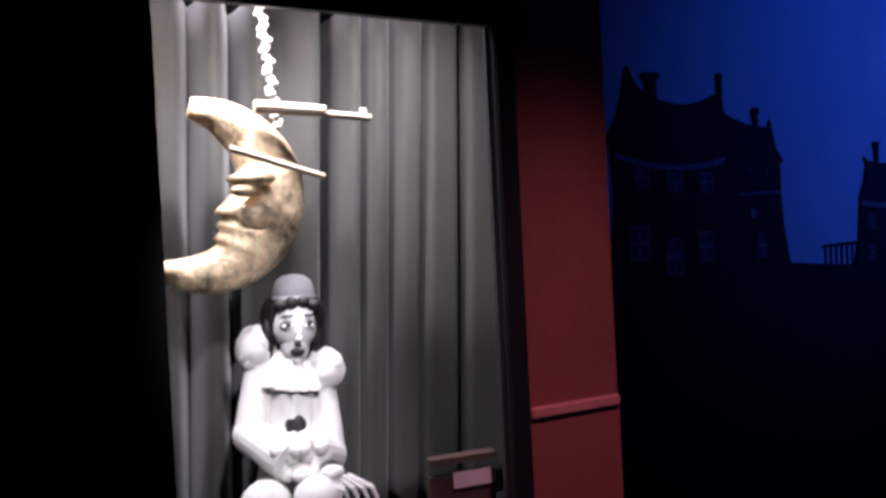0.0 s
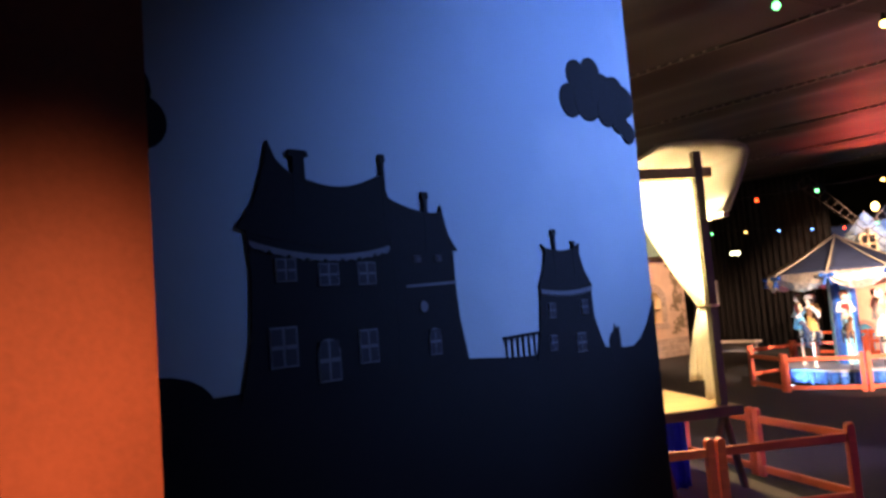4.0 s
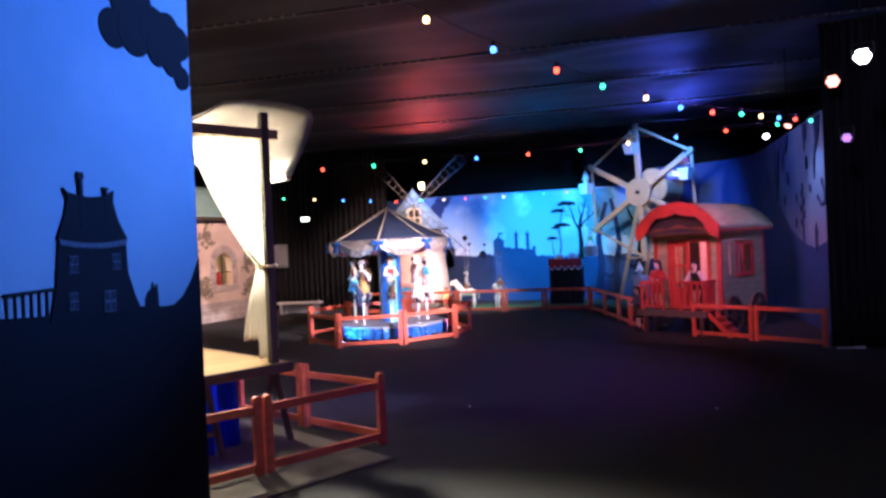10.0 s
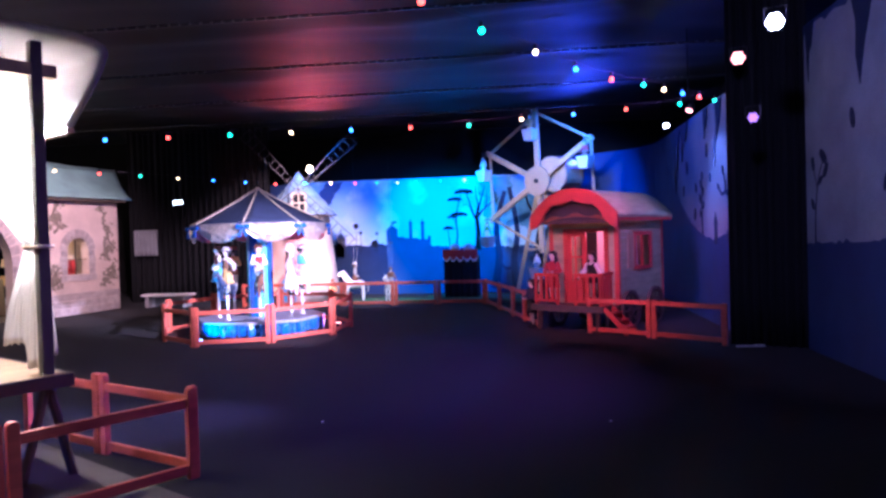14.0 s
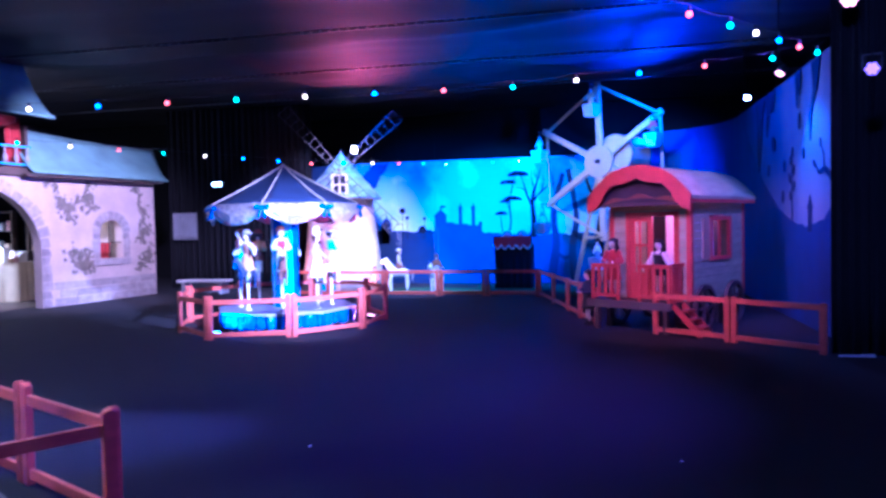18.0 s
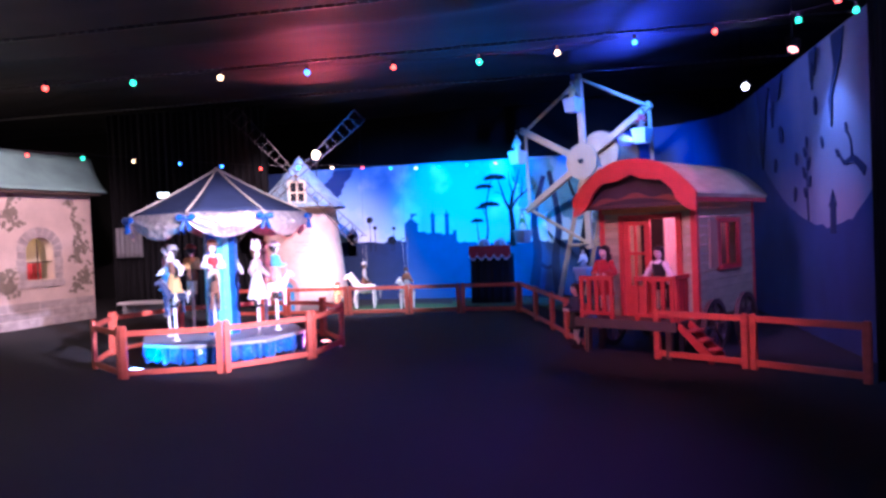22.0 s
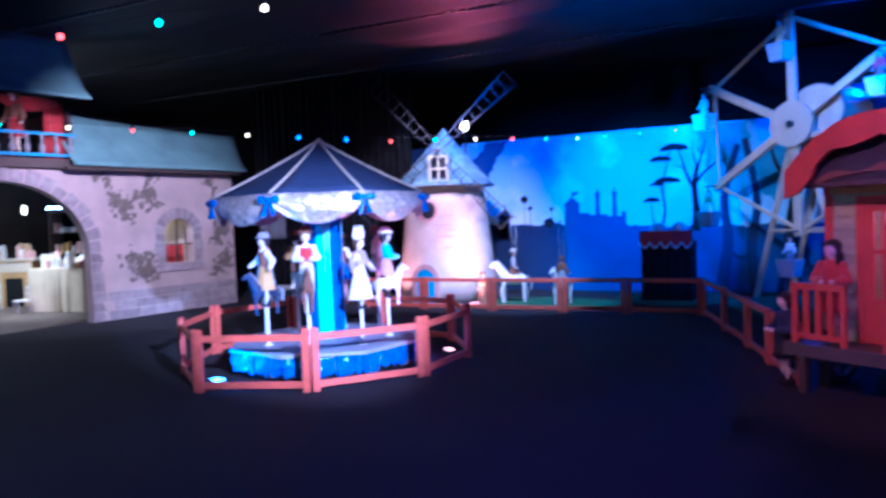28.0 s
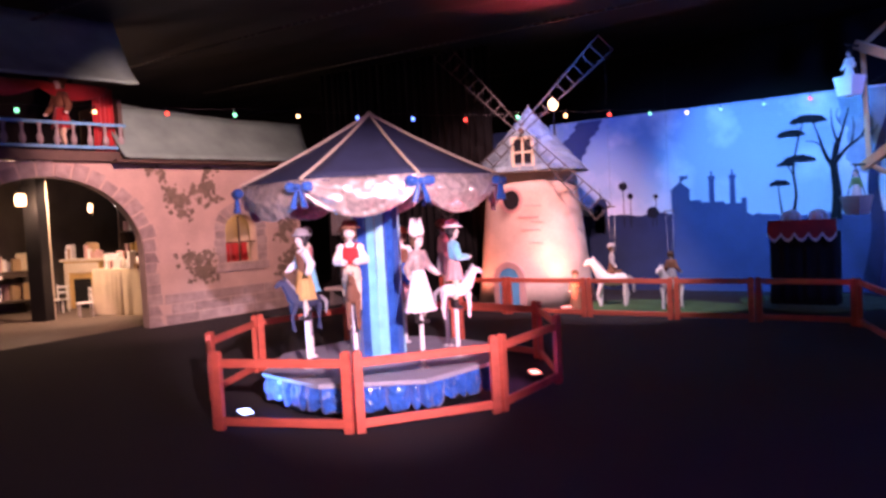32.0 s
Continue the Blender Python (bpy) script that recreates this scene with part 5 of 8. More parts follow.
bm = bmx()
slab(bm, [(-0.2, 0), (0.2, 0), (0.2, 0.5), (0, 0.66), (-0.2, 0.5)], front(0.45, 2.1), 0.4)
dormer = part("dormer", bm, M["mill_roof"], mill)
bm = bmx()
for x0, x1, z0, z1 in ((-0.17, -0.13, 0.03, 0.5), (0.13, 0.17, 0.03, 0.5), (-0.13, 0.13, 0.03, 0.07), (-0.13, 0.13, 0.46, 0.5), (-0.015, 0.015, 0.07, 0.46), (-0.13, 0.13, 0.25, 0.28)):
    slab(bm, [(x0, z0), (x1, z0), (x1, z1), (x0, z1)], front(0.852, 2.1), 0.035)
part("window_frame", bm, M["cream"], dormer, "cream window frame with four panes")
bm = bmx()
slab(bm, [(-0.13, 0.07), (0.13, 0.07), (0.13, 0.46), (-0.13, 0.46)], front(0.852, 2.1), 0.008)
part("pane", bm, M["sil"], dormer)
bm = bmx()
slab(bm, [(-0.22, 0.0), (0.22, 0.0), (0.22, 0.04), (-0.22, 0.04)], front(0.852, 2.08), 0.06)
part("window_sill", bm, M["cream"], dormer)
# round opening, arched blue door with a painted stone surround, cracks
bm = bmx()
slab(bm, arc(0, 0, 0.14, 0.15, 0, 360, 28), front(0.765, 1.65, -0.3), 0.02)
part("round_opening", bm, M["sil"], mill)
bm = bmx()
o, i = arc(0, 0, 0.19, 0.2, 0, 360, 28), arc(0, 0, 0.145, 0.155, 0, 360, 28)
pl0 = front(0.765, 1.65, -0.3)
for (a, b, c, d) in zip(o, o[1:], i[1:], i):
    slab(bm, [a, b, c, d], pl0, 0.03)
part("opening_rim", bm, M["pink"], mill)
bm = bmx()
slab(bm, [(-0.17, 0)] + [(0.17, 0)] + arc(0, 0.45, 0.17, 0.17, 0, 180, 14), front(0.955, 0.0, -0.3), 0.03)
door = part("door", bm, M["door_blue"], mill, "small arched blue door")
bm = bmx()
o, i = [(0.26, 0)] + arc(0, 0.45, 0.26, 0.26, 0, 180, 14) + [(-0.26, 0)], [(0.17, 0)] + arc(0, 0.45, 0.17, 0.17, 0, 180, 14) + [(-0.17, 0)]
for (a, b, c, d) in zip(o, o[1:], i[1:], i):
    slab(bm, [a, b, c, d], front(0.945, 0.0, -0.3), 0.05)
part("door_surround", bm, M["pink"], mill)
for k, (x, z, ln) in enumerate(((0.02, 1.55, 0.26), (-0.05, 1.38, 0.3), (0.08, 1.3, 0.2), (-0.02, 1.18, 0.3), (0.05, 0.98, 0.2))):
    bm = bmx()
    slab(bm, [(x - ln / 2, z), (x + ln / 2, z - 0.015), (x + ln / 2, z + 0.004), (x - ln / 2, z + 0.02)], front(0.84 - 0.13 * (z - 1) / 1.0, 0.0, 0.1), 0.012)
    part("painted_crack", bm, M["pink"], mill)
# sails: four open ladders, wider at the tip, on a hub over the dormer
HZM = 2.68
bm = bmx()
tube(bm, Vector((fx * 0.3, fy * 0.3, HZM)), Vector((fx * 1.02, fy * 1.02, HZM)), 0.045, 0.04, 12)
part("sail_hub", bm, M["dark_wood"], mill)
SP = front(0.97, HZM)
for k in range(4):
    rot = Matrix.Rotation(radians(42 + 90 * k), 4, "Z")
    bm = bmx()
    for sgn in (-1, 1):
        a, b = 0.05 * sgn, 0.15 * sgn
        slab(bm, [(a - 0.009, 0.04), (a + 0.009, 0.04), (b + 0.009, 1.74), (b - 0.009, 1.74)], SP @ rot, 0.018)
    for j in range(9):
        z = 0.3 + 0.178 * j
        w = 0.05 + 0.1 * z / 1.74 + 0.012
        slab(bm, [(-w, z), (w, z), (w, z + 0.016), (-w, z + 0.016)], SP @ rot @ Matrix.Translation((0, 0, 0.019)), 0.012)
    part("sail", bm, M["lattice"], mill, "open lattice sail of dark battens")
# ---- caravan ----
wag = thing("caravan", "red and green wooden showman caravan with a curved roof", "caravan", (0.397, 8.973, 0), -33)
BX0, BX1, BY0, BY1, FZ, TZ = 0.1, 1.27, 0.34, 1.92, 0.4, 1.7
DX0, DX1, DZ = 0.4, 1.06, 1.5
# boards of the front, leaving the doorway
def board(lo, hi, name="board", material="cara_green"):
    bm = bmx()
    box(bm, lo, hi)
    return part(name, bm, M[material], wag)


nb = 13
for k in range(nb):
    z0, z1 = FZ + (TZ - FZ) * k / nb, FZ + (TZ - FZ) * (k + 1) / nb - 0.005
    if z0 < DZ:
        board((BX0 + 0.05, BY0, z0), (DX0, BY0 + 0.03, z1))
        board((DX1, BY0, z0), (BX1 - 0.05, BY0 + 0.03, z1))
    else:
        board((BX0 + 0.05, BY0, z0), (BX1 - 0.05, BY0 + 0.03, z1))
    # side boards, leaving the window
    for x0, x1, win in ((BX1 - 0.03, BX1, True), (BX0, BX0 + 0.03, False)):
        if win and 0.93 < (z0 + z1) / 2 < 1.46:
            board((x0, BY0 + 0.04, z0), (x1, 0.86, z1))
            board((x0, 1.46, z0), (x1, BY1 - 0.04, z1))
        else:
            board((x0, BY0 + 0.04, z0), (x1, BY1 - 0.04, z1))
    board((BX0 + 0.03, BY1 - 0.03, z0), (BX1 - 0.03, BY1, z1))
for x in (BX0, BX1 - 0.055):
    for y in (BY0 - 0.012, BY1 - 0.045):
        board((x - 0.005, y, FZ), (x + 0.062, y + 0.06, TZ), "corner_post", "cara_red")
board((BX0 + 0.03, BY0 + 0.03, FZ - 0.05), (BX1 - 0.03, BY1 - 0.03, FZ), "floor", "dark_wood")
board((BX0, BY0 - 0.014, TZ - 0.06), (BX1, BY0 - 0.002, TZ), "head_rail", "cara_red")
# inside: a red-lit cabin with a curtain; the wall is black, interior shade put into its colour
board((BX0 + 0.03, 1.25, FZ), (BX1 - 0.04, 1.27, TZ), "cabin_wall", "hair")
# roof: bent sheet over hoops, with a scalloped red fascia
def roof_z(u):
    """Height of the roof at u from -1 (west eave) to 1."""
    return 1.7 + 0.4 * (1 - abs(u) ** 2.3)


bm = bmx()
nu = 28
lo, hi = [], []
for i in range(nu + 1):
    u = -1 + 2 * i / nu
    x = 0.705 + 0.705 * u
    lo.append([bm.verts.new((x, y, roof_z(u))) for y in (0.03, 0.7, 1.4, 2.0)])
    hi.append([bm.verts.new((x + 0.012 * u, y, roof_z(u) + 0.04)) for y in (0.03, 0.7, 1.4, 2.0)])
for i in range(nu):
    for j in range(3):
        bm.faces.new((lo[i][j], lo[i][j + 1], lo[i + 1][j + 1], lo[i + 1][j]))
        bm.faces.new((hi[i][j], hi[i + 1][j], hi[i + 1][j + 1], hi[i][j + 1])).smooth = True
    bm.faces.new((lo[i][0], lo[i + 1][0], hi[i + 1][0], hi[i][0]))
    bm.faces.new((lo[i][3], hi[i][3], hi[i + 1][3], lo[i + 1][3]))
for row in (0, nu):
    bm.faces.new((lo[row][0], lo[row][1], lo[row][2], lo[row][3], hi[row][3], hi[row][2], hi[row][1], hi[row][0]))
roof = part("roof", bm, M["cara_green"], wag, "curved pale green roof sheet")
bm = bmx()
top = [(0.705 + 0.735 * (-1 + 2 * i / 40), roof_z(-1 + 2 * i / 40) + 0.055) for i in range(41)]
low = []
for i in range(40, -1, -1):
    u = -1 + 2 * i / 40
    low.append((0.705 + 0.735 * u, roof_z(u) - 0.115 - 0.045 * abs(math.sin(1.5 * math.pi * u / 0.72)) * (abs(u) < 0.72) - 0.12 * max(0, min(1, (abs(u) - 0.66) / 0.08)) * min(1, (1.06 - abs(u)) / 0.2)))
slab(bm, top + low, Matrix(((1, 0, 0, 0), (0, 0, 1, -0.02), (0, 1, 0, 0), (0, 0, 0, 1))), 0.045)
part("fascia", bm, M["cara_red"], wag, "red scalloped fascia board")
# dark boards close the gable behind the fascia, with a moulding along the straight lower edge
bm = bmx()
us = [-0.95 + 1.9 * i / 40 for i in range(41)]
slab(bm, [(0.705 + 0.66 * us[0], 1.64), (0.705 + 0.66 * us[-1], 1.64)] + [(0.705 + 0.66 * u, roof_z(u) - 0.004) for u in us[::-1]], Matrix(((1, 0, 0, 0), (0, 0, 1, 0.09), (0, 1, 0, 0), (0, 0, 0, 1))), 0.022)
part("gable_board", bm, M["lattice"], wag, "dark brown gable board")
bm = bmx()
box(bm, (0.07, 0.06, 1.625), (1.34, 0.088, 1.665))
rounded(bm, 0.006, 1)
part("gable_moulding", bm, M["dark_wood"], wag)
bm = bmx()
slab(bm, [(0.705 + 0.6 * u, 1.79 - 0.05 * abs(math.sin(1.5 * math.pi * u)) ** 2 - 0.1 * u * u) for u in us] + [(0.705 + 0.6 * u, 1.73 - 0.1 * u * u) for u in us[::-1]], Matrix(((1, 0, 0, 0), (0, 0, 1, 0.07), (0, 1, 0, 0), (0, 0, 0, 1))), 0.018)
part("gable_scroll", bm, M["brown"], wag, "carved dark scroll on the gable")
board((BX0 + 0.04, BY0 - 0.016, DZ + 0.07), (BX1 - 0.04, BY0 - 0.002, 1.64), "lintel_board", "ochre")
for x in (0.0, 1.375):
    board((x, 0.06, 1.655), (x + 0.035, 1.98, 1.7), "eave_rail", "cara_red")
# porch deck, posts, balusters
for k in range(5):
    board((-0.06, -0.0 + 0.066 * k, 0.37), (1.18, 0.063 + 0.066 * k, 0.4), "deck_board", "dark_wood")
board((-0.06, -0.02, 0.3), (1.18, -0.003, 0.4), "deck_fascia", "ply")
for y in (0.0, 0.3, 1.5):
    for x in (0.05, 1.05):
        board((x, y, 0.0), (x + 0.06, y + 0.06, 0.37 if y < 0.34 else 0.35), "deck_leg", "dark_wood")


def balustrade(x0, x1, y):
    for z, h in ((0.44, 0.04), (0.83, 0.05)):
        board((x0, y, z), (x1, y + 0.04, z + h), "rail", "cara_red")
    n = max(3, int((x1 - x0) / 0.1))
    for k in range(n + 1):
        x = x0 + (x1 - x0 - 0.042) * k / n
        board((x, y + 0.006, 0.4 if k in (0, n) else 0.48), (x + 0.042, y + 0.034, 0.86 if k in (0, n) else 0.83), "baluster", "cara_red")


balustrade(0.0, 0.43, 0.0)
balustrade(0.7, 1.15, 0.0)
for k in range(4):
    board((1.15, 0.03 + 0.08 * k, 0.4), (1.175, 0.055 + 0.08 * k, 0.85), "baluster", "cara_red")
board((1.145, 0.0, 0.85), (1.18, 0.34, 0.89), "rail", "cara_red")
# door: frame, an open leaf, glazed double door with bars
for lo_, hi_ in (((DX0 - 0.05, BY0 - 0.02, FZ), (DX0, BY0 + 0.04, DZ + 0.05)), ((DX1, BY0 - 0.02, FZ), (DX1 + 0.05, BY0 + 0.04, DZ + 0.05)), ((DX0, BY0 - 0.02, DZ), (DX1, BY0 + 0.04, DZ + 0.05))):
    board(lo_, hi_, "door_frame", "cara_red")
bm = bmx()
for x0, x1, z0, z1 in ((DX0, DX0 + 0.07, FZ, DZ), (0.66, 0.73, FZ, DZ), (DX0 + 0.07, 0.66, FZ, 0.75), (DX0 + 0.07, 0.66, DZ - 0.07, DZ), (0.53, 0.555, 0.75, DZ - 0.07), (DX0 + 0.07, 0.66, 1.1, 1.13)):
    box(bm, (x0, BY0 + 0.002, z0), (x1, BY0 + 0.03, z1))
leaf = part("door_leaf", bm, M["cara_red"], wag, "red half-glazed door leaf")
bm = bmx()
box(bm, (0.0, 0, FZ), (0.3, 0.028, 0.75)), box(bm, (0.0, 0, 0.75), (0.05, 0.028, DZ)), box(bm, (0.25, 0, 0.75), (0.3, 0.028, DZ)), box(bm, (0.05, 0, DZ - 0.07), (0.25, 0.028, DZ)), box(bm, (0.14, 0, 0.75), (0.16, 0.028, DZ - 0.07))
leaf2 = part("door_leaf", bm, M["cara_red"], wag, "open red half-glazed door leaf")
leaf2.matrix_local = pose(DX1 - 0.01, BY0 + 0.03, 0, 0, 0, 100)
# side window with shutters and a curtain
for lo_, hi_ in (((BX1 - 0.02, 0.84, 0.9), (BX1 + 0.025, 0.9, 1.48)), ((BX1 - 0.02, 1.42, 0.9), (BX1 + 0.025, 1.48, 1.48)), ((BX1 - 0.02, 0.9, 1.43), (BX1 + 0.025, 1.42, 1.48)), ((BX1 - 0.02, 0.9, 0.9), (BX1 + 0.035, 1.42, 0.95)), ((BX1 - 0.015, 1.145, 0.95), (BX1 + 0.012, 1.17, 1.43))):
    board(lo_, hi_, "window_frame", "cara_red")
board((BX1 + 0.002, 0.63, 0.93), (BX1 + 0.022, 0.83, 1.46), "shutter", "wood")
bm = bmx()
drape(bm, (BX1 - 0.06, 0.9), (BX1 - 0.06, 1.1), 0.95, 1.44, 0.012, 5, seed=3)
thicken(part("window_curtain", bm, M["white"], wag, "thin white window curtain"), 0.003)
# spoked wheels and steps
for x, y in ((BX1 + 0.045, 0.62), (BX1 + 0.045, 1.5), (BX0 - 0.045, 0.62), (BX0 - 0.045, 1.5)):
    wheel = thing("wheel", "", "")
    wheel.parent = wag
    wheel.matrix_local = pose(x, y, 0.3)
    bm = bmx()
    n = 28
    for i in range(n):
        a, b = 2 * math.pi * i / n, 2 * math.pi * (i + 1) / n
        m = Matrix(((0, 0, 1, -0.025), (1, 0, 0, 0), (0, 1, 0, 0), (0, 0, 0, 1)))
        slab(bm, [(0.3 * math.cos(a), 0.3 * math.sin(a)), (0.3 * math.cos(b), 0.3 * math.sin(b)), (0.25 * math.cos(b), 0.25 * math.sin(b)), (0.25 * math.cos(a), 0.25 * math.sin(a))], m, 0.05)
    part("rim", bm, M["dark_wood"], wheel)
    for i in range(8):
        a = 2 * math.pi * i / 8
        bm = bmx()
        tube(bm, (0, 0.03 * math.cos(a), 0.03 * math.sin(a)), (0, 0.253 * math.cos(a), 0.253 * math.sin(a)), 0.016, 0.014, 6)
        part("spoke", bm, M["dark_wood"], wheel)
    bm = bmx()
    tube(bm, (-0.04, 0, 0), (0.05, 0, 0), 0.05, 0.045, 14)
    part("hub", bm, M["dark_wood"], wheel)
for y in (0.02, 0.27):
    bm = bmx()
    m = Matrix(((1, 0, 0, 0), (0, 0, 1, y), (0, 1, 0, 0), (0, 0, 0, 1)))
    slab(bm, [(1.17, 0.33), (1.19, 0.4), (1.55, 0.08), (1.55, 0.0), (1.5, 0.0)], m, 0.03)
    part("step_stringer", bm, M["cara_red"], wag)
for k in range(3):
    x, z = 1.24 + 0.1 * k, 0.3 - 0.095 * k
    board((x, 0.05, z), (x + 0.11, 0.27, z + 0.02), "step_tread", "cara_red")
def wag_place(x, y, z):
    return wag.matrix_world @ Vector((x, y, z))


bpy.context.view_layer.update()
doll("doll", "long-haired doll in a red blouse leaning on the caravan porch", wag_place(0.24, 0.17, 0.4), -20, 0.84, "crimson", "crimson", "hair", "", 0.35, "dolls on the porch", arms="bent", turn=-35, long_hair=True)
doll("doll", "doll in a white shirt and black waistcoat behind the porch rail", wag_place(0.9, 0.2, 0.4), -36, 0.82, "white", "hair", "hair", "", 0.5, "dolls on the porch", vest="hair", hem=0.4, boots="hair")
doll("doll", "small dark-clothed doll standing beside the caravan porch", wag_place(-0.16, 0.16, 0.0), -60, 0.8, "navy", "hair", "hair", "", 0.3, "dolls by the caravan", arms="bent")
# two pale drapes at the back of the cabin, catching the lamp
for x0, x1, sd in ((0.46, 0.7, 31), (0.74, 1.05, 32)):
    bm = bmx()
    drape(bm, (x0, 1.2), (x1, 1.2), 0.7, 1.52, 0.02, 5, seed=sd)
    thicken(part("cabin_drape", bm, M["white"], wag, "pale drape at the back of the cabin"), 0.003)
# ---- cottage facade with the shop behind its arch ----
cot = thing("cottage", "painted cottage facade with stone arch, ivy and balcony", "cottage", (-9.9, 10.72, 0), 80.55)
CP = upright((0, 0.2, 0), (1, 0), (0, -1))
CF = upright((0, 0, 0), (1, 0), (0, -1))
AR, AS, AH = 1.3, 1.15, 1.15
arch = arc(-AR, AS, AR, AH, 0, 180, 28)
WC, WW, W0, W1 = 1.69, 0.3, 0.88, 1.42
top_arc = arc(WC, W1, WW, 0.26, 0, 180, 12)
for name, outline in (("arch_wall", arch + [(-2.6, 2.5), (0, 2.5)]), ("pier", [(-4.2, 0), (-2.6, 0), (-2.6, 2.5), (-4.2, 2.5)]),
                      ("wall", [(0, 0), (WC - WW, 0), (WC - WW, 2.5), (0, 2.5)]), ("wall", [(WC + WW, 0), (2.92, 0), (2.92, 2.5), (WC + WW, 2.5)]),
                      ("wall", [(WC - WW, 0), (WC + WW, 0), (WC + WW, W0), (WC - WW, W0)]), ("wall", top_arc + [(WC - WW, 2.5), (WC + WW, 2.5)])):
    bm = bmx()
    slab(bm, outline, CP, 0.2)
    part(name, bm, M["plaster"], cot)
bm = bmx()
box(bm, (2.72, 0.2, 0), (2.92, 1.6, 2.5))
part("end_wall", bm, M["plaster"], cot)
rnd = random.Random(21)


def stone(outline, proud, name="stone"):
    bm = bmx()
    slab(bm, outline, CF, proud)
    part(name, bm, M["stone"], cot)


for k in range(19):
    a0, a1 = 180 * k / 19 + 0.7, 180 * (k + 1) / 19 - 0.7
    o = rnd.uniform(0.17, 0.26)
    stone(arc(-AR, AS, AR + 0.004, AH + 0.004, a0, a1, 2) + arc(-AR, AS, AR + o, AH + o, a1, a0, 2), 0.008 + rnd.uniform(0, 0.004), "arch_stone")
for k in range(7):
    z0, z1 = AS * k / 7 + 0.006, AS * (k + 1) / 7 - 0.006
    stone([(0.004, z0), (rnd.uniform(0.14, 0.24), z0), (rnd.uniform(0.14, 0.24), z1), (0.004, z1)], 0.009, "arch_stone")
for k in range(9):
    a0, a1 = 180 * k / 9 + 1.5, 180 * (k + 1) / 9 - 1.5
    stone(arc(WC, W1, WW + 0.004, 0.264, a0, a1, 2) + arc(WC, W1, WW + 0.19, 0.46, a1, a0, 2), 0.009 + 0.003 * rnd.random(), "window_stone")
for side in (-1, 1):
    for k in range(4):
        z0, z1 = W0 + (W1 - W0) * k / 4 + 0.004, W0 + (W1 - W0) * (k + 1) / 4 - 0.004
        w = WW + rnd.uniform(0.15, 0.21)
        stone([(WC + side * (WW + 0.004), z0), (WC + side * w, z0), (WC + side * w, z1), (WC + side * (WW + 0.004), z1)], 0.01, "window_stone")
stone([(WC - 0.5, W0 - 0.14), (WC + 0.5, W0 - 0.14), (WC + 0.5, W0 - 0.004), (WC - 0.5, W0 - 0.004)], 0.03, "window_sill")
for row in range(3):
    x = 0.28 + 0.1 * (row % 2)
    while x < 2.85:
        w = rnd.uniform(0.36, 0.7)
        if not (row == 2 and rnd.random() < 0.25):
            z = 0.01 + 0.158 * row
            stone([(x, z), (min(2.91, x + w) - 0.014, z), (min(2.91, x + w) - 0.014, z + 0.144), (x, z + 0.144)], 0.006 + 0.003 * rnd.random())
        x += w
# painted ivy: trails of leaves
bm = bmx()
trails = [(0.25, 2.4, 0.35, -0.5), (0.45, 2.0, 0.3, -0.25), (1.15, 2.45, -0.1, -0.4), (1.1, 2.15, -0.55, -0.2), (1.05, 2.05, 0.3, -0.2), (0.6, 0.95, 0.45, 0.15), (0.75, 0.65, 0.3, 0.35), (1.05, 0.6, 0.0, 0.4), (2.35, 2.4, 0.3, -0.6), (2.6, 1.7, -0.1, -0.5), (2.4, 0.55, 0.2, 0.35), (2.65, 0.6, 0.1, 0.6), (2.55, 1.35, 0.2, 0.2)]
for x, z, dx, dz in trails:
    for k in range(58):
        s = rnd.random()
        wide = 0.02 + 0.07 * abs(math.sin(9 * s + 5 * x))
        px, pz = x + dx * s + rnd.gauss(0, wide), z + dz * s + 0.08 * math.sin(7 * s) + rnd.gauss(0, wide * 0.8)
        if not (0.02 < px < 2.88 and 0.1 < pz < 2.46) or (abs(px - WC) < 0.5 and W0 - 0.15 < pz < W1 + 0.46):
            continue
        r, t = rnd.uniform(0.018, 0.055), rnd.uniform(0, 6.3)
        slab(bm, [(px + r * (0.55 + 0.45 * (i % 2)) * math.cos(t + i * math.pi / 4), pz + r * (0.55 + 0.45 * (i % 2)) * math.sin(t + i * math.pi / 4)) for i in range(8)], CF, 0.0125 + 0.001 * rnd.random())
tagged(part("painted_ivy", bm, M["ivy"], cot, "painted ivy leaves on the plaster"), kind="stuff")
# window: bars, curtain
for lo, hi in (((WC - 0.012, 0.06, W0), (WC + 0.012, 0.09, W1 + 0.23)), ((WC - WW, 0.06, 1.2), (WC - 0.013, 0.09, 1.225)), ((WC + 0.013, 0.06, 1.2), (WC + WW, 0.09, 1.225))):
    bm = bmx()
    box(bm, lo, hi)
    part("window_bar", bm, M["dark_wood"], cot)
bm = bmx()
drape(bm, (WC - 0.4, 0.5), (WC + 0.4, 0.5), 0.85, 1.2, 0.03, 5, seed=2)
thicken(part("window_drape", bm, M["crimson"], cot, "red cloth inside the window"), 0.004)
bm = bmx()
box(bm, (WC - 0.6, 0.7, 0.7), (WC + 0.6, 0.72, 1.9))
part("window_back", bm, M["cream"], cot)
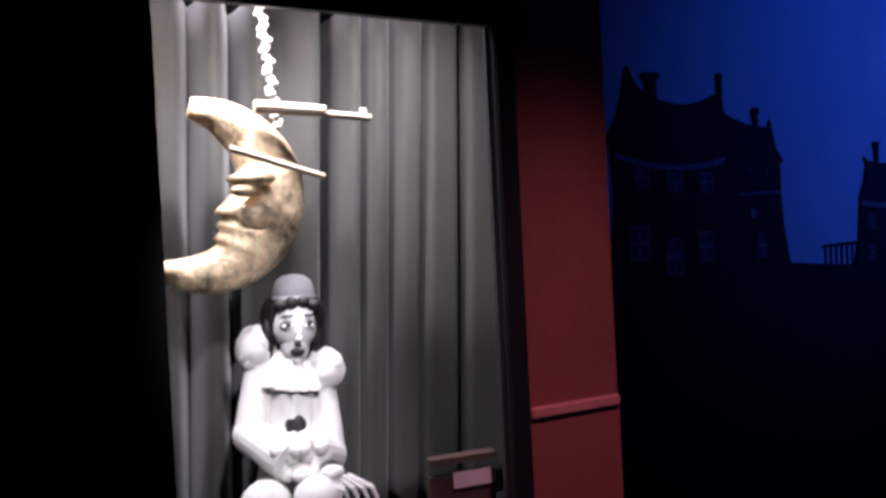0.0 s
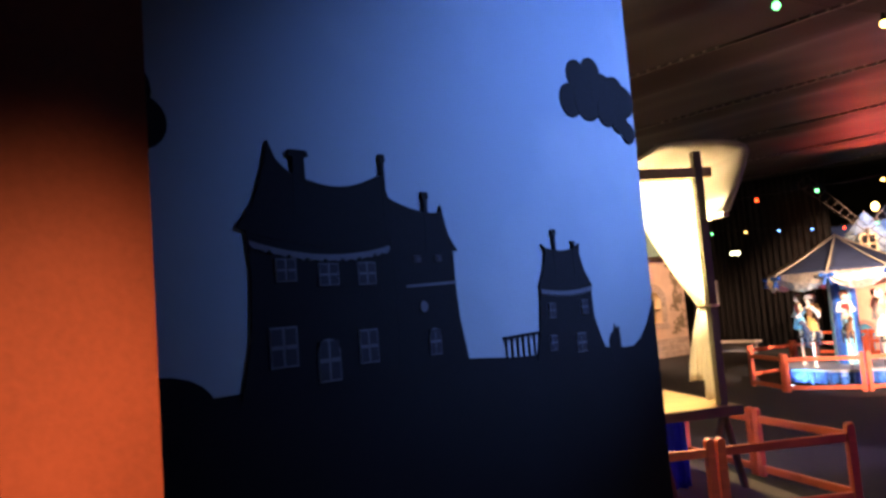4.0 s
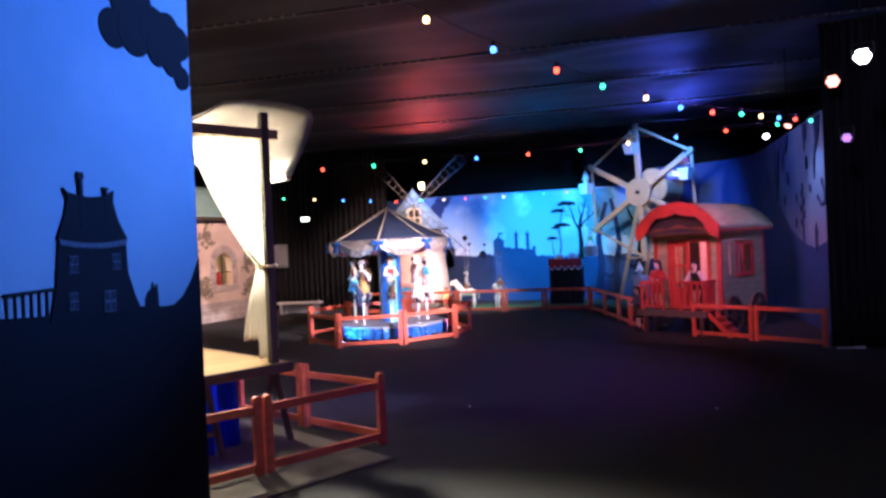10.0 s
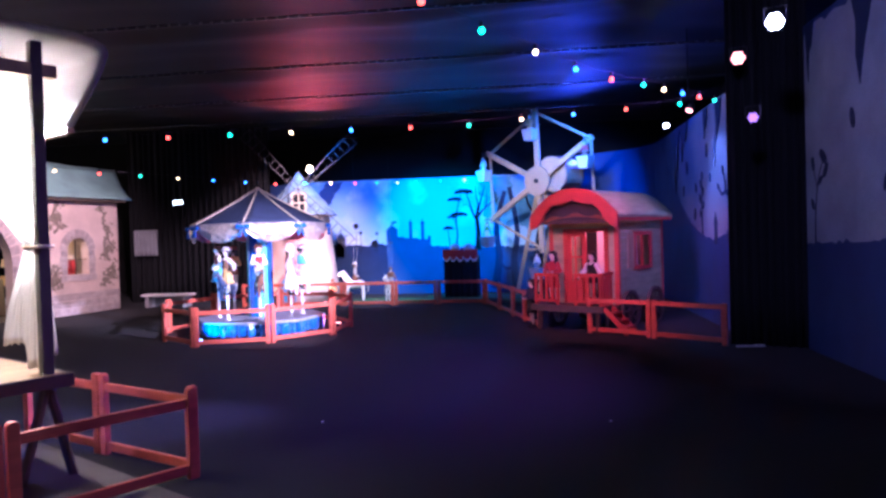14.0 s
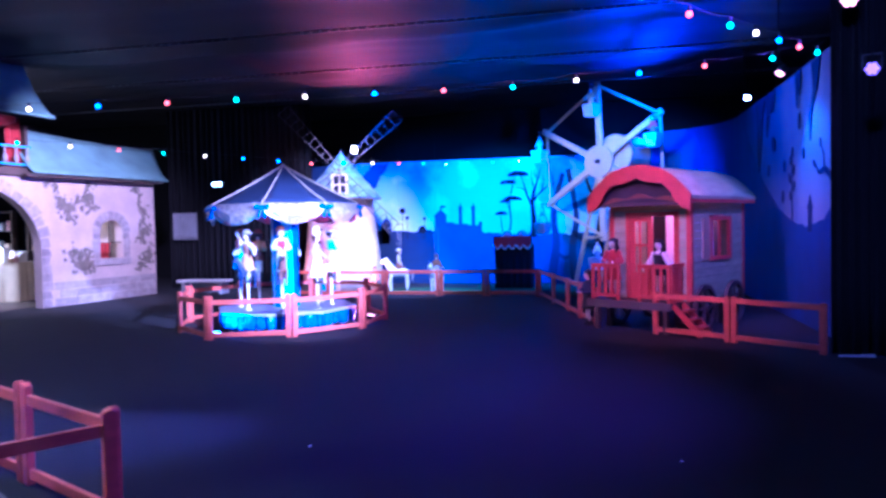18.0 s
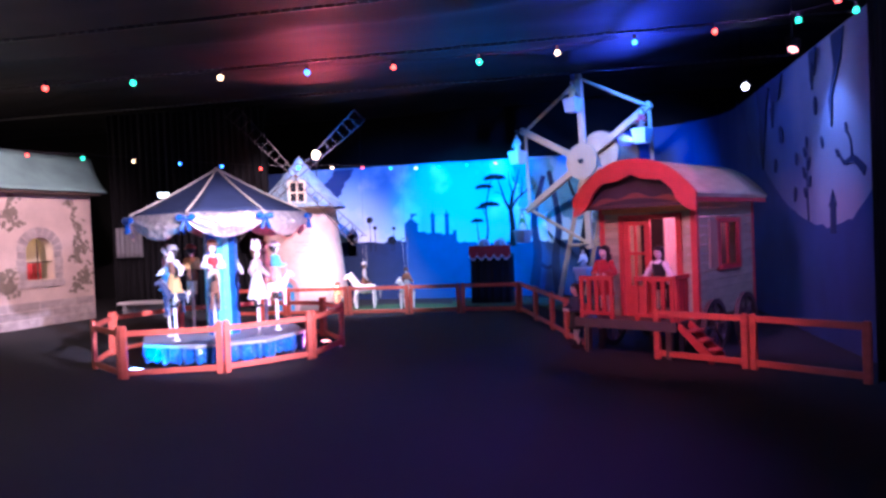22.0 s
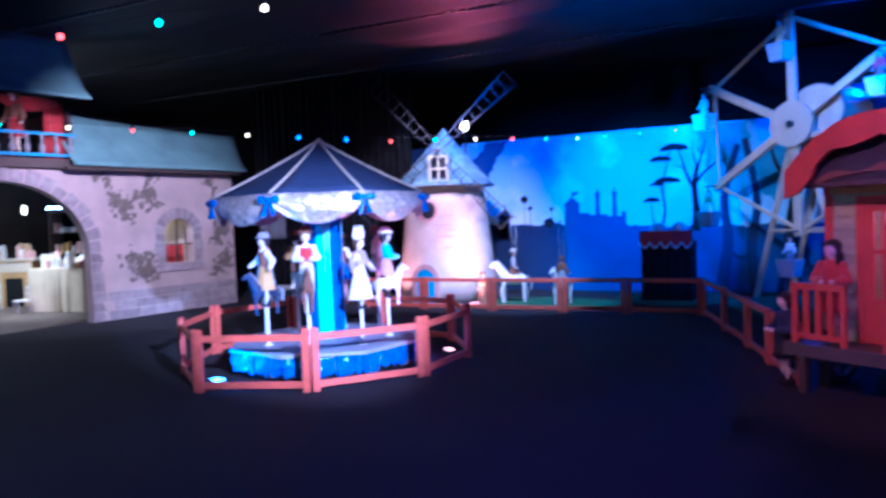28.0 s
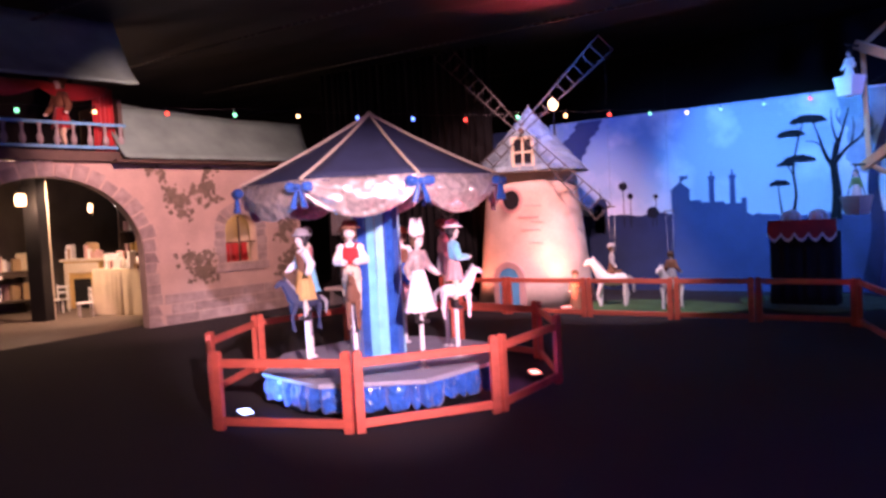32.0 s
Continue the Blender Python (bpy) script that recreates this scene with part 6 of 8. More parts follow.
# lower roof, a sagging grey-green cloth over battens
def sag_roof(name, x0, x1, eave, ridge, nx=24, ny=8, dip=0.12, bell=0.08, material="slate", parent=None, flare=0.2):
    bm = bmx()
    grid = []
    for j in range(ny + 1):
        s = j / ny
        row = []
        for i in range(nx + 1):
            u = i / nx
            x = x0 + (x1 - x0) * u + flare * (1 - s) ** 2 * (1 if u > 0.5 else 0) * (2 * u - 1)
            y = eave[0] + (ridge[0] - eave[0]) * s
            z = eave[1] + (ridge[1] - eave[1]) * (s + bell * math.sin(math.pi * s) * -2.2) - dip * (s * 0.9 + 0.1) * math.sin(math.pi * u) + 0.02 * noise.noise(Vector((x * 2, s * 3, 1)))
            row.append(bm.verts.new((x, y, z)))
        grid.append(row)
    for j in range(ny):
        for i in range(nx):
            bm.faces.new((grid[j][i], grid[j][i + 1], grid[j + 1][i + 1], grid[j + 1][i])).smooth = True
    return thicken(part(name, bm, M[material], parent, "sagging grey-green cloth roof"), 0.03)


bm = bmx()
grid = []
for j in range(9):
    v = j / 8
    row = []
    for i in range(29):
        u = i / 28
        top = 3.33 + 0.16 * (1 - u) ** 2.2 + 0.02 * u ** 3
        row.append(bm.verts.new((-0.3 + 3.41 * u + 0.3 * v ** 1.4 * u, -0.28 + 0.73 * v, 2.58 + (top - 2.58) * (v - 0.1 * math.sin(math.pi * v)) + 0.015 * noise.noise(Vector((u * 7, v * 3, 1))))))
    grid.append(row)
for j in range(8):
    for i in range(28):
        bm.faces.new((grid[j][i], grid[j][i + 1], grid[j + 1][i + 1], grid[j + 1][i])).smooth = True
thicken(part("roof", bm, M["slate"], cot, "sagging grey-green cloth roof"), 0.03)
bm = bmx()
box(bm, (-0.4, -0.22, 2.5), (3.0, 0.05, 2.545))
part("eave_board", bm, M["dark_wood"], cot)
# balcony storey over the arch
bm = bmx()
box(bm, (-4.2, -0.1, 2.52), (-0.18, 1.4, 2.66))
part("balcony_floor", bm, M["dark_wood"], cot)
bm = bmx()
box(bm, (-4.2, 1.4, 2.5), (-0.3, 1.5, 4.6))
part("balcony_back", bm, M["black"], cot)
bm = bmx()
box(bm, (-0.24, 0.0, 2.66), (-0.18, 1.4, 3.45))
part("balcony_side", bm, M["dark_wood"], cot)
for z in (2.7, 3.03):
    bm = bmx()
    box(bm, (-4.2, -0.06, z), (-0.16, -0.01, z + 0.04))
    part("balcony_rail", bm, M["door_blue"], cot)
for k in range(18):
    bm = bmx()
    lathe(bm, [(0.024, 0), (0.042, 0.05), (0.045, 0.1), (0.018, 0.17), (0.022, 0.25), (0.036, 0.29)], 10, (-0.24 - 0.22 * k, -0.035, 2.74))
    part("baluster", bm, M["felt_grey"], cot, "turned grey baluster")
for x0, x1, z0 in ((-0.56, -0.27, 2.66), (-2.5, -2.05, 2.66), (-4.1, -3.8, 2.66)):
    bm = bmx()
    drape(bm, (x0, 0.12), (x1, 0.12), z0, 3.6, 0.035, 5, seed=int(10 * x1))
    thicken(part("balcony_curtain", bm, M["crimson"], cot, "red balcony curtain"), 0.005)
bm = bmx()
grid = []
for j in range(5):
    row = []
    for i in range(61):
        u = i / 60
        row.append(bm.verts.new((-4.1 + 3.75 * u, 0.05 + 0.03 * math.sin(40 * u), 3.62 - (0.1 + 0.14 * abs(math.sin(4 * math.pi * u))) * j / 4)))
    grid.append(row)
for j in range(4):
    for i in range(60):
        bm.faces.new((grid[j][i], grid[j][i + 1], grid[j + 1][i + 1], grid[j + 1][i])).smooth = True
thicken(part("balcony_swag", bm, M["crimson"], cot, "red swag under the balcony roof"), 0.005)
sag_roof("upper_roof", -4.6, -0.2, (-0.92, 3.52), (0.05, 4.6), parent=cot, dip=0.05, flare=-0.13)
bpy.context.view_layer.update()
cl = cot.matrix_world @ Vector((-1.0, 0.1, 2.67))
doll("puppet", "pointed-hat puppet with a pale face on the balcony", (cl.x, cl.y, cl.z), 10, 1.06, "brown", "crimson", "hair_brown", "brown", 0.3, "balcony puppets")
# ---- shop behind the arch ----
bm = bmx()
box(bm, (-15.7, 7.0, 0), (-15.6, 14.5, 2.9))
structure("wall_shop", bm, M["ply"], "brown boarded back wall of the little shop", "wall")
post = thing("post", "black square post with a warm lantern in the shop", "post", (-12.95, 10.76, 0), 20)
bm = bmx()
box(bm, (-0.15, -0.12, 0), (0.15, 0.12, 2.5))
rounded(bm, 0.01)
part("shaft", bm, M["metal"], post)
bm = bmx()
box(bm, (0.152, 0.09, 0.02), (0.16, 0.118, 2.45))
part("edge_strip", bm, M["cream"], post, "pale strip down the edge of the post")
lan = thing("lantern", "glowing warm lantern hung beside the black post", "lantern", (-12.8, 10.45, 2.02))
bm = bmx()
lathe(bm, [(0.06, 0), (0.085, 0.03), (0.085, 0.17), (0.06, 0.2)], 12)
part("glass", bm, M["glow_warm"], lan)
bm = bmx()
lathe(bm, [(0.1, 0.2), (0.03, 0.29)], 12)
part("cap", bm, M["metal"], lan)
bm = bmx()
tube(bm, (0, 0, 0.27), (0, 0, 0.36), 0.008, 0.008, 6)
tube(bm, (0, 0, 0.36), (-0.15, 0.27, 0.36), 0.01, 0.01, 6)
part("bracket", bm, M["metal"], lan)


def cloth_table(at, rz, w, d, h, label):
    ob = thing("display_table", label, "table", at, rz, "shop tables")
    bm = bmx()
    box(bm, (-w / 2 + 0.03, -d / 2 + 0.03, h - 0.03), (w / 2 - 0.03, d / 2 - 0.03, h - 0.012))
    part("tabletop", bm, M["wood"], ob)
    for sx in (-1, 1):
        for sy in (-1, 1):
            bm = bmx()
            box(bm, (sx * (w / 2 - 0.07) - 0.02, sy * (d / 2 - 0.07) - 0.02, 0), (sx * (w / 2 - 0.07) + 0.02, sy * (d / 2 - 0.07) + 0.02, h - 0.03))
            part("leg", bm, M["wood"], ob)
    cl = thing("tablecloth", "long cream tablecloth hanging in folds to the floor", "tablecloth", at, rz, "shop tablecloths")
    bm = bmx()
    n = 120
    rows = []
    for z, k in ((0.02, 1.0), (h * 0.5, 0.6), (h - 0.01, 0.05), (h, 0.0)):
        ring_ = []
        for i in range(n):
            a = 2 * math.pi * i / n
            c, s = math.cos(a), math.sin(a)
            q = 1 / max(abs(c) / (w / 2), abs(s) / (d / 2))
            r = q * (1 + 0.03 * k) + 0.03 * k * math.sin(17 * a + 2 * math.sin(3 * a))
            ring_.append(bm.verts.new((r * c, r * s, z)))
        rows.append(ring_)
    for lo, hi in zip(rows, rows[1:]):
        for i in range(n):
            bm.faces.new((lo[i], lo[(i + 1) % n], hi[(i + 1) % n], hi[i])).smooth = True
    bm.faces.new(rows[-1])
    part("cloth", bm, M["cream"], cl)


cloth_table((-11.97, 11.87, 0), 8, 1.3, 0.6, 0.84, "shop display table under a cream cloth")
# dark table with a lower shelf, and a cream cabinet front
tab = thing("shop_table", "dark wooden shop table with a lower shelf of goods", "table", (-14.95, 10.95, 0), 88, "shop tables")
for lo, hi, nm in (((-0.7, -0.3, 0.8), (0.7, 0.3, 0.84), "tabletop"), ((-0.64, -0.26, 0.24), (0.64, 0.26, 0.27), "lower_shelf"), ((-0.66, -0.28, 0.72), (0.66, -0.26, 0.8), "apron"), ((-0.3, -0.31, 0.7), (0.0, -0.285, 0.78), "price_card")):
    bm = bmx()
    box(bm, lo, hi)
    rounded(bm, 0.004, 1)
    part(nm, bm, M["white_paint"] if nm == "price_card" else M["dark_wood"], tab)
for sx in (-0.64, 0.56):
    for sy in (-0.26, 0.18):
        bm = bmx()
        lathe(bm, [(0.035, 0.0), (0.045, 0.1), (0.03, 0.3), (0.05, 0.6), (0.045, 0.8)], 12, (sx + 0.04, sy + 0.04, 0))
        part("leg", bm, M["dark_wood"], tab)
cab = thing("shop_cabinet", "cream panelled mantelpiece cabinet stacked with goods", "cabinet", (-14.1, 12.3, 0), 20)
for lo, hi, nm, mt in (((-0.42, -0.15, 0.0), (0.42, 0.15, 0.95), "body", "ochre"), ((-0.48, -0.19, 0.95), (0.48, 0.17, 1.0), "mantel_shelf", "cream"), ((-0.4, -0.17, 0.0), (-0.3, -0.152, 0.92), "pilaster", "cream"), ((0.3, -0.17, 0.0), (0.4, -0.152, 0.92), "pilaster", "cream"), ((-0.3, -0.17, 0.72), (0.3, -0.152, 0.92), "frieze", "cream"), ((-0.2, -0.158, 0.0), (0.2, -0.152, 0.6), "hearth", "black")):
    bm = bmx()
    box(bm, lo, hi)
    rounded(bm, 0.005, 1)
    part(nm, bm, M[mt], cab)
bm = bmx()
tube(bm, (-14.0, 12.95, 2.05), (-13.85, 13.35, 2.05), 0.02, 0.02, 10)
tagged(part("strip_light", bm, M["glow_white"]), "short glowing white strip light over the shelves", "lamp")
pend = thing("pendant", "small glowing star pendant hanging in the shop", "lamp", (-13.55, 12.13, 1.92))
bm = bmx()
for i in range(9):
    a = 2 * math.pi * i / 9
    tube(bm, (0, 0, 0.07), (0.09 * math.cos(a), 0.02 * math.sin(3 * a), 0.07 + 0.11 * math.sin(a)), 0.03, 0.003, 6)
part("star", bm, M["glow_warm"], pend)
bm = bmx()
tube(bm, (0, 0, 0.1), (0, 0, 2.72), 0.004, 0.004, 6)
part("cord", bm, M["wire"], pend)
bm = bmx()
box(bm, (-15.6, 7.6, 0.0), (-10.3, 14.3, 0.006))
structure("floor_shop", bm, M["shop_floor"], "brown worn vinyl floor inside the little shop", "floor")
rnd = random.Random(31)
for k in range(62):
    near = k < 26
    x, y, z = (-11.97 + 0.58 * math.sin(2.4 * k), 11.87 + 0.22 * math.sin(3.9 * k + 1), 0.842) if near else ((-14.95 + 0.2 * math.sin(2.7 * k), 10.95 + 0.6 * math.sin(1.9 * k), 0.842) if k < 42 else ((-14.95 + 0.18 * math.sin(2.7 * k), 10.95 + 0.5 * math.sin(1.9 * k), 0.272) if k < 52 else (-14.1 + 0.36 * math.sin(2.1 * k), 12.3 + 0.13 * math.sin(2.1 * k) + 0.03 * math.sin(5 * k), 1.002)))
    if near and k % 2:
        bm = bmx()
        lathe(bm, [(0.045, 0), (0.05, 0.02), (0.028, 0.07), (0.035, 0.1), (0.03, 0.14), (0.012, 0.18)], 12)
        ob = tagged(part("figurine", bm, M["white_paint"]), "small white porcelain figurine on the cream tablecloth", "figurine", "shop figurines")
    else:
        bm = bmx()
        w, d, h = rnd.uniform(0.05, 0.12), rnd.uniform(0.03, 0.06), rnd.uniform(0.08, 0.34)
        box(bm, (-w, -d, 0), (w, d, h))
        rounded(bm, 0.004, 1)
        ob = tagged(part("gift_box", bm, M[rnd.choice(("white_paint", "cream", "wood", "pink"))]), "small pale boxed souvenir displayed in the shop", "box", "shop boxes")
    ob.matrix_world = pose(x, y, z, 0, 0, rnd.uniform(0, 360))
for k, (x, y, h) in enumerate(((-15.35, 9.0, 2.0), (-13.75, 13.45, 2.0), (-12.3, 13.8, 2.0))):
    shelf = thing("shop_shelf", "dark wooden shelf unit stocked with pale goods", "shelf", (x, y, 0), 90 if k < 1 else 20, "shop shelves")
    for sx in (-0.55, 0.52):
        bm = bmx()
        box(bm, (sx, -0.16, 0), (sx + 0.03, 0.16, h))
        part("side_panel", bm, M["dark_wood"], shelf)
    for j in range(5):
        z = 0.1 + (h - 0.15) * j / 4
        bm = bmx()
        box(bm, (-0.52, -0.16, z), (0.52, 0.16, z + 0.025))
        part("shelf_board", bm, M["dark_wood"], shelf)
        if j < 4:
            m = pose(x, y, 0, 0, 0, 90 if k < 1 else 20)
            px = -0.45
            while px < 0.42:
                w, hh = rnd.uniform(0.05, 0.13), rnd.uniform(0.1, 0.26)
                bm = bmx()
                box(bm, (0, -0.1, 0), (w, 0.08, hh))
                ob = tagged(part("boxed_toy", bm, M[rnd.choice(("white_paint", "cream", "wood", "pink", "felt_grey", "ochre"))]), "small boxed toy standing on a shop shelf", "box", "goods on the shelves")
                ob.matrix_world = m @ pose(px, 0, z + 0.026, 0, 0, rnd.uniform(-6, 6))
                px += w + rnd.uniform(0.02, 0.1)


def toy_chair(at, rz, s):
    ob = thing("toy_chair", "small white wooden doll chair on the floor", "chair", at, rz, "toy chairs")
    for x in (-0.13, 0.11):
        for y in (-0.13, 0.11):
            bm = bmx()
            box(bm, (x * s, y * s, 0), ((x + 0.02) * s, (y + 0.02) * s, (0.28 if y < 0 else 0.62) * s))
            part("leg", bm, M["white_paint"], ob)
    bm = bmx()
    box(bm, (-0.15 * s, -0.15 * s, 0.28 * s), (0.15 * s, 0.14 * s, 0.305 * s))
    part("seat", bm, M["white_paint"], ob)
    for z in (0.42, 0.54):
        bm = bmx()
        box(bm, (-0.11 * s, 0.115 * s, z * s), (0.11 * s, 0.127 * s, (z + 0.05) * s))
        part("back_slat", bm, M["white_paint"], ob)
    return ob


toy_chair((-13.9, 11.6, 0.006), 30, 0.85)
toy_chair((-12.6, 11.32, 0.006), -20, 0.85)
# white bench by the curtain
bench = thing("bench", "low white bench in front of the black curtain", "bench", (-8.25, 13.7, 0), 0)
bm = bmx()
box(bm, (-0.6, -0.2, 0.26), (0.6, 0.2, 0.31))
rounded(bm, 0.01)
part("seat", bm, M["white_paint"], bench)
for x in (-0.5, 0.42):
    bm = bmx()
    box(bm, (x, -0.17, 0), (x + 0.08, 0.17, 0.26))
    part("leg", bm, M["felt_grey"], bench)
bm = bmx()
box(bm, (-0.42, 0.1, 0.02), (0.42, 0.13, 0.26))
part("apron", bm, M["felt_grey"], bench)
# ---- puppet stage ----
SR = math.degrees(math.atan2(-0.855, -0.52))
stage = thing("puppet_stage", "wooden puppet stage with white tied curtains", "stage", (-2.64, 1.92, 0), SR)
# local x runs along the front away from the corner post, local y out towards the visitors
for k in range(9):
    bm = bmx()
    y0 = -2.0 + 0.222 * k
    box(bm, (-0.1, y0, 0.665), (2.4, y0 + 0.217, 0.7))
    part("floor_board", bm, M["wood"], stage)
bm = bmx()
box(bm, (-0.1, 0.001, 0.62), (2.4, 0.03, 0.7))
part("edge_board", bm, M["dark_wood"], stage)
bm = bmx()
box(bm, (-0.13, -2.0, 0.62), (-0.101, 0.03, 0.7))
part("edge_board", bm, M["dark_wood"], stage)
for x, y in ((0.0, -0.06), (2.3, -0.06), (2.3, -1.96)):
    bm = bmx()
    box(bm, (x - 0.035, y - 0.035, 0.7), (x + 0.035, y + 0.035, 2.82))
    rounded(bm, 0.005)
    part("post", bm, M["ply"], stage)
    for s in (-1, 1):
        bm = bmx()
        tube(bm, (x, y, 0.66), (x + 0.16 * s * (-1 if x else 1) * (1 if s > 0 else 1), y - 0.05, 0.0), 0.03, 0.03, 8)
        part("trestle_leg", bm, M["dark_wood"], stage)
for lo, hi in (((-0.12, -0.1, 2.6), (2.4, -0.03, 2.68)), ((-0.035, -1.3, 2.6), (0.035, -0.1, 2.68)), ((2.27, -2.0, 2.6), (2.34, -0.1, 2.68)), ((-0.1, -2.0, 2.69), (2.4, -1.93, 2.75))):
    bm = bmx()
    box(bm, lo, hi)
    part("beam", bm, M["wood"], stage)
# cloth skirt under the floor, steps
bm = bmx()
drape(bm, (2.38, -0.1), (1.74, -0.1), 0.01, 0.63, 0.035, 5, seed=12)
thicken(part("front_skirt", bm, M["skirt_cloth"], stage, "thin royal blue cloth skirt"), 0.003)
for x0, x1, y, waves, sd in ((1.66, 1.02, -0.14, 5, 14), (0.88, 0.5, -0.2, 3, 15), (0.42, 0.2, -0.3, 2, 16)):
    bm = bmx()
    drape(bm, (x0, y), (x1, y - 0.03), 0.01, 0.63, 0.03, waves, seed=sd)
    thicken(part("front_skirt", bm, M["skirt_cloth"], stage, "thin royal blue cloth skirt"), 0.003)
for x in (0.62, 1.72):
    for sx in (-1, 1):
        bm = bmx()
        tube(bm, (x, -0.06, 0.66), (x + 0.12 * sx, -0.04, 0.0), 0.026, 0.026, 8)
        part("trestle_leg", bm, M["dark_wood"], stage)
    bm = bmx()
    box(bm, (x - 0.085, -0.075, 0.2), (x + 0.085, -0.045, 0.24))
    part("trestle_tie", bm, M["dark_wood"], stage)
bm = bmx()
drape(bm, (0.2, -1.9), (0.2, -0.42), 0.01, 0.63, 0.03, 12, seed=13)
thicken(part("side_skirt", bm, M["skirt_cloth"], stage, "thin royal blue cloth skirt"), 0.003)
for k in range(2):
    bm = bmx()
    box(bm, (0.85, 0.04 + 0.2 * k, 0.42 - 0.21 * k), (1.65, 0.24 + 0.2 * k, 0.45 - 0.21 * k))
    part("step_tread", bm, M["wood"], stage)
for x in (0.86, 1.61):
    bm = bmx()
    slab(bm, [(0.03, 0.0), (0.46, 0.0), (0.46, 0.2), (0.25, 0.2), (0.25, 0.41), (0.03, 0.41)], Matrix(((0, 0, 1, x), (1, 0, 0, 0), (0, 1, 0, 0), (0, 0, 0, 1))), 0.03)
    part("step_side", bm, M["dark_wood"], stage)
# roof canvas, curving down past the corner post
bm = bmx()
grid = []
CANVAS = [(0.5, 2.8), (0.44, 2.845), (0.3, 2.87), (0.1, 2.885), (-0.15, 2.88), (-0.3, 2.86), (-0.37, 2.83), (-0.39, 2.78), (-0.345, 2.65), (-0.255, 2.47), (-0.15, 2.28)]
for x, z in CANVAS:
    grid.append([bm.verts.new((x, 0.12 - 1.4 * i / 12, z - 0.06 * (i / 12) - 0.015 * math.sin(math.pi * i / 6))) for i in range(13)])
for lo, hi in zip(grid, grid[1:]):
    for i in range(12):
        bm.faces.new((lo[i], lo[i + 1], hi[i + 1], hi[i])).smooth = True
thicken(part("roof_canvas", bm, M["canvas"], stage, "cream canvas roof curving down at the end"), 0.02)
bm = bmx()
box(bm, (-0.175, -1.3, 2.245), (-0.125, 0.06, 2.285))
part("canvas_batten", bm, M["wood"], stage, "wooden batten in the hem of the canvas")
# curtains
def tied(u0, u1, tie_u, seed):
    """A muslin curtain gathered to a tie beside its post; below it one corner of the hem hangs higher."""
    bm = bmx()
    grid = []
    nz, n = 26, 60
    for k in range(nz + 1):
        s = k / nz
        if s < 0.58:
            q = (s / 0.58) ** 1.5
            lo, hi = (u0 + (tie_u - 0.04 - u0) * q, u1 + (tie_u + 0.04 - u1) * q)
        else:
            q = (s - 0.58) / 0.42
            lo, hi = tie_u - 0.04 - 0.09 * math.sin(1.4 * q), tie_u + 0.04 + 0.15 * math.sin(1.4 * q)
        row = []
        for i in range(n + 1):
            u = i / n
            w = 0.03 * math.sin(2 * math.pi * 7 * u + 1.2 * math.sin(3 * s + seed)) + 0.012 * math.sin(2 * math.pi * 17 * u + seed)
            lift = (0.17 * min(1, max(0, (u - 0.58) / 0.06)) + 0.07 * min(1, max(0, (0.24 - u) / 0.06)) + 0.008 * math.sin(2 * math.pi * 9 * u)) * max(0, s - 0.58) / 0.42
            row.append(bm.verts.new((lo + (hi - lo) * u, -0.15 + w * (0.5 + 0.5 * abs(hi - lo) / 0.9), 2.6 - 1.86 * s + lift)))
        grid.append(row)
    for k in range(nz):
        for i in range(n):
            bm.faces.new((grid[k][i], grid[k][i + 1], grid[k + 1][i + 1], grid[k + 1][i])).smooth = True
    return thicken(part("curtain", bm, M["muslin"], stage, "white muslin curtain tied back"), 0.004)


tied(-0.05, 0.62, 0.02, 1.0)
tied(0.62, 1.4, 1.36, 2.2)
bm = bmx()
lathe(bm, [(0.06, -0.02), (0.075, 0.0), (0.06, 0.02)], 14, (1.36, -0.15, 1.52))
part("curtain_tie", bm, M["cream"], stage)
bm = bmx()
lathe(bm, [(0.085, -0.012), (0.095, 0.0), (0.085, 0.012)], 16, (0.01, -0.09, 1.52))
part("curtain_tie", bm, M["cream"], stage)
def flood_lamp(at, label):
    """A boxy flood lamp under the stage roof, with a yoke to its beam."""
    flood = thing("flood_lamp", label, "lamp", at, SR, "stage flood lamps")
    bm = bmx()
    box(bm, (-0.09, -0.05, -0.07), (0.09, 0.03, 0.07))
    rounded(bm, 0.01)
    part("housing", bm, M["metal"], flood)
    bm = bmx()
    box(bm, (-0.075, 0.031, -0.055), (0.075, 0.036, 0.055))
    part("lens", bm, M["glow_warm"], flood)
    for x in (-0.1, 0.1):
        bm = bmx()
        box(bm, (x - 0.004, -0.02, -0.01), (x + 0.004, 0.0, 2.62 - at[2]))
        part("yoke", bm, M["metal"], flood)


flood_lamp((-3.74, 2.66, 2.58), "glaring warm flood lamp under the stage roof")
flood_lamp((-3.43, 1.53, 2.36), "glaring warm flood lamp behind the white curtain")
doll("marionette", "dark-haired marionette in a black bodice and white dress on the stage", (-3.85, 2.15, 0.7), 60, 0.86, "hair", "white", "hair", "", 0.2, "stage marionettes", legs=False)
mario = thing("string_stand", "thin metal stand holding the marionette's strings", "stand", (-3.85, 2.15, 0.7), 60)
bm = bmx()
tube(bm, (-0.16, 0.16, 0), (-0.16, 0.16, 1.35), 0.009, 0.009, 8)
part("upright", bm, M["metal"], mario)
bm = bmx()
tube(bm, (-0.16, 0.16, 1.35), (0.05, 0.0, 1.35), 0.008, 0.008, 8)
part("arm", bm, M["metal"], mario)
bm = bmx()
lathe(bm, [(0.1, 0), (0.1, 0.012), (0.03, 0.02)], 16, (-0.16, 0.16, 0.0))
part("foot", bm, M["metal"], mario)
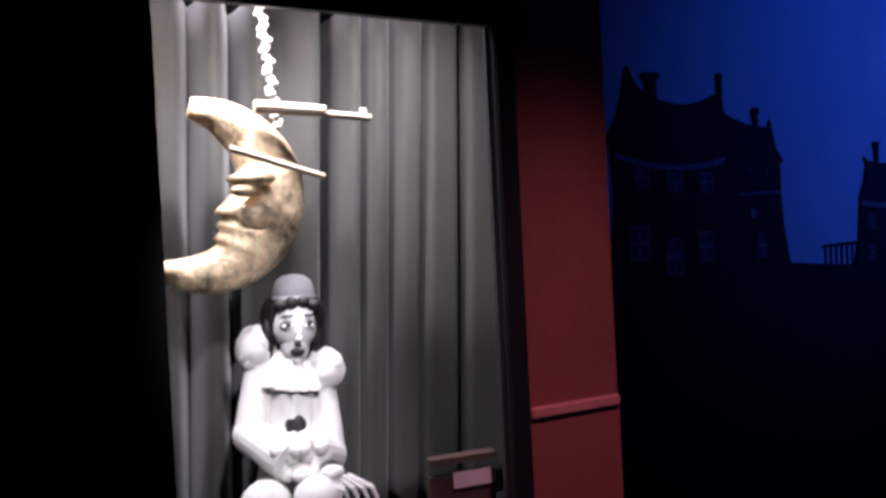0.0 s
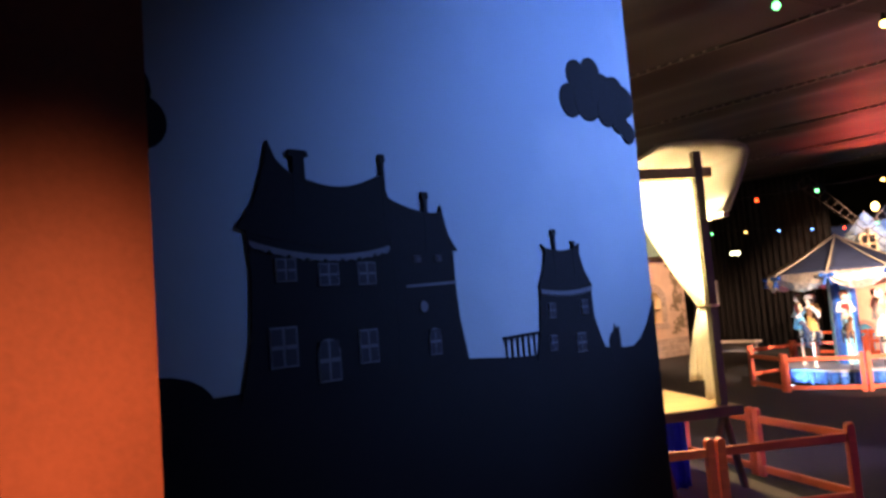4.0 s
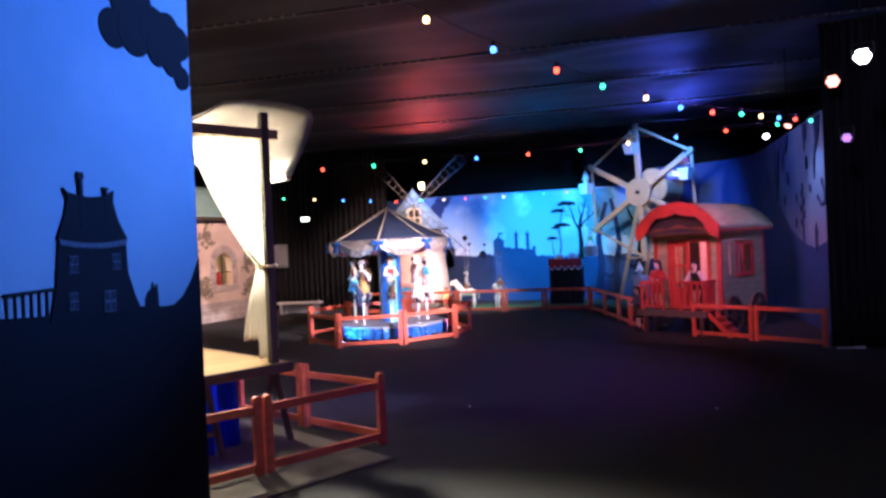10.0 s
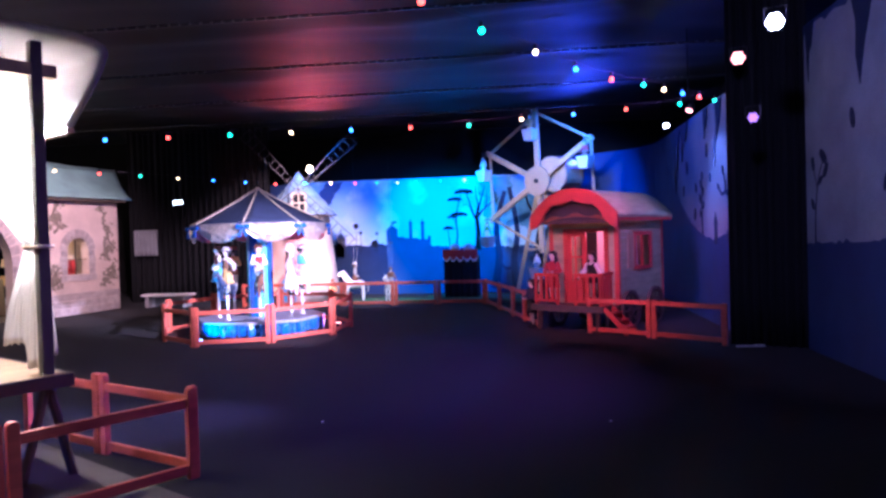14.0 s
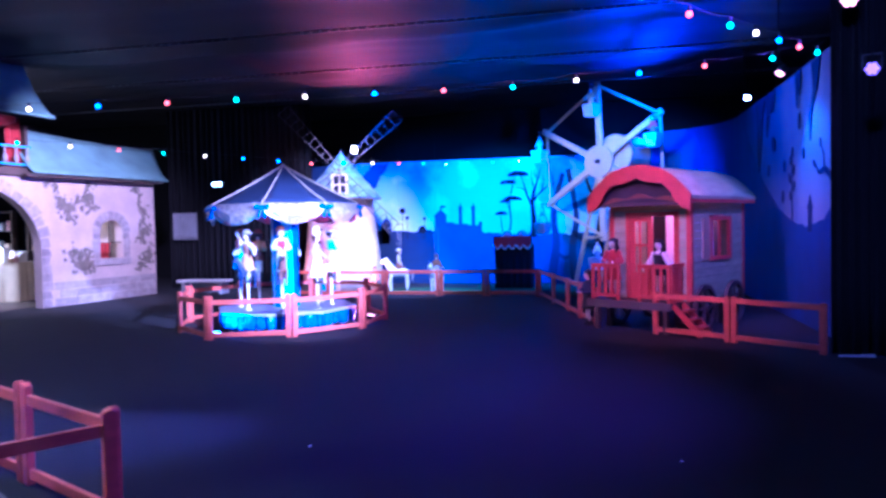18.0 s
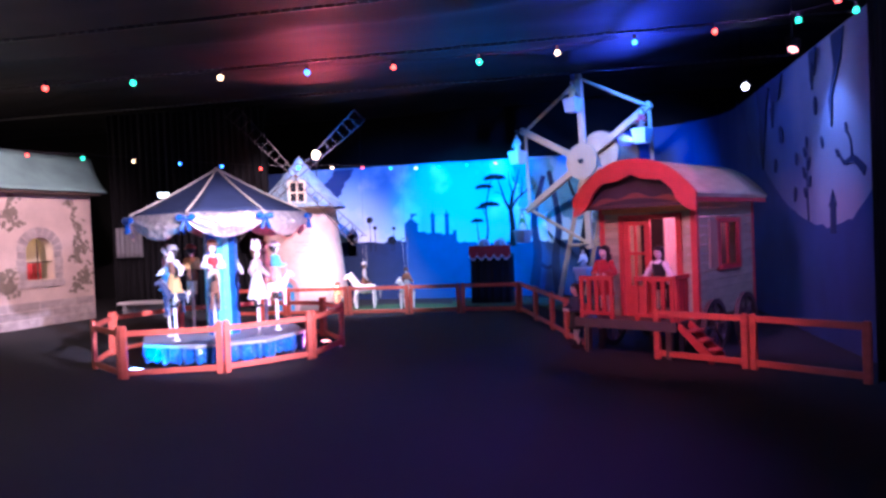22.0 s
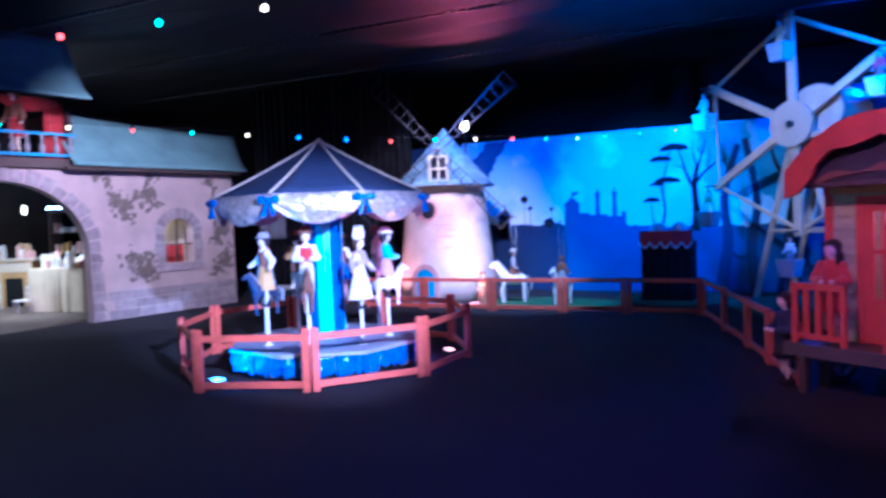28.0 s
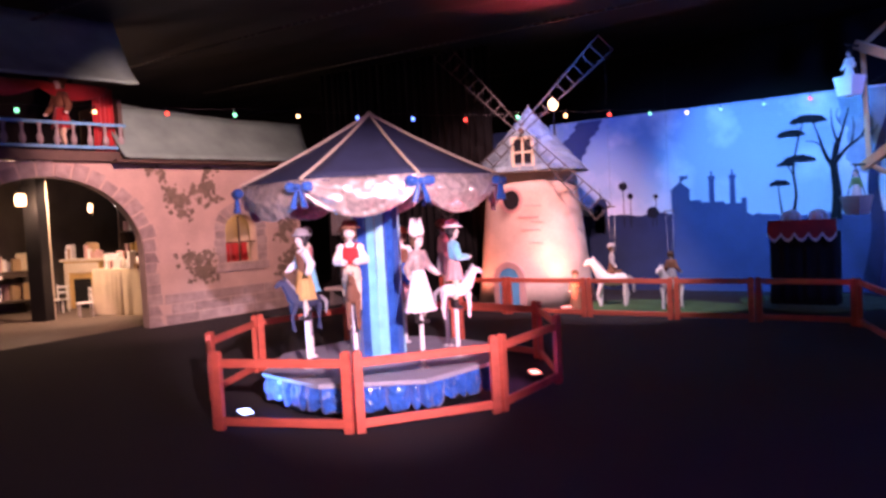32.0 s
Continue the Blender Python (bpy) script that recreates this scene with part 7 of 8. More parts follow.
# ---- ferris wheel ----
HX, HY, HZ, WR = 0.55, 14.75, 2.72, 1.62
fw = thing("ferris_wheel", "wooden toy ferris wheel with six hanging buckets", "ferris wheel", (HX, HY, 0), -33)
WA = [radians(92 + 60 * k) for k in range(6)]
for k, a in enumerate(WA):
    c, s = math.cos(a), math.sin(a)
    bm = bmx()
    m = Matrix.Translation((0, 0, HZ)) @ Matrix.Rotation(-a, 4, "Y")
    for v in box(bm, (0.12, -0.045, -0.062), (WR + 0.08, 0.045, 0.062)):
        v.co = m @ v.co
    rounded(bm, 0.01, 1)
    part("spoke", bm, M["wood"], fw)
    b = WA[(k + 1) % 6]
    bm = bmx()
    tube(bm, (WR * c, 0.045, HZ + WR * s), (WR * math.cos(b), 0.045, HZ + WR * math.sin(b)), 0.034, 0.034, 8)
    part("rim_bar", bm, M["wood"], fw)
    # axle pin, hanger and bucket with a doll
    bm = bmx()
    tube(bm, (WR * c, -0.32, HZ + WR * s), (WR * c, 0.06, HZ + WR * s), 0.014, 0.014, 8)
    part("pin", bm, M["metal"], fw)
    bucket = thing("bucket", "", "")
    bucket.parent = fw
    bucket.matrix_local = pose(WR * c, -0.24, HZ + WR * s)
    for sx in (-1, 1):
        bm = bmx()
        tube(bm, (0, 0, 0), (0.13 * sx, 0, -0.42), 0.008, 0.008, 6)
        part("hanger", bm, M["metal"], bucket)
    bm = bmx()
    prof = [(-0.13, -0.13), (0.13, -0.13), (0.13, 0.13), (-0.13, 0.13)]
    lo = [bm.verts.new((x * 0.8, y * 0.8, -0.68)) for x, y in prof]
    hi = [bm.verts.new((x * 1.1, y * 1.1, -0.42)) for x, y in prof]
    hi2 = [bm.verts.new((x * 1.0, y * 1.0, -0.42)) for x, y in prof]
    lo2 = [bm.verts.new((x * 0.72, y * 0.72, -0.66)) for x, y in prof]
    bm.faces.new(lo[::-1]), bm.faces.new(lo2)
    for i in range(4):
        j = (i + 1) % 4
        bm.faces.new((lo[i], lo[j], hi[j], hi[i])), bm.faces.new((hi[i], hi[j], hi2[j], hi2[i])), bm.faces.new((hi2[i], hi2[j], lo2[j], lo2[i]))
    part("tub", bm, M[("felt_grey", "white_paint", "felt_grey", "white_paint", "teal_satin", "white_paint")[k]], bucket, "small painted wooden tub")
    bpy.context.view_layer.update()
    at = bucket.matrix_world @ Vector((0, 0, -0.56))
    doll("doll", "small clothed doll riding in a ferris wheel bucket", at, -33, 0.5, ("ochre", "white", "green", "white", "pink", "crimson")[k], ("ochre", "white", "white", "felt_grey", "cream", "brown")[k], "hair_brown", "", 0.2, "dolls in the buckets", legs=False)
bm = bmx()
tube(bm, (0, -0.1, HZ), (0, -0.04, HZ), 0.35, 0.35, 14)
part("hub_plate", bm, M["wood"], fw, "round wooden hub plate")
bm = bmx()
tube(bm, (0, -0.14, HZ), (0, 1.15, HZ), 0.05, 0.05, 12)
part("axle", bm, M["metal"], fw)
bm = bmx()
tube(bm, (0.26, 0.12, HZ + 0.14), (0.26, 0.94, HZ + 0.14), 0.42, 0.42, 24)
part("drum", bm, M["wood"], fw, "wooden motor drum")
for r in (0.16, 0.9):
    bm = bmx()
    for i in range(24):
        a, b = 2 * math.pi * i / 24, 2 * math.pi * (i + 1) / 24
        tube(bm, (0.26 + 0.43 * math.cos(a), r, HZ + 0.14 + 0.43 * math.sin(a)), (0.26 + 0.43 * math.cos(b), r, HZ + 0.14 + 0.43 * math.sin(b)), 0.014, 0.014, 6, caps=False)
    part("drum_hoop", bm, M["dark_wood"], fw)
for y0, y1 in ((0.085, 0.0), (1.0, 1.1)):
    for sx in (-1, 1):
        bm = bmx()
        m = Vector((sx * 0.75, y1, 0))
        tube(bm, (0.03 * sx, y0, HZ), (sx * 0.78, y1 + (0.12 if y0 < 0.5 else 0), 0.0), 0.045, 0.05, 8)
        part("stand_leg", bm, M["wood"], fw)
    bm = bmx()
    tube(bm, (-0.46, (y0 + y1) / 2 + 0.03, 1.1), (0.46, (y0 + y1) / 2 + 0.03, 1.1), 0.03, 0.03, 8)
    part("stand_brace", bm, M["wood"], fw)

# ---- puppet booth ----
booth = thing("puppet_booth", "black draped puppet booth with a scalloped red awning", "booth", (-1.33, 14.85, 0), -4)
booth.matrix_world = booth.matrix_world @ Matrix.Diagonal((0.8, 0.8, 1.0, 1.0))
for lo, hi in (((-0.45, -0.25, 0), (-0.41, -0.21, 0.98)), ((0.41, -0.25, 0), (0.45, -0.21, 0.98)), ((-0.45, 0.21, 0), (-0.41, 0.25, 0.98)), ((0.41, 0.21, 0), (0.45, 0.25, 0.98))):
    bm = bmx()
    box(bm, lo, hi)
    part("post", bm, M["dark_wood"], booth)
bm = bmx()
drape(bm, (0.48, -0.27), (-0.48, -0.27), 0.01, 0.98, 0.018, 5, seed=3)
thicken(part("front_drape", bm, M["black"], booth, "black gathered front drape"), 0.004)
for x in (-0.49, 0.49):
    bm = bmx()
    drape(bm, (x, -0.26), (x, 0.26), 0.01, 0.98, 0.02, 5, seed=4)
    thicken(part("side_drape", bm, M["black"], booth), 0.004)
bm = bmx()
box(bm, (-0.47, -0.27, 0.98), (0.47, 0.27, 1.0))
part("shelf", bm, M["dark_wood"], booth)
bm = bmx()
low = [(-0.52 + 1.04 * i / 60, 0.98 - 0.085 * abs(math.sin(5 * math.pi * i / 60))) for i in range(61)]
slab(bm, low + [(0.52, 1.16), (-0.52, 1.16)], upright((0, -0.3, 0), (1, 0), (0, -1)), 0.02)
awn = part("awning", bm, M["crimson"], booth, "red scalloped awning")
bm = bmx()
slab(bm, [(x, z - 0.026) for x, z in low] + [(x, z + 0.014) for x, z in low[::-1]], upright((0, -0.32, 0), (1, 0), (0, -1)), 0.008)
part("awning_braid", bm, M["white"], awn, "white braid along the scallops")
bpy.context.view_layer.update()
for x in (-0.2, 0.22):
    p = booth.matrix_world @ Vector((x, -0.02, 1.0))
    bm = bmx()
    lathe(bm, [(0.1, 0), (0.12, 0.06), (0.06, 0.1)], 14, slot=1)
    blob(bm, (0, -0.02, 0.17), 0.075, 0, 3, (0.95, 0.9, 1.1))
    blob(bm, (0, 0.02, 0.185), 0.08, 2, 2, (1.0, 0.8, 1.0))
    for i in range(11):
        a = radians(-30 + 240 * i / 10)
        blob(bm, (0.105 * math.cos(a), 0.0, 0.165 + 0.105 * math.sin(a)), 0.032, 1, 2, (0.9, 0.7, 0.9))
    for sx in (-1, 1):
        blob(bm, (0.026 * sx, -0.083, 0.185), 0.011, 2, 1)
    blob(bm, (0, -0.085, 0.135), 0.016, 2, 1, (1.4, 0.6, 0.6))
    ob = part("hand_puppet", bm, [M["porcelain"], M["white"], M["hair_brown"]])
    ob.matrix_world = pose(p.x, p.y, p.z)
    tagged(ob, "pale hand puppet peeping over the red awning", "puppet", "puppets in the booth")
# ---- strings of coloured bulbs ----
def bulb_mesh(colour):
    bm = bmx()
    lathe(bm, [(0.005, -0.05), (0.014, -0.047), (0.0205, -0.038), (0.0225, -0.028), (0.0195, -0.015), (0.012, -0.006), (0.01, 0.0)], 14)
    return mesh_of("bulb", bm, BULBS[colour])


BULB = {c: bulb_mesh(c) for c in BULBS}
bm = bmx()
tube(bm, (0, 0, -0.012), (0, 0, 0.035), 0.014, 0.012, 8)
SOCKET = mesh_of("socket", bm, M["wire"])


def string(points, colours, label):
    """A cable through the points, a bulb at each but the ends."""
    ob = thing("string_light", label, "string light", points[0], group="strings of bulbs")
    o = Vector(points[0])
    bm = bmx()
    for a, b in zip(points, points[1:]):
        a, b = Vector(a) - o, Vector(b) - o
        prev = a + Vector((0, 0, 0.04))
        for i in range(1, 5):
            u = i / 4
            q = a.lerp(b, u) + Vector((0, 0, 0.04 - 0.12 * u * (1 - u) * (b - a).length))
            tube(bm, prev, q, 0.0028, 0.0028, 5, caps=False)
            prev = q
    part("cable", bm, M["wire"], ob)
    for k, p in enumerate(points[1:-1]):
        c = colours[k % len(colours)]
        bulb = part("bulb", BULB[c], None, ob)
        bulb.location = Vector(p) - o
        socket = part("socket", SOCKET, None, bulb)
    return ob


def line(p, q, n):
    return [tuple(Vector(p).lerp(Vector(q), i / (n - 1))) for i in range(n)]


A = line((-6.05, 5.4, 2.76), (-0.35, 6.65, 2.9), 9) + line((0.3, 6.9, 2.98), (2.25, 6.93, 3.08), 4) + [(2.86, 7.2, 3.3)]
string([(-6.8, 5.3, 3.1)] + A, "gybrgybr", "string of coloured bulbs across the hall")
B = line((-9.7, 5.0, 2.85), (-4.84, 11.9, 2.69), 13)[3:] + line((-4.45, 12.6, 2.74), (-3.0, 15.6, 2.9), 5) + line((-2.6, 16.1, 2.95), (-0.7, 16.12, 2.95), 4)
string([(-9.3, 6.2, 3.1)] + B + [(-0.2, 16.1, 3.2)], "brgyrgyb", "string of coloured bulbs along the backdrop")
C = [(-1.284, 0.328, 3.212), (-0.937, 0.929, 3.115), (-0.609, 1.497, 3.031), (-0.23, 2.15, 2.99), (0.101, 2.725, 2.949), (0.47, 3.36, 2.936), (0.81, 3.935, 2.915), (1.167, 4.504, 2.931), (1.534, 5.06, 2.971)] + line((1.8, 5.45, 2.99), (2.62, 6.75, 3.07), 4)
string([(-1.55, -0.15, 3.3)] + C + [(2.87, 7.2, 3.3)], "gybr", "string of coloured bulbs hanging over the walkway")


# ---- lamps ----
def par_can(at, target, glow, label, r=0.062, ln=0.15, group="spot lamps"):
    ob = thing("spot_lamp", label, "lamp", at, group=group)
    ob.matrix_world = look(at, target)
    bm = bmx()
    lathe(bm, [(r * 0.6, ln), (r, ln * 0.6), (r, 0.0), (r * 0.92, 0.0), (r * 0.9, 0.02)], 18)
    part("can", bm, M["metal"], ob)
    for i in range(7):
        a = 2 * math.pi * i / 6
        c = (0, 0) if i == 6 else (0.58 * r * math.cos(a), 0.58 * r * math.sin(a))
        bm = bmx()
        lathe(bm, [(r * 0.3, -0.002 - 0.0005 * i), (r * 0.34, 0.012 + 0.0005 * i)], 12, (*c, 0))
        part("diode", bm, glow, ob, "glowing diode")
    bm = bmx()
    for sx in (-1, 1):
        tube(bm, (sx * (r + 0.012), 0, ln * 0.4), (sx * (r + 0.012), 0.12, ln * 0.6), 0.006, 0.006, 6)
    tube(bm, (-r - 0.012, 0.12, ln * 0.6), (r + 0.012, 0.12, ln * 0.6), 0.006, 0.006, 6)
    part("bracket", bm, M["metal"], ob)
    return ob


par_can((3.25, 13.45, 3.7), (0.4, 3.0, 1.6), M["glow_white"], "glaring white spot lamp above the side backdrop", 0.06)
par_can((2.85, 9.26, 3.33), (1.2, 8.0, 0.4), M["led_red"], "dim spot lamp at the corner of the backdrop", 0.06, 0.14)
par_can((2.605, 4.515, 3.336), (0.3, -1.0, 1.2), M["glow_white"], "white diode spot lamp hanging over the walkway", 0.085)
par_can((2.86, 6.605, 3.5), (0.3, -1.0, 1.2), M["led_red"], "reddish diode spot lamp hanging over the walkway", 0.085)
par_can((2.767, 5.757, 2.671), (0.3, -1.0, 1.4), M["led_violet"], "small violet diode lamp beside the curtain leg", 0.06, 0.12)
for a, b in (((2.605, 4.53, 3.43), (2.605, 4.53, 4.6)), ((2.86, 6.62, 3.6), (2.86, 6.62, 4.6)), ((2.767, 5.77, 2.75), (2.767, 5.77, 4.6)), ((2.85, 9.28, 3.42), (2.85, 9.3, 4.6)), ((3.2, 13.47, 3.78), (3.2, 13.47, 4.6))):
    bm = bmx()
    tube(bm, a, b, 0.007, 0.007, 8)
    tagged(part("lamp_drop", bm, M["black"]), "thin black pole that drops a spot lamp", "pole", "lamp poles")
# lamp on a pole behind the mill
pl_lamp = thing("pole_lamp", "round glowing lamp on a thin pole behind the mill", "lamp", (-5.45, 16.1, 0))
bm = bmx()
tube(bm, (0, 0, 0), (0, 0, 3.27), 0.02, 0.016, 10)
part("pole", bm, M["metal"], pl_lamp)
bm = bmx()
blob(bm, (0, 0, 3.36), 0.095, 0, 3, (0.85, 0.85, 1.1))
part("globe", bm, M["glow_warm"], pl_lamp)
# floor lamps by the carousel and the mill
for at, target, glow in (((-4.52, 7.78, 0.0), (-4.1, 8.7, 1.0), "led_blue"), ((-3.0, 9.72, 0.0), (-3.8, 9.0, 1.0), "led_red"), ((-4.35, 13.68, 0.0), (-4.8, 14.4, 1.4), "led_red")):
    ob = thing("floor_spot", "small flat floor spot lamp glowing on the carpet", "lamp", at, math.degrees(math.atan2(target[1] - at[1], target[0] - at[0])), "floor spots")
    bm = bmx()
    box(bm, (-0.06, -0.09, 0.0), (0.05, 0.09, 0.05))
    rounded(bm, 0.008)
    part("housing", bm, M["metal"], ob)
    bm = bmx()
    box(bm, (-0.045, -0.075, 0.051), (0.035, 0.075, 0.056))
    part("lens", bm, M[glow], ob)
# exit sign, floor strip
sign = thing("exit_sign", "small lit exit sign on the black curtain", "sign", (-8.45, 14.72, 2.47))
bm = bmx()
box(bm, (-0.14, -0.02, 0), (0.14, 0.02, 0.12))
part("case", bm, M["metal"], sign)
bm = bmx()
box(bm, (-0.125, -0.026, 0.012), (0.125, -0.021, 0.108))
part("face", bm, M["sign"], sign)
for x in (-0.1, 0.1):
    bm = bmx()
    tube(bm, (x, 0, 0.12), (x, 0, 2.3), 0.004, 0.004, 6)
    part("hanger", bm, M["metal"], sign)
bm = bmx()
tube(bm, (2.9, 7.08, 0.012), (3.25, 7.1, 0.012), 0.012, 0.012, 8)
tube(bm, (3.12, 7.095, 0.016), (3.25, 7.1, 0.016), 0.018, 0.018, 8)
tagged(part("floor_rod", bm, M["tape"]), "short white rod lying on the carpet", "rod")

# ---- display niche: moon, rope and clown ----
# charcoal curtain: broad flat pleats with deep narrow folds between them
rnd = random.Random(9)
bm = bmx()
folds = [(-4.36, 0.1, 0.022, 0.0), (-4.129, 0.13, 0.024, 0.045), (-4.016, 0.16, 0.026, 0.04), (-3.766, 0.19, 0.028, 0.05), (-3.673, 0.11, 0.016, 0.053), (-3.594, 0.09, 0.012, 0.055), (-3.505, 0.09, 0.011, 0.06), (-3.38, 0.08, 0.014, 0.05)]
folds += [(rnd.uniform(-4.3, -3.5), 0.012, 0.035, 0.05) for _ in range(6)]
rows = []
for k in range(15):
    z = 0.88 + 0.1 * k
    row = []
    for i in range(481):
        y = -4.48 + 1.21 * i / 480
        x = RX - 0.43 + 0.012 * noise.noise(Vector((y * 9, z * 0.9, 0)))
        for fy0, deep, wide, lean in folds:
            x -= deep * math.exp(-((y - fy0 - lean * (z - 1.6)) / wide) ** 2)
        row.append(bm.verts.new((x, y, z)))
    rows.append(row)
for lo, hi in zip(rows, rows[1:]):
    for i in range(480):
        bm.faces.new((lo[i], lo[i + 1], hi[i + 1], hi[i])).smooth = True
tagged(thicken(part("niche_curtain", bm, M["curtain"]), 0.003), "charcoal pleated curtain lining the display niche", "curtain")
for y in (-4.28, -4.0):
    spot("niche_lamp_light", (RX - 0.05, y, 2.25), (RX - 0.34, -3.86, 1.5), 125.0, (0.94, 1.0, 0.56), 104, 0.03, 1.0)
spot("niche_lamp_light", (RX - 0.05, -3.66, 2.25), (RX - 0.42, -3.6, 1.85), 105.0, (0.94, 1.0, 0.56), 120, 0.03, 1.0)
point("niche_glow_light", (RX - 0.06, -4.05, 2.24), 60.0, (0.94, 1.0, 0.56), 0.04)
# unseen fill added in front of the niche to light the clown's face
spot("niche_front_fill_light", (RX + 1.15, -4.0, 2.5), (RX - 0.25, -3.94, 1.33), 540.0, (0.94, 1.0, 0.56), 25, 0.03, 1.0)
moon = thing("hanging_moon", "gilded crescent moon with a carved profile on a rope", "moon", (RX - 0.25, -4.11, 1.757))
PROFILE = [(0.0, -0.035, 0.176), (0.12, 0.01, 0.15), (0.25, 0.05, 0.1), (0.34, 0.066, 0.058), (0.41, 0.056, 0.03), (0.46, 0.058, 0.01), (0.53, 0.012, -0.037), (0.565, 0.034, -0.05), (0.59, 0.014, -0.064),
           (0.62, 0.026, -0.08), (0.645, 0.01, -0.094), (0.69, 0.018, -0.108), (0.75, -0.004, -0.123), (0.88, -0.055, -0.136), (1.0, -0.108, -0.142)]


def profile(s):
    for (a, ya, za), (b, yb, zb) in zip(PROFILE, PROFILE[1:]):
        if s <= b:
            u = (s - a) / (b - a)
            return Vector((0, ya + (yb - ya) * u, za + (zb - za) * u))
    return Vector((0, *PROFILE[-1][1:]))


bm = bmx()
rings = []
n = 60
for i in range(n + 1):
    s = i / n
    a = radians(97 - 222 * s)
    out = Vector((0, 0.222 * math.cos(a) if math.cos(a) > 0 else 0.19 * math.cos(a), 0.222 * math.sin(a)))
    inn = profile(s)
    c, h = (out + inn) / 2, (out - inn) / 2
    deep = 0.012 + 0.62 * h.length
    rings.append([bm.verts.new(c + h * math.cos(b) + Vector((deep * math.sin(b) * (1 + 0.08 * math.sin(21 * s + 3 * b)), 0, 0))) for b in (2 * math.pi * j / 20 for j in range(20))])
for lo, hi in zip(rings, rings[1:]):
    for j in range(20):
        bm.faces.new((lo[j], lo[(j + 1) % 20], hi[(j + 1) % 20], hi[j])).smooth = True
bm.faces.new(rings[0][::-1]), bm.faces.new(rings[-1])
part("crescent", bm, M["gold"], moon)
bm = bmx()
blob(bm, (0.085, 0.085, 0.03), 0.05, 0, 2, (0.5, 1.1, 0.35))
blob(bm, (0.09, 0.07, 0.005), 0.028, 0, 2, (0.6, 1.2, 0.6))
blob(bm, (0.062, 0.1, -0.05), 0.05, 0, 3, (0.35, 0.9, 0.6))
part("face_relief", bm, M["gold"], moon, "gilded brow and cheek in relief")
bm = bmx()
for k in range(30):
    blob(bm, (0.004 * (-1) ** k, 0.165 - 0.011 * k / 10 + 0.006 * math.sin(1.7 * k), 0.16 + 0.0125 * k), 0.013, 0, 1, (1, 1, 0.75))
part("rope", bm, M["white"], moon, "knotted white rope")
for lo, hi, r in (((0.08, 0.11, 0.186), (0.08, 0.37, 0.172), 0.009), ((0.08, 0.1, 0.189), (0.08, 0.26, 0.185), 0.015), ((0.08, 0.352, 0.17), (0.08, 0.352, 0.195), 0.009), ((0.1, 0.04, 0.094), (0.1, 0.245, 0.032), 0.008)):
    bm = bmx()
    tube(bm, lo, hi, r, r * 0.9, 10)
    part("control_bar", bm, M["cream"], moon, "pale wooden puppet control bar")
# seated clown doll, its head a little bowed
bm = bmx()
lathe(bm, [(0.1, 0.0), (0.11, 0.05), (0.09, 0.14), (0.075, 0.22), (0.07, 0.3), (0.062, 0.345), (0.045, 0.375), (0.025, 0.39)], 60, slot=1, squash=0.9, fold=0.09, folds=11)
for sy, zs in ((-1, 0.415), (1, 0.352)):
    # puffed sleeve in gathered lobes
    for k in range(9):
        a = 2 * math.pi * k / 9
        blob(bm, (0.012 * math.sin(2 * a), sy * 0.078 + 0.02 * math.cos(a), zs + 0.026 * math.sin(a)), 0.031, 1, 2, (1.15, 0.95, 1.05))
    blob(bm, (0.005, sy * 0.08, zs), 0.05, 1, 2, (0.95, 0.95, 1.05))
    elbow = (0.04, sy * 0.088 - 0.01, zs - 0.19)
    tube(bm, (0.005, sy * 0.07, zs - 0.02), elbow, 0.03, 0.038, 18, 1)
    blob(bm, elbow, 0.04, 1, 3, (1.05, 1.0, 1.1))
    tube(bm, elbow, (0.12, 0.01 + 0.02 * sy, 0.19 + 0.01 * sy), 0.04, 0.047, 18, 1)
    for j in range(10):
        a = 2 * math.pi * j / 10
        blob(bm, (0.12 + 0.012 * math.sin(3 * a), 0.012 + 0.02 * sy + 0.034 * math.cos(a), 0.188 + 0.034 * math.sin(a)), 0.02, 1, 2, (1.2, 0.9, 1.0))
    tip = (0.15, 0.05 + 0.03 * sy, 0.155)
    blob(bm, tip, 0.021, 0, 2, (1, 1.3, 0.8))
    for j in range(4):
        b0 = Vector(tip) + Vector((0.006, 0.012 * j - 0.005, -0.008))
        b1 = b0 + Vector((0.012, 0.028 + 0.008 * j, -0.028))
        tube(bm, b0, b1, 0.0065, 0.006, 8, 0)
        tube(bm, b1, b1 + Vector((0.004, 0.012, -0.03)), 0.006, 0.004, 8, 0)
    # thighs and knees of the wide trousers
    tube(bm, (0.02, sy * 0.045, 0.05), (0.17, sy * 0.055 - 0.01, 0.11), 0.052, 0.05, 16, 1)
    blob(bm, (0.17, sy * 0.055 - 0.01, 0.108), 0.052, 1, 2)
    tube(bm, (0.17, sy * 0.055 - 0.01, 0.1), (0.19, sy * 0.06 - 0.01, -0.06), 0.05, 0.045, 16, 1)
# short ruffled collar
rows = []
for z, r, amp in ((0.4, 0.024, 0.0), (0.388, 0.05, 0.004), (0.366, 0.07, 0.007), (0.342, 0.08, 0.007), (0.325, 0.084, 0.007)):
    rows.append([bm.verts.new(((r + amp * math.cos(16 * a)) * math.cos(a) * 0.95, (r + amp * math.cos(16 * a)) * math.sin(a), z - 0.012 * math.sin(a))) for a in (2 * math.pi * i / 128 for i in range(128))])
for lo, hi in zip(rows, rows[1:]):
    for i in range(128):
        f = bm.faces.new((lo[i], lo[(i + 1) % 128], hi[(i + 1) % 128], hi[i]))
        f.material_index, f.smooth = 1, True
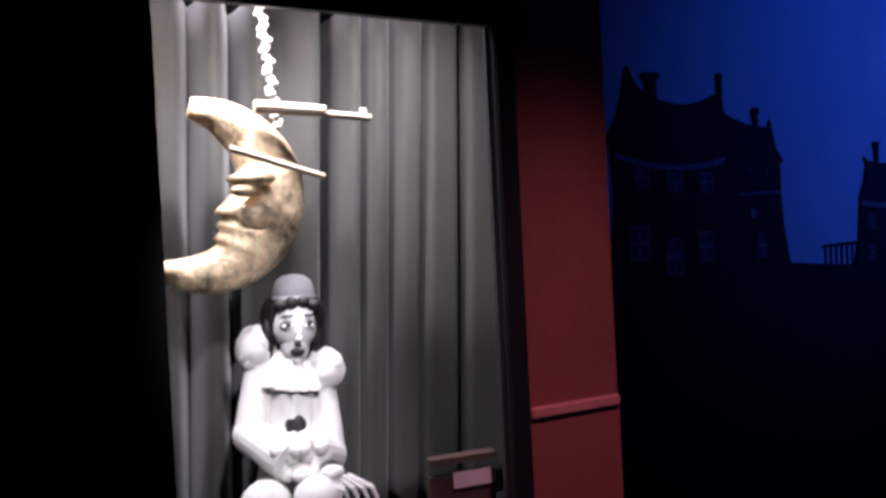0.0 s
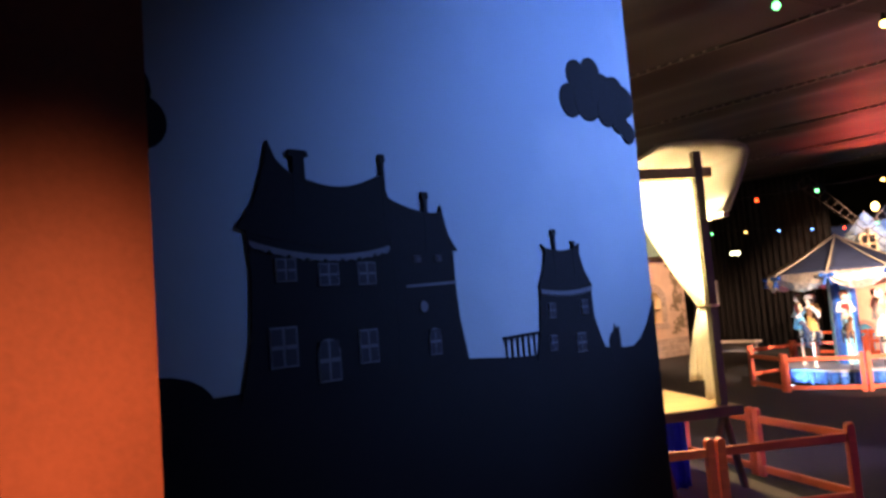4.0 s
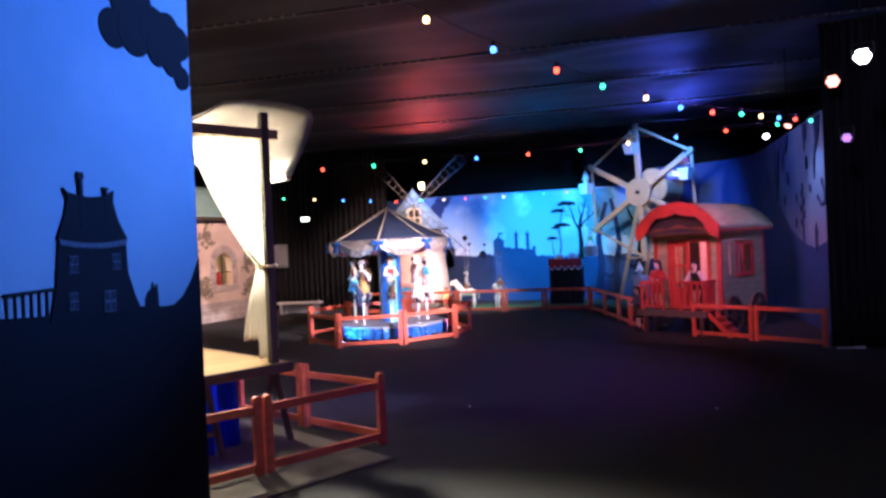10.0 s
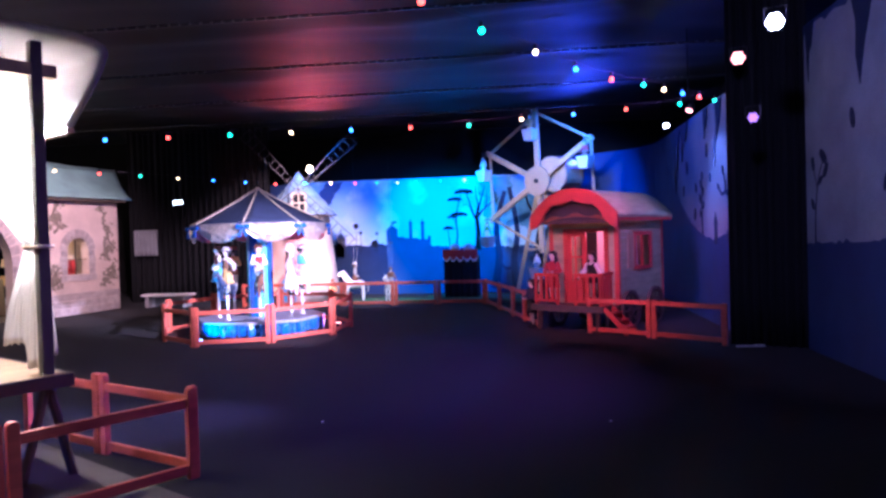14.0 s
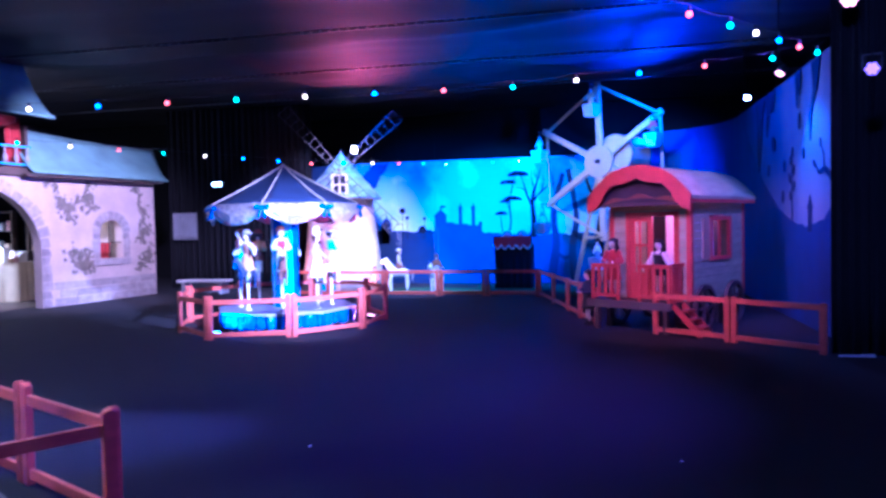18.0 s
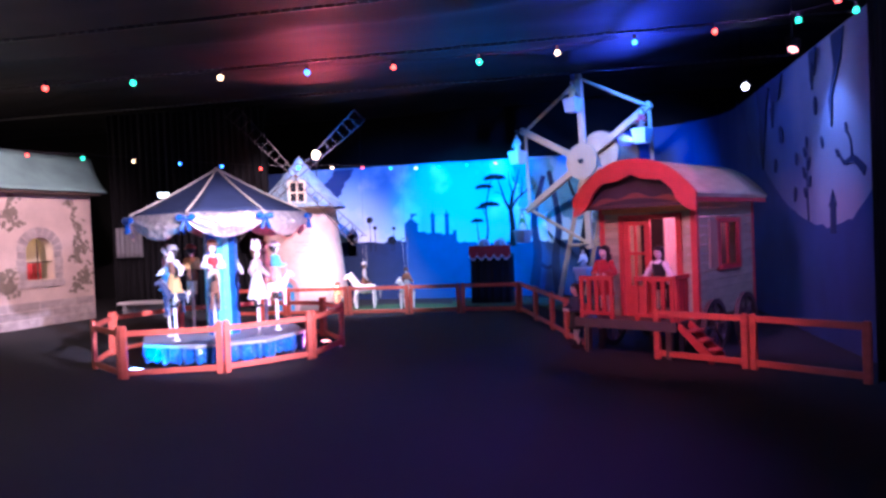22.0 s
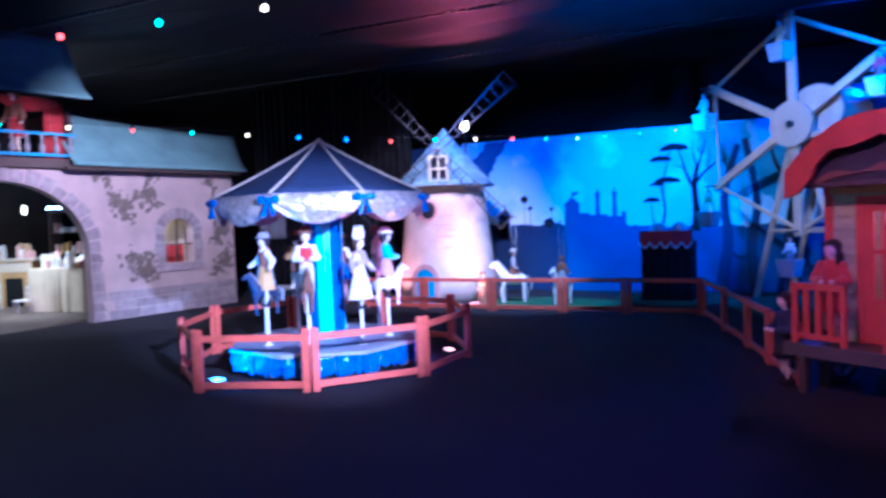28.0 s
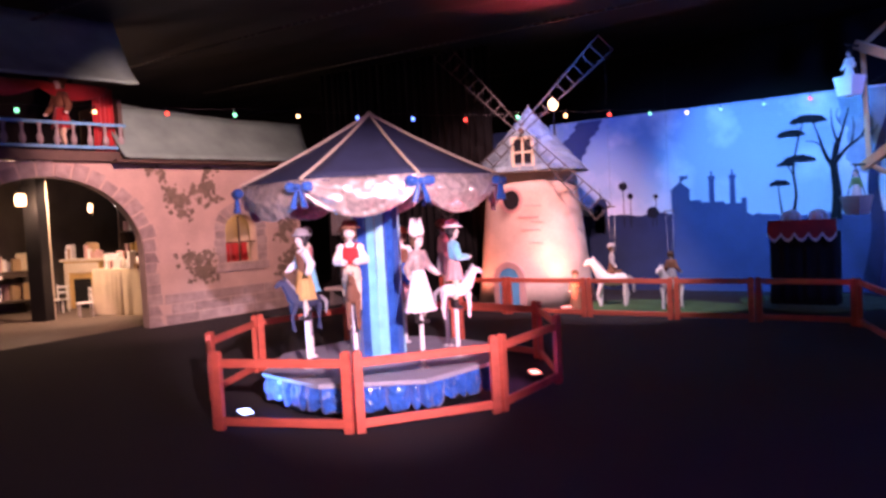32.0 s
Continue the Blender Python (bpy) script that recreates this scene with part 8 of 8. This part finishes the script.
tube(bm, (0, 0, 0.37), (0.008, 0.005, 0.42), 0.02, 0.02, 12, 0)
tilt = Matrix.Translation((0.012, 0.012, 0.466)) @ Matrix.Rotation(radians(-3), 4, "X") @ Matrix.Rotation(radians(1), 4, "Y") @ Matrix.Rotation(radians(10), 4, "Z")
for c, r, slot, sub, st in (((0.0, 0, 0.005), 0.056, 0, 3, (0.95, 0.9, 1.12)), ((0.012, 0, -0.04), 0.04, 0, 3, (0.85, 0.78, 1.05)), ((0.028, 0, -0.072), 0.016, 0, 2, (0.9, 1, 0.8)), ((0.054, 0, -0.012), 0.009, 0, 2, (1, 0.7, 1.9)), ((0.06, 0, -0.022), 0.008, 0, 2, (1, 1, 0.8)),
                            ((-0.02, 0, 0.016), 0.066, 2, 3, (0.9, 1.08, 1.0)), ((-0.012, 0.054, -0.025), 0.028, 2, 2, (1.1, 0.55, 2.1)), ((-0.012, -0.054, -0.025), 0.028, 2, 2, (1.1, 0.55, 2.1)), ((-0.04, 0, -0.05), 0.05, 2, 2, (0.7, 1.0, 1.0)),
                            ((0.034, 0.034, 0.046), 0.02, 2, 2, (0.6, 0.9, 0.7)), ((0.04, 0.012, 0.053), 0.018, 2, 2, (0.55, 0.8, 0.75)), ((0.04, -0.012, 0.051), 0.018, 2, 2, (0.55, 0.8, 0.8)), ((0.034, -0.034, 0.046), 0.02, 2, 2, (0.6, 0.9, 0.7)),
                            ((0.0466, 0.022, 0.005), 0.0125, 2, 2, (0.4, 1.3, 0.8)), ((0.0466, -0.022, 0.005), 0.0125, 2, 2, (0.4, 1.3, 0.8)), ((0.0484, 0.022, 0.004), 0.011, 0, 2, (0.42, 1.2, 0.66)), ((0.0484, -0.022, 0.004), 0.011, 0, 2, (0.42, 1.2, 0.66)), ((0.0512, 0.023, 0.006), 0.0058, 2, 2, (0.45, 1.0, 1.0)), ((0.0512, -0.021, 0.006), 0.0058, 2, 2, (0.45, 1.0, 1.0)),
                            ((0.047, 0.021, 0.025), 0.012, 2, 2, (0.35, 1.2, 0.22)), ((0.047, -0.021, 0.025), 0.012, 2, 2, (0.35, 1.2, 0.22)), ((0.0445, 0.0, -0.052), 0.014, 2, 2, (0.5, 1.1, 0.75))):
    c = tilt @ (Vector(c) * 1.08)
    blob(bm, c, r * 1.08, slot, sub, st)
lathe(bm, [(0.052, 0.526), (0.0535, 0.531), (0.05, 0.534), (0.047, 0.528), (0.05, 0.54), (0.048, 0.553), (0.041, 0.57), (0.026, 0.581), (0.006, 0.585)], 26, (0.0, 0.013, 0), slot=3)
blob(bm, (0.066, 0.005, 0.245), 0.025, 2, 2, (0.55, 1, 1.0))
blob(bm, (0.085, 0.0, 0.14), 0.025, 2, 2, (0.55, 1, 1.0))
ob = part("clown_doll", bm, [M["clown_face"], M["white"], M["hair"], M["felt_grey"]])
ob.matrix_world = pose(RX - 0.25, -3.94, 0.985, 0, 0, -14)
tagged(ob, "seated white clown doll with black hair and grey cap", "doll")
bm = bmx()
box(bm, (RX - 0.4, -4.1, 0.88), (RX - 0.1, -3.76, 0.985))
rounded(bm, 0.006)
tagged(part("pedestal", bm, M["black"]), "small black pedestal in the display niche", "pedestal")
card = thing("label_card", "white label card on a dark sloping holder in the niche", "label", (RX - 0.08, -3.57, 0.88), -6)
bm = bmx()
box(bm, (-0.02, -0.1, 0.0), (0.0, 0.065, 0.2))
box(bm, (-0.02, -0.1, 0.232), (0.015, 0.065, 0.246))
part("holder", bm, M["dark_wood"], card)
bm = bmx()
box(bm, (0.001, -0.042, 0.17), (0.006, 0.065, 0.206))
part("card", bm, M["white_paint"], card)
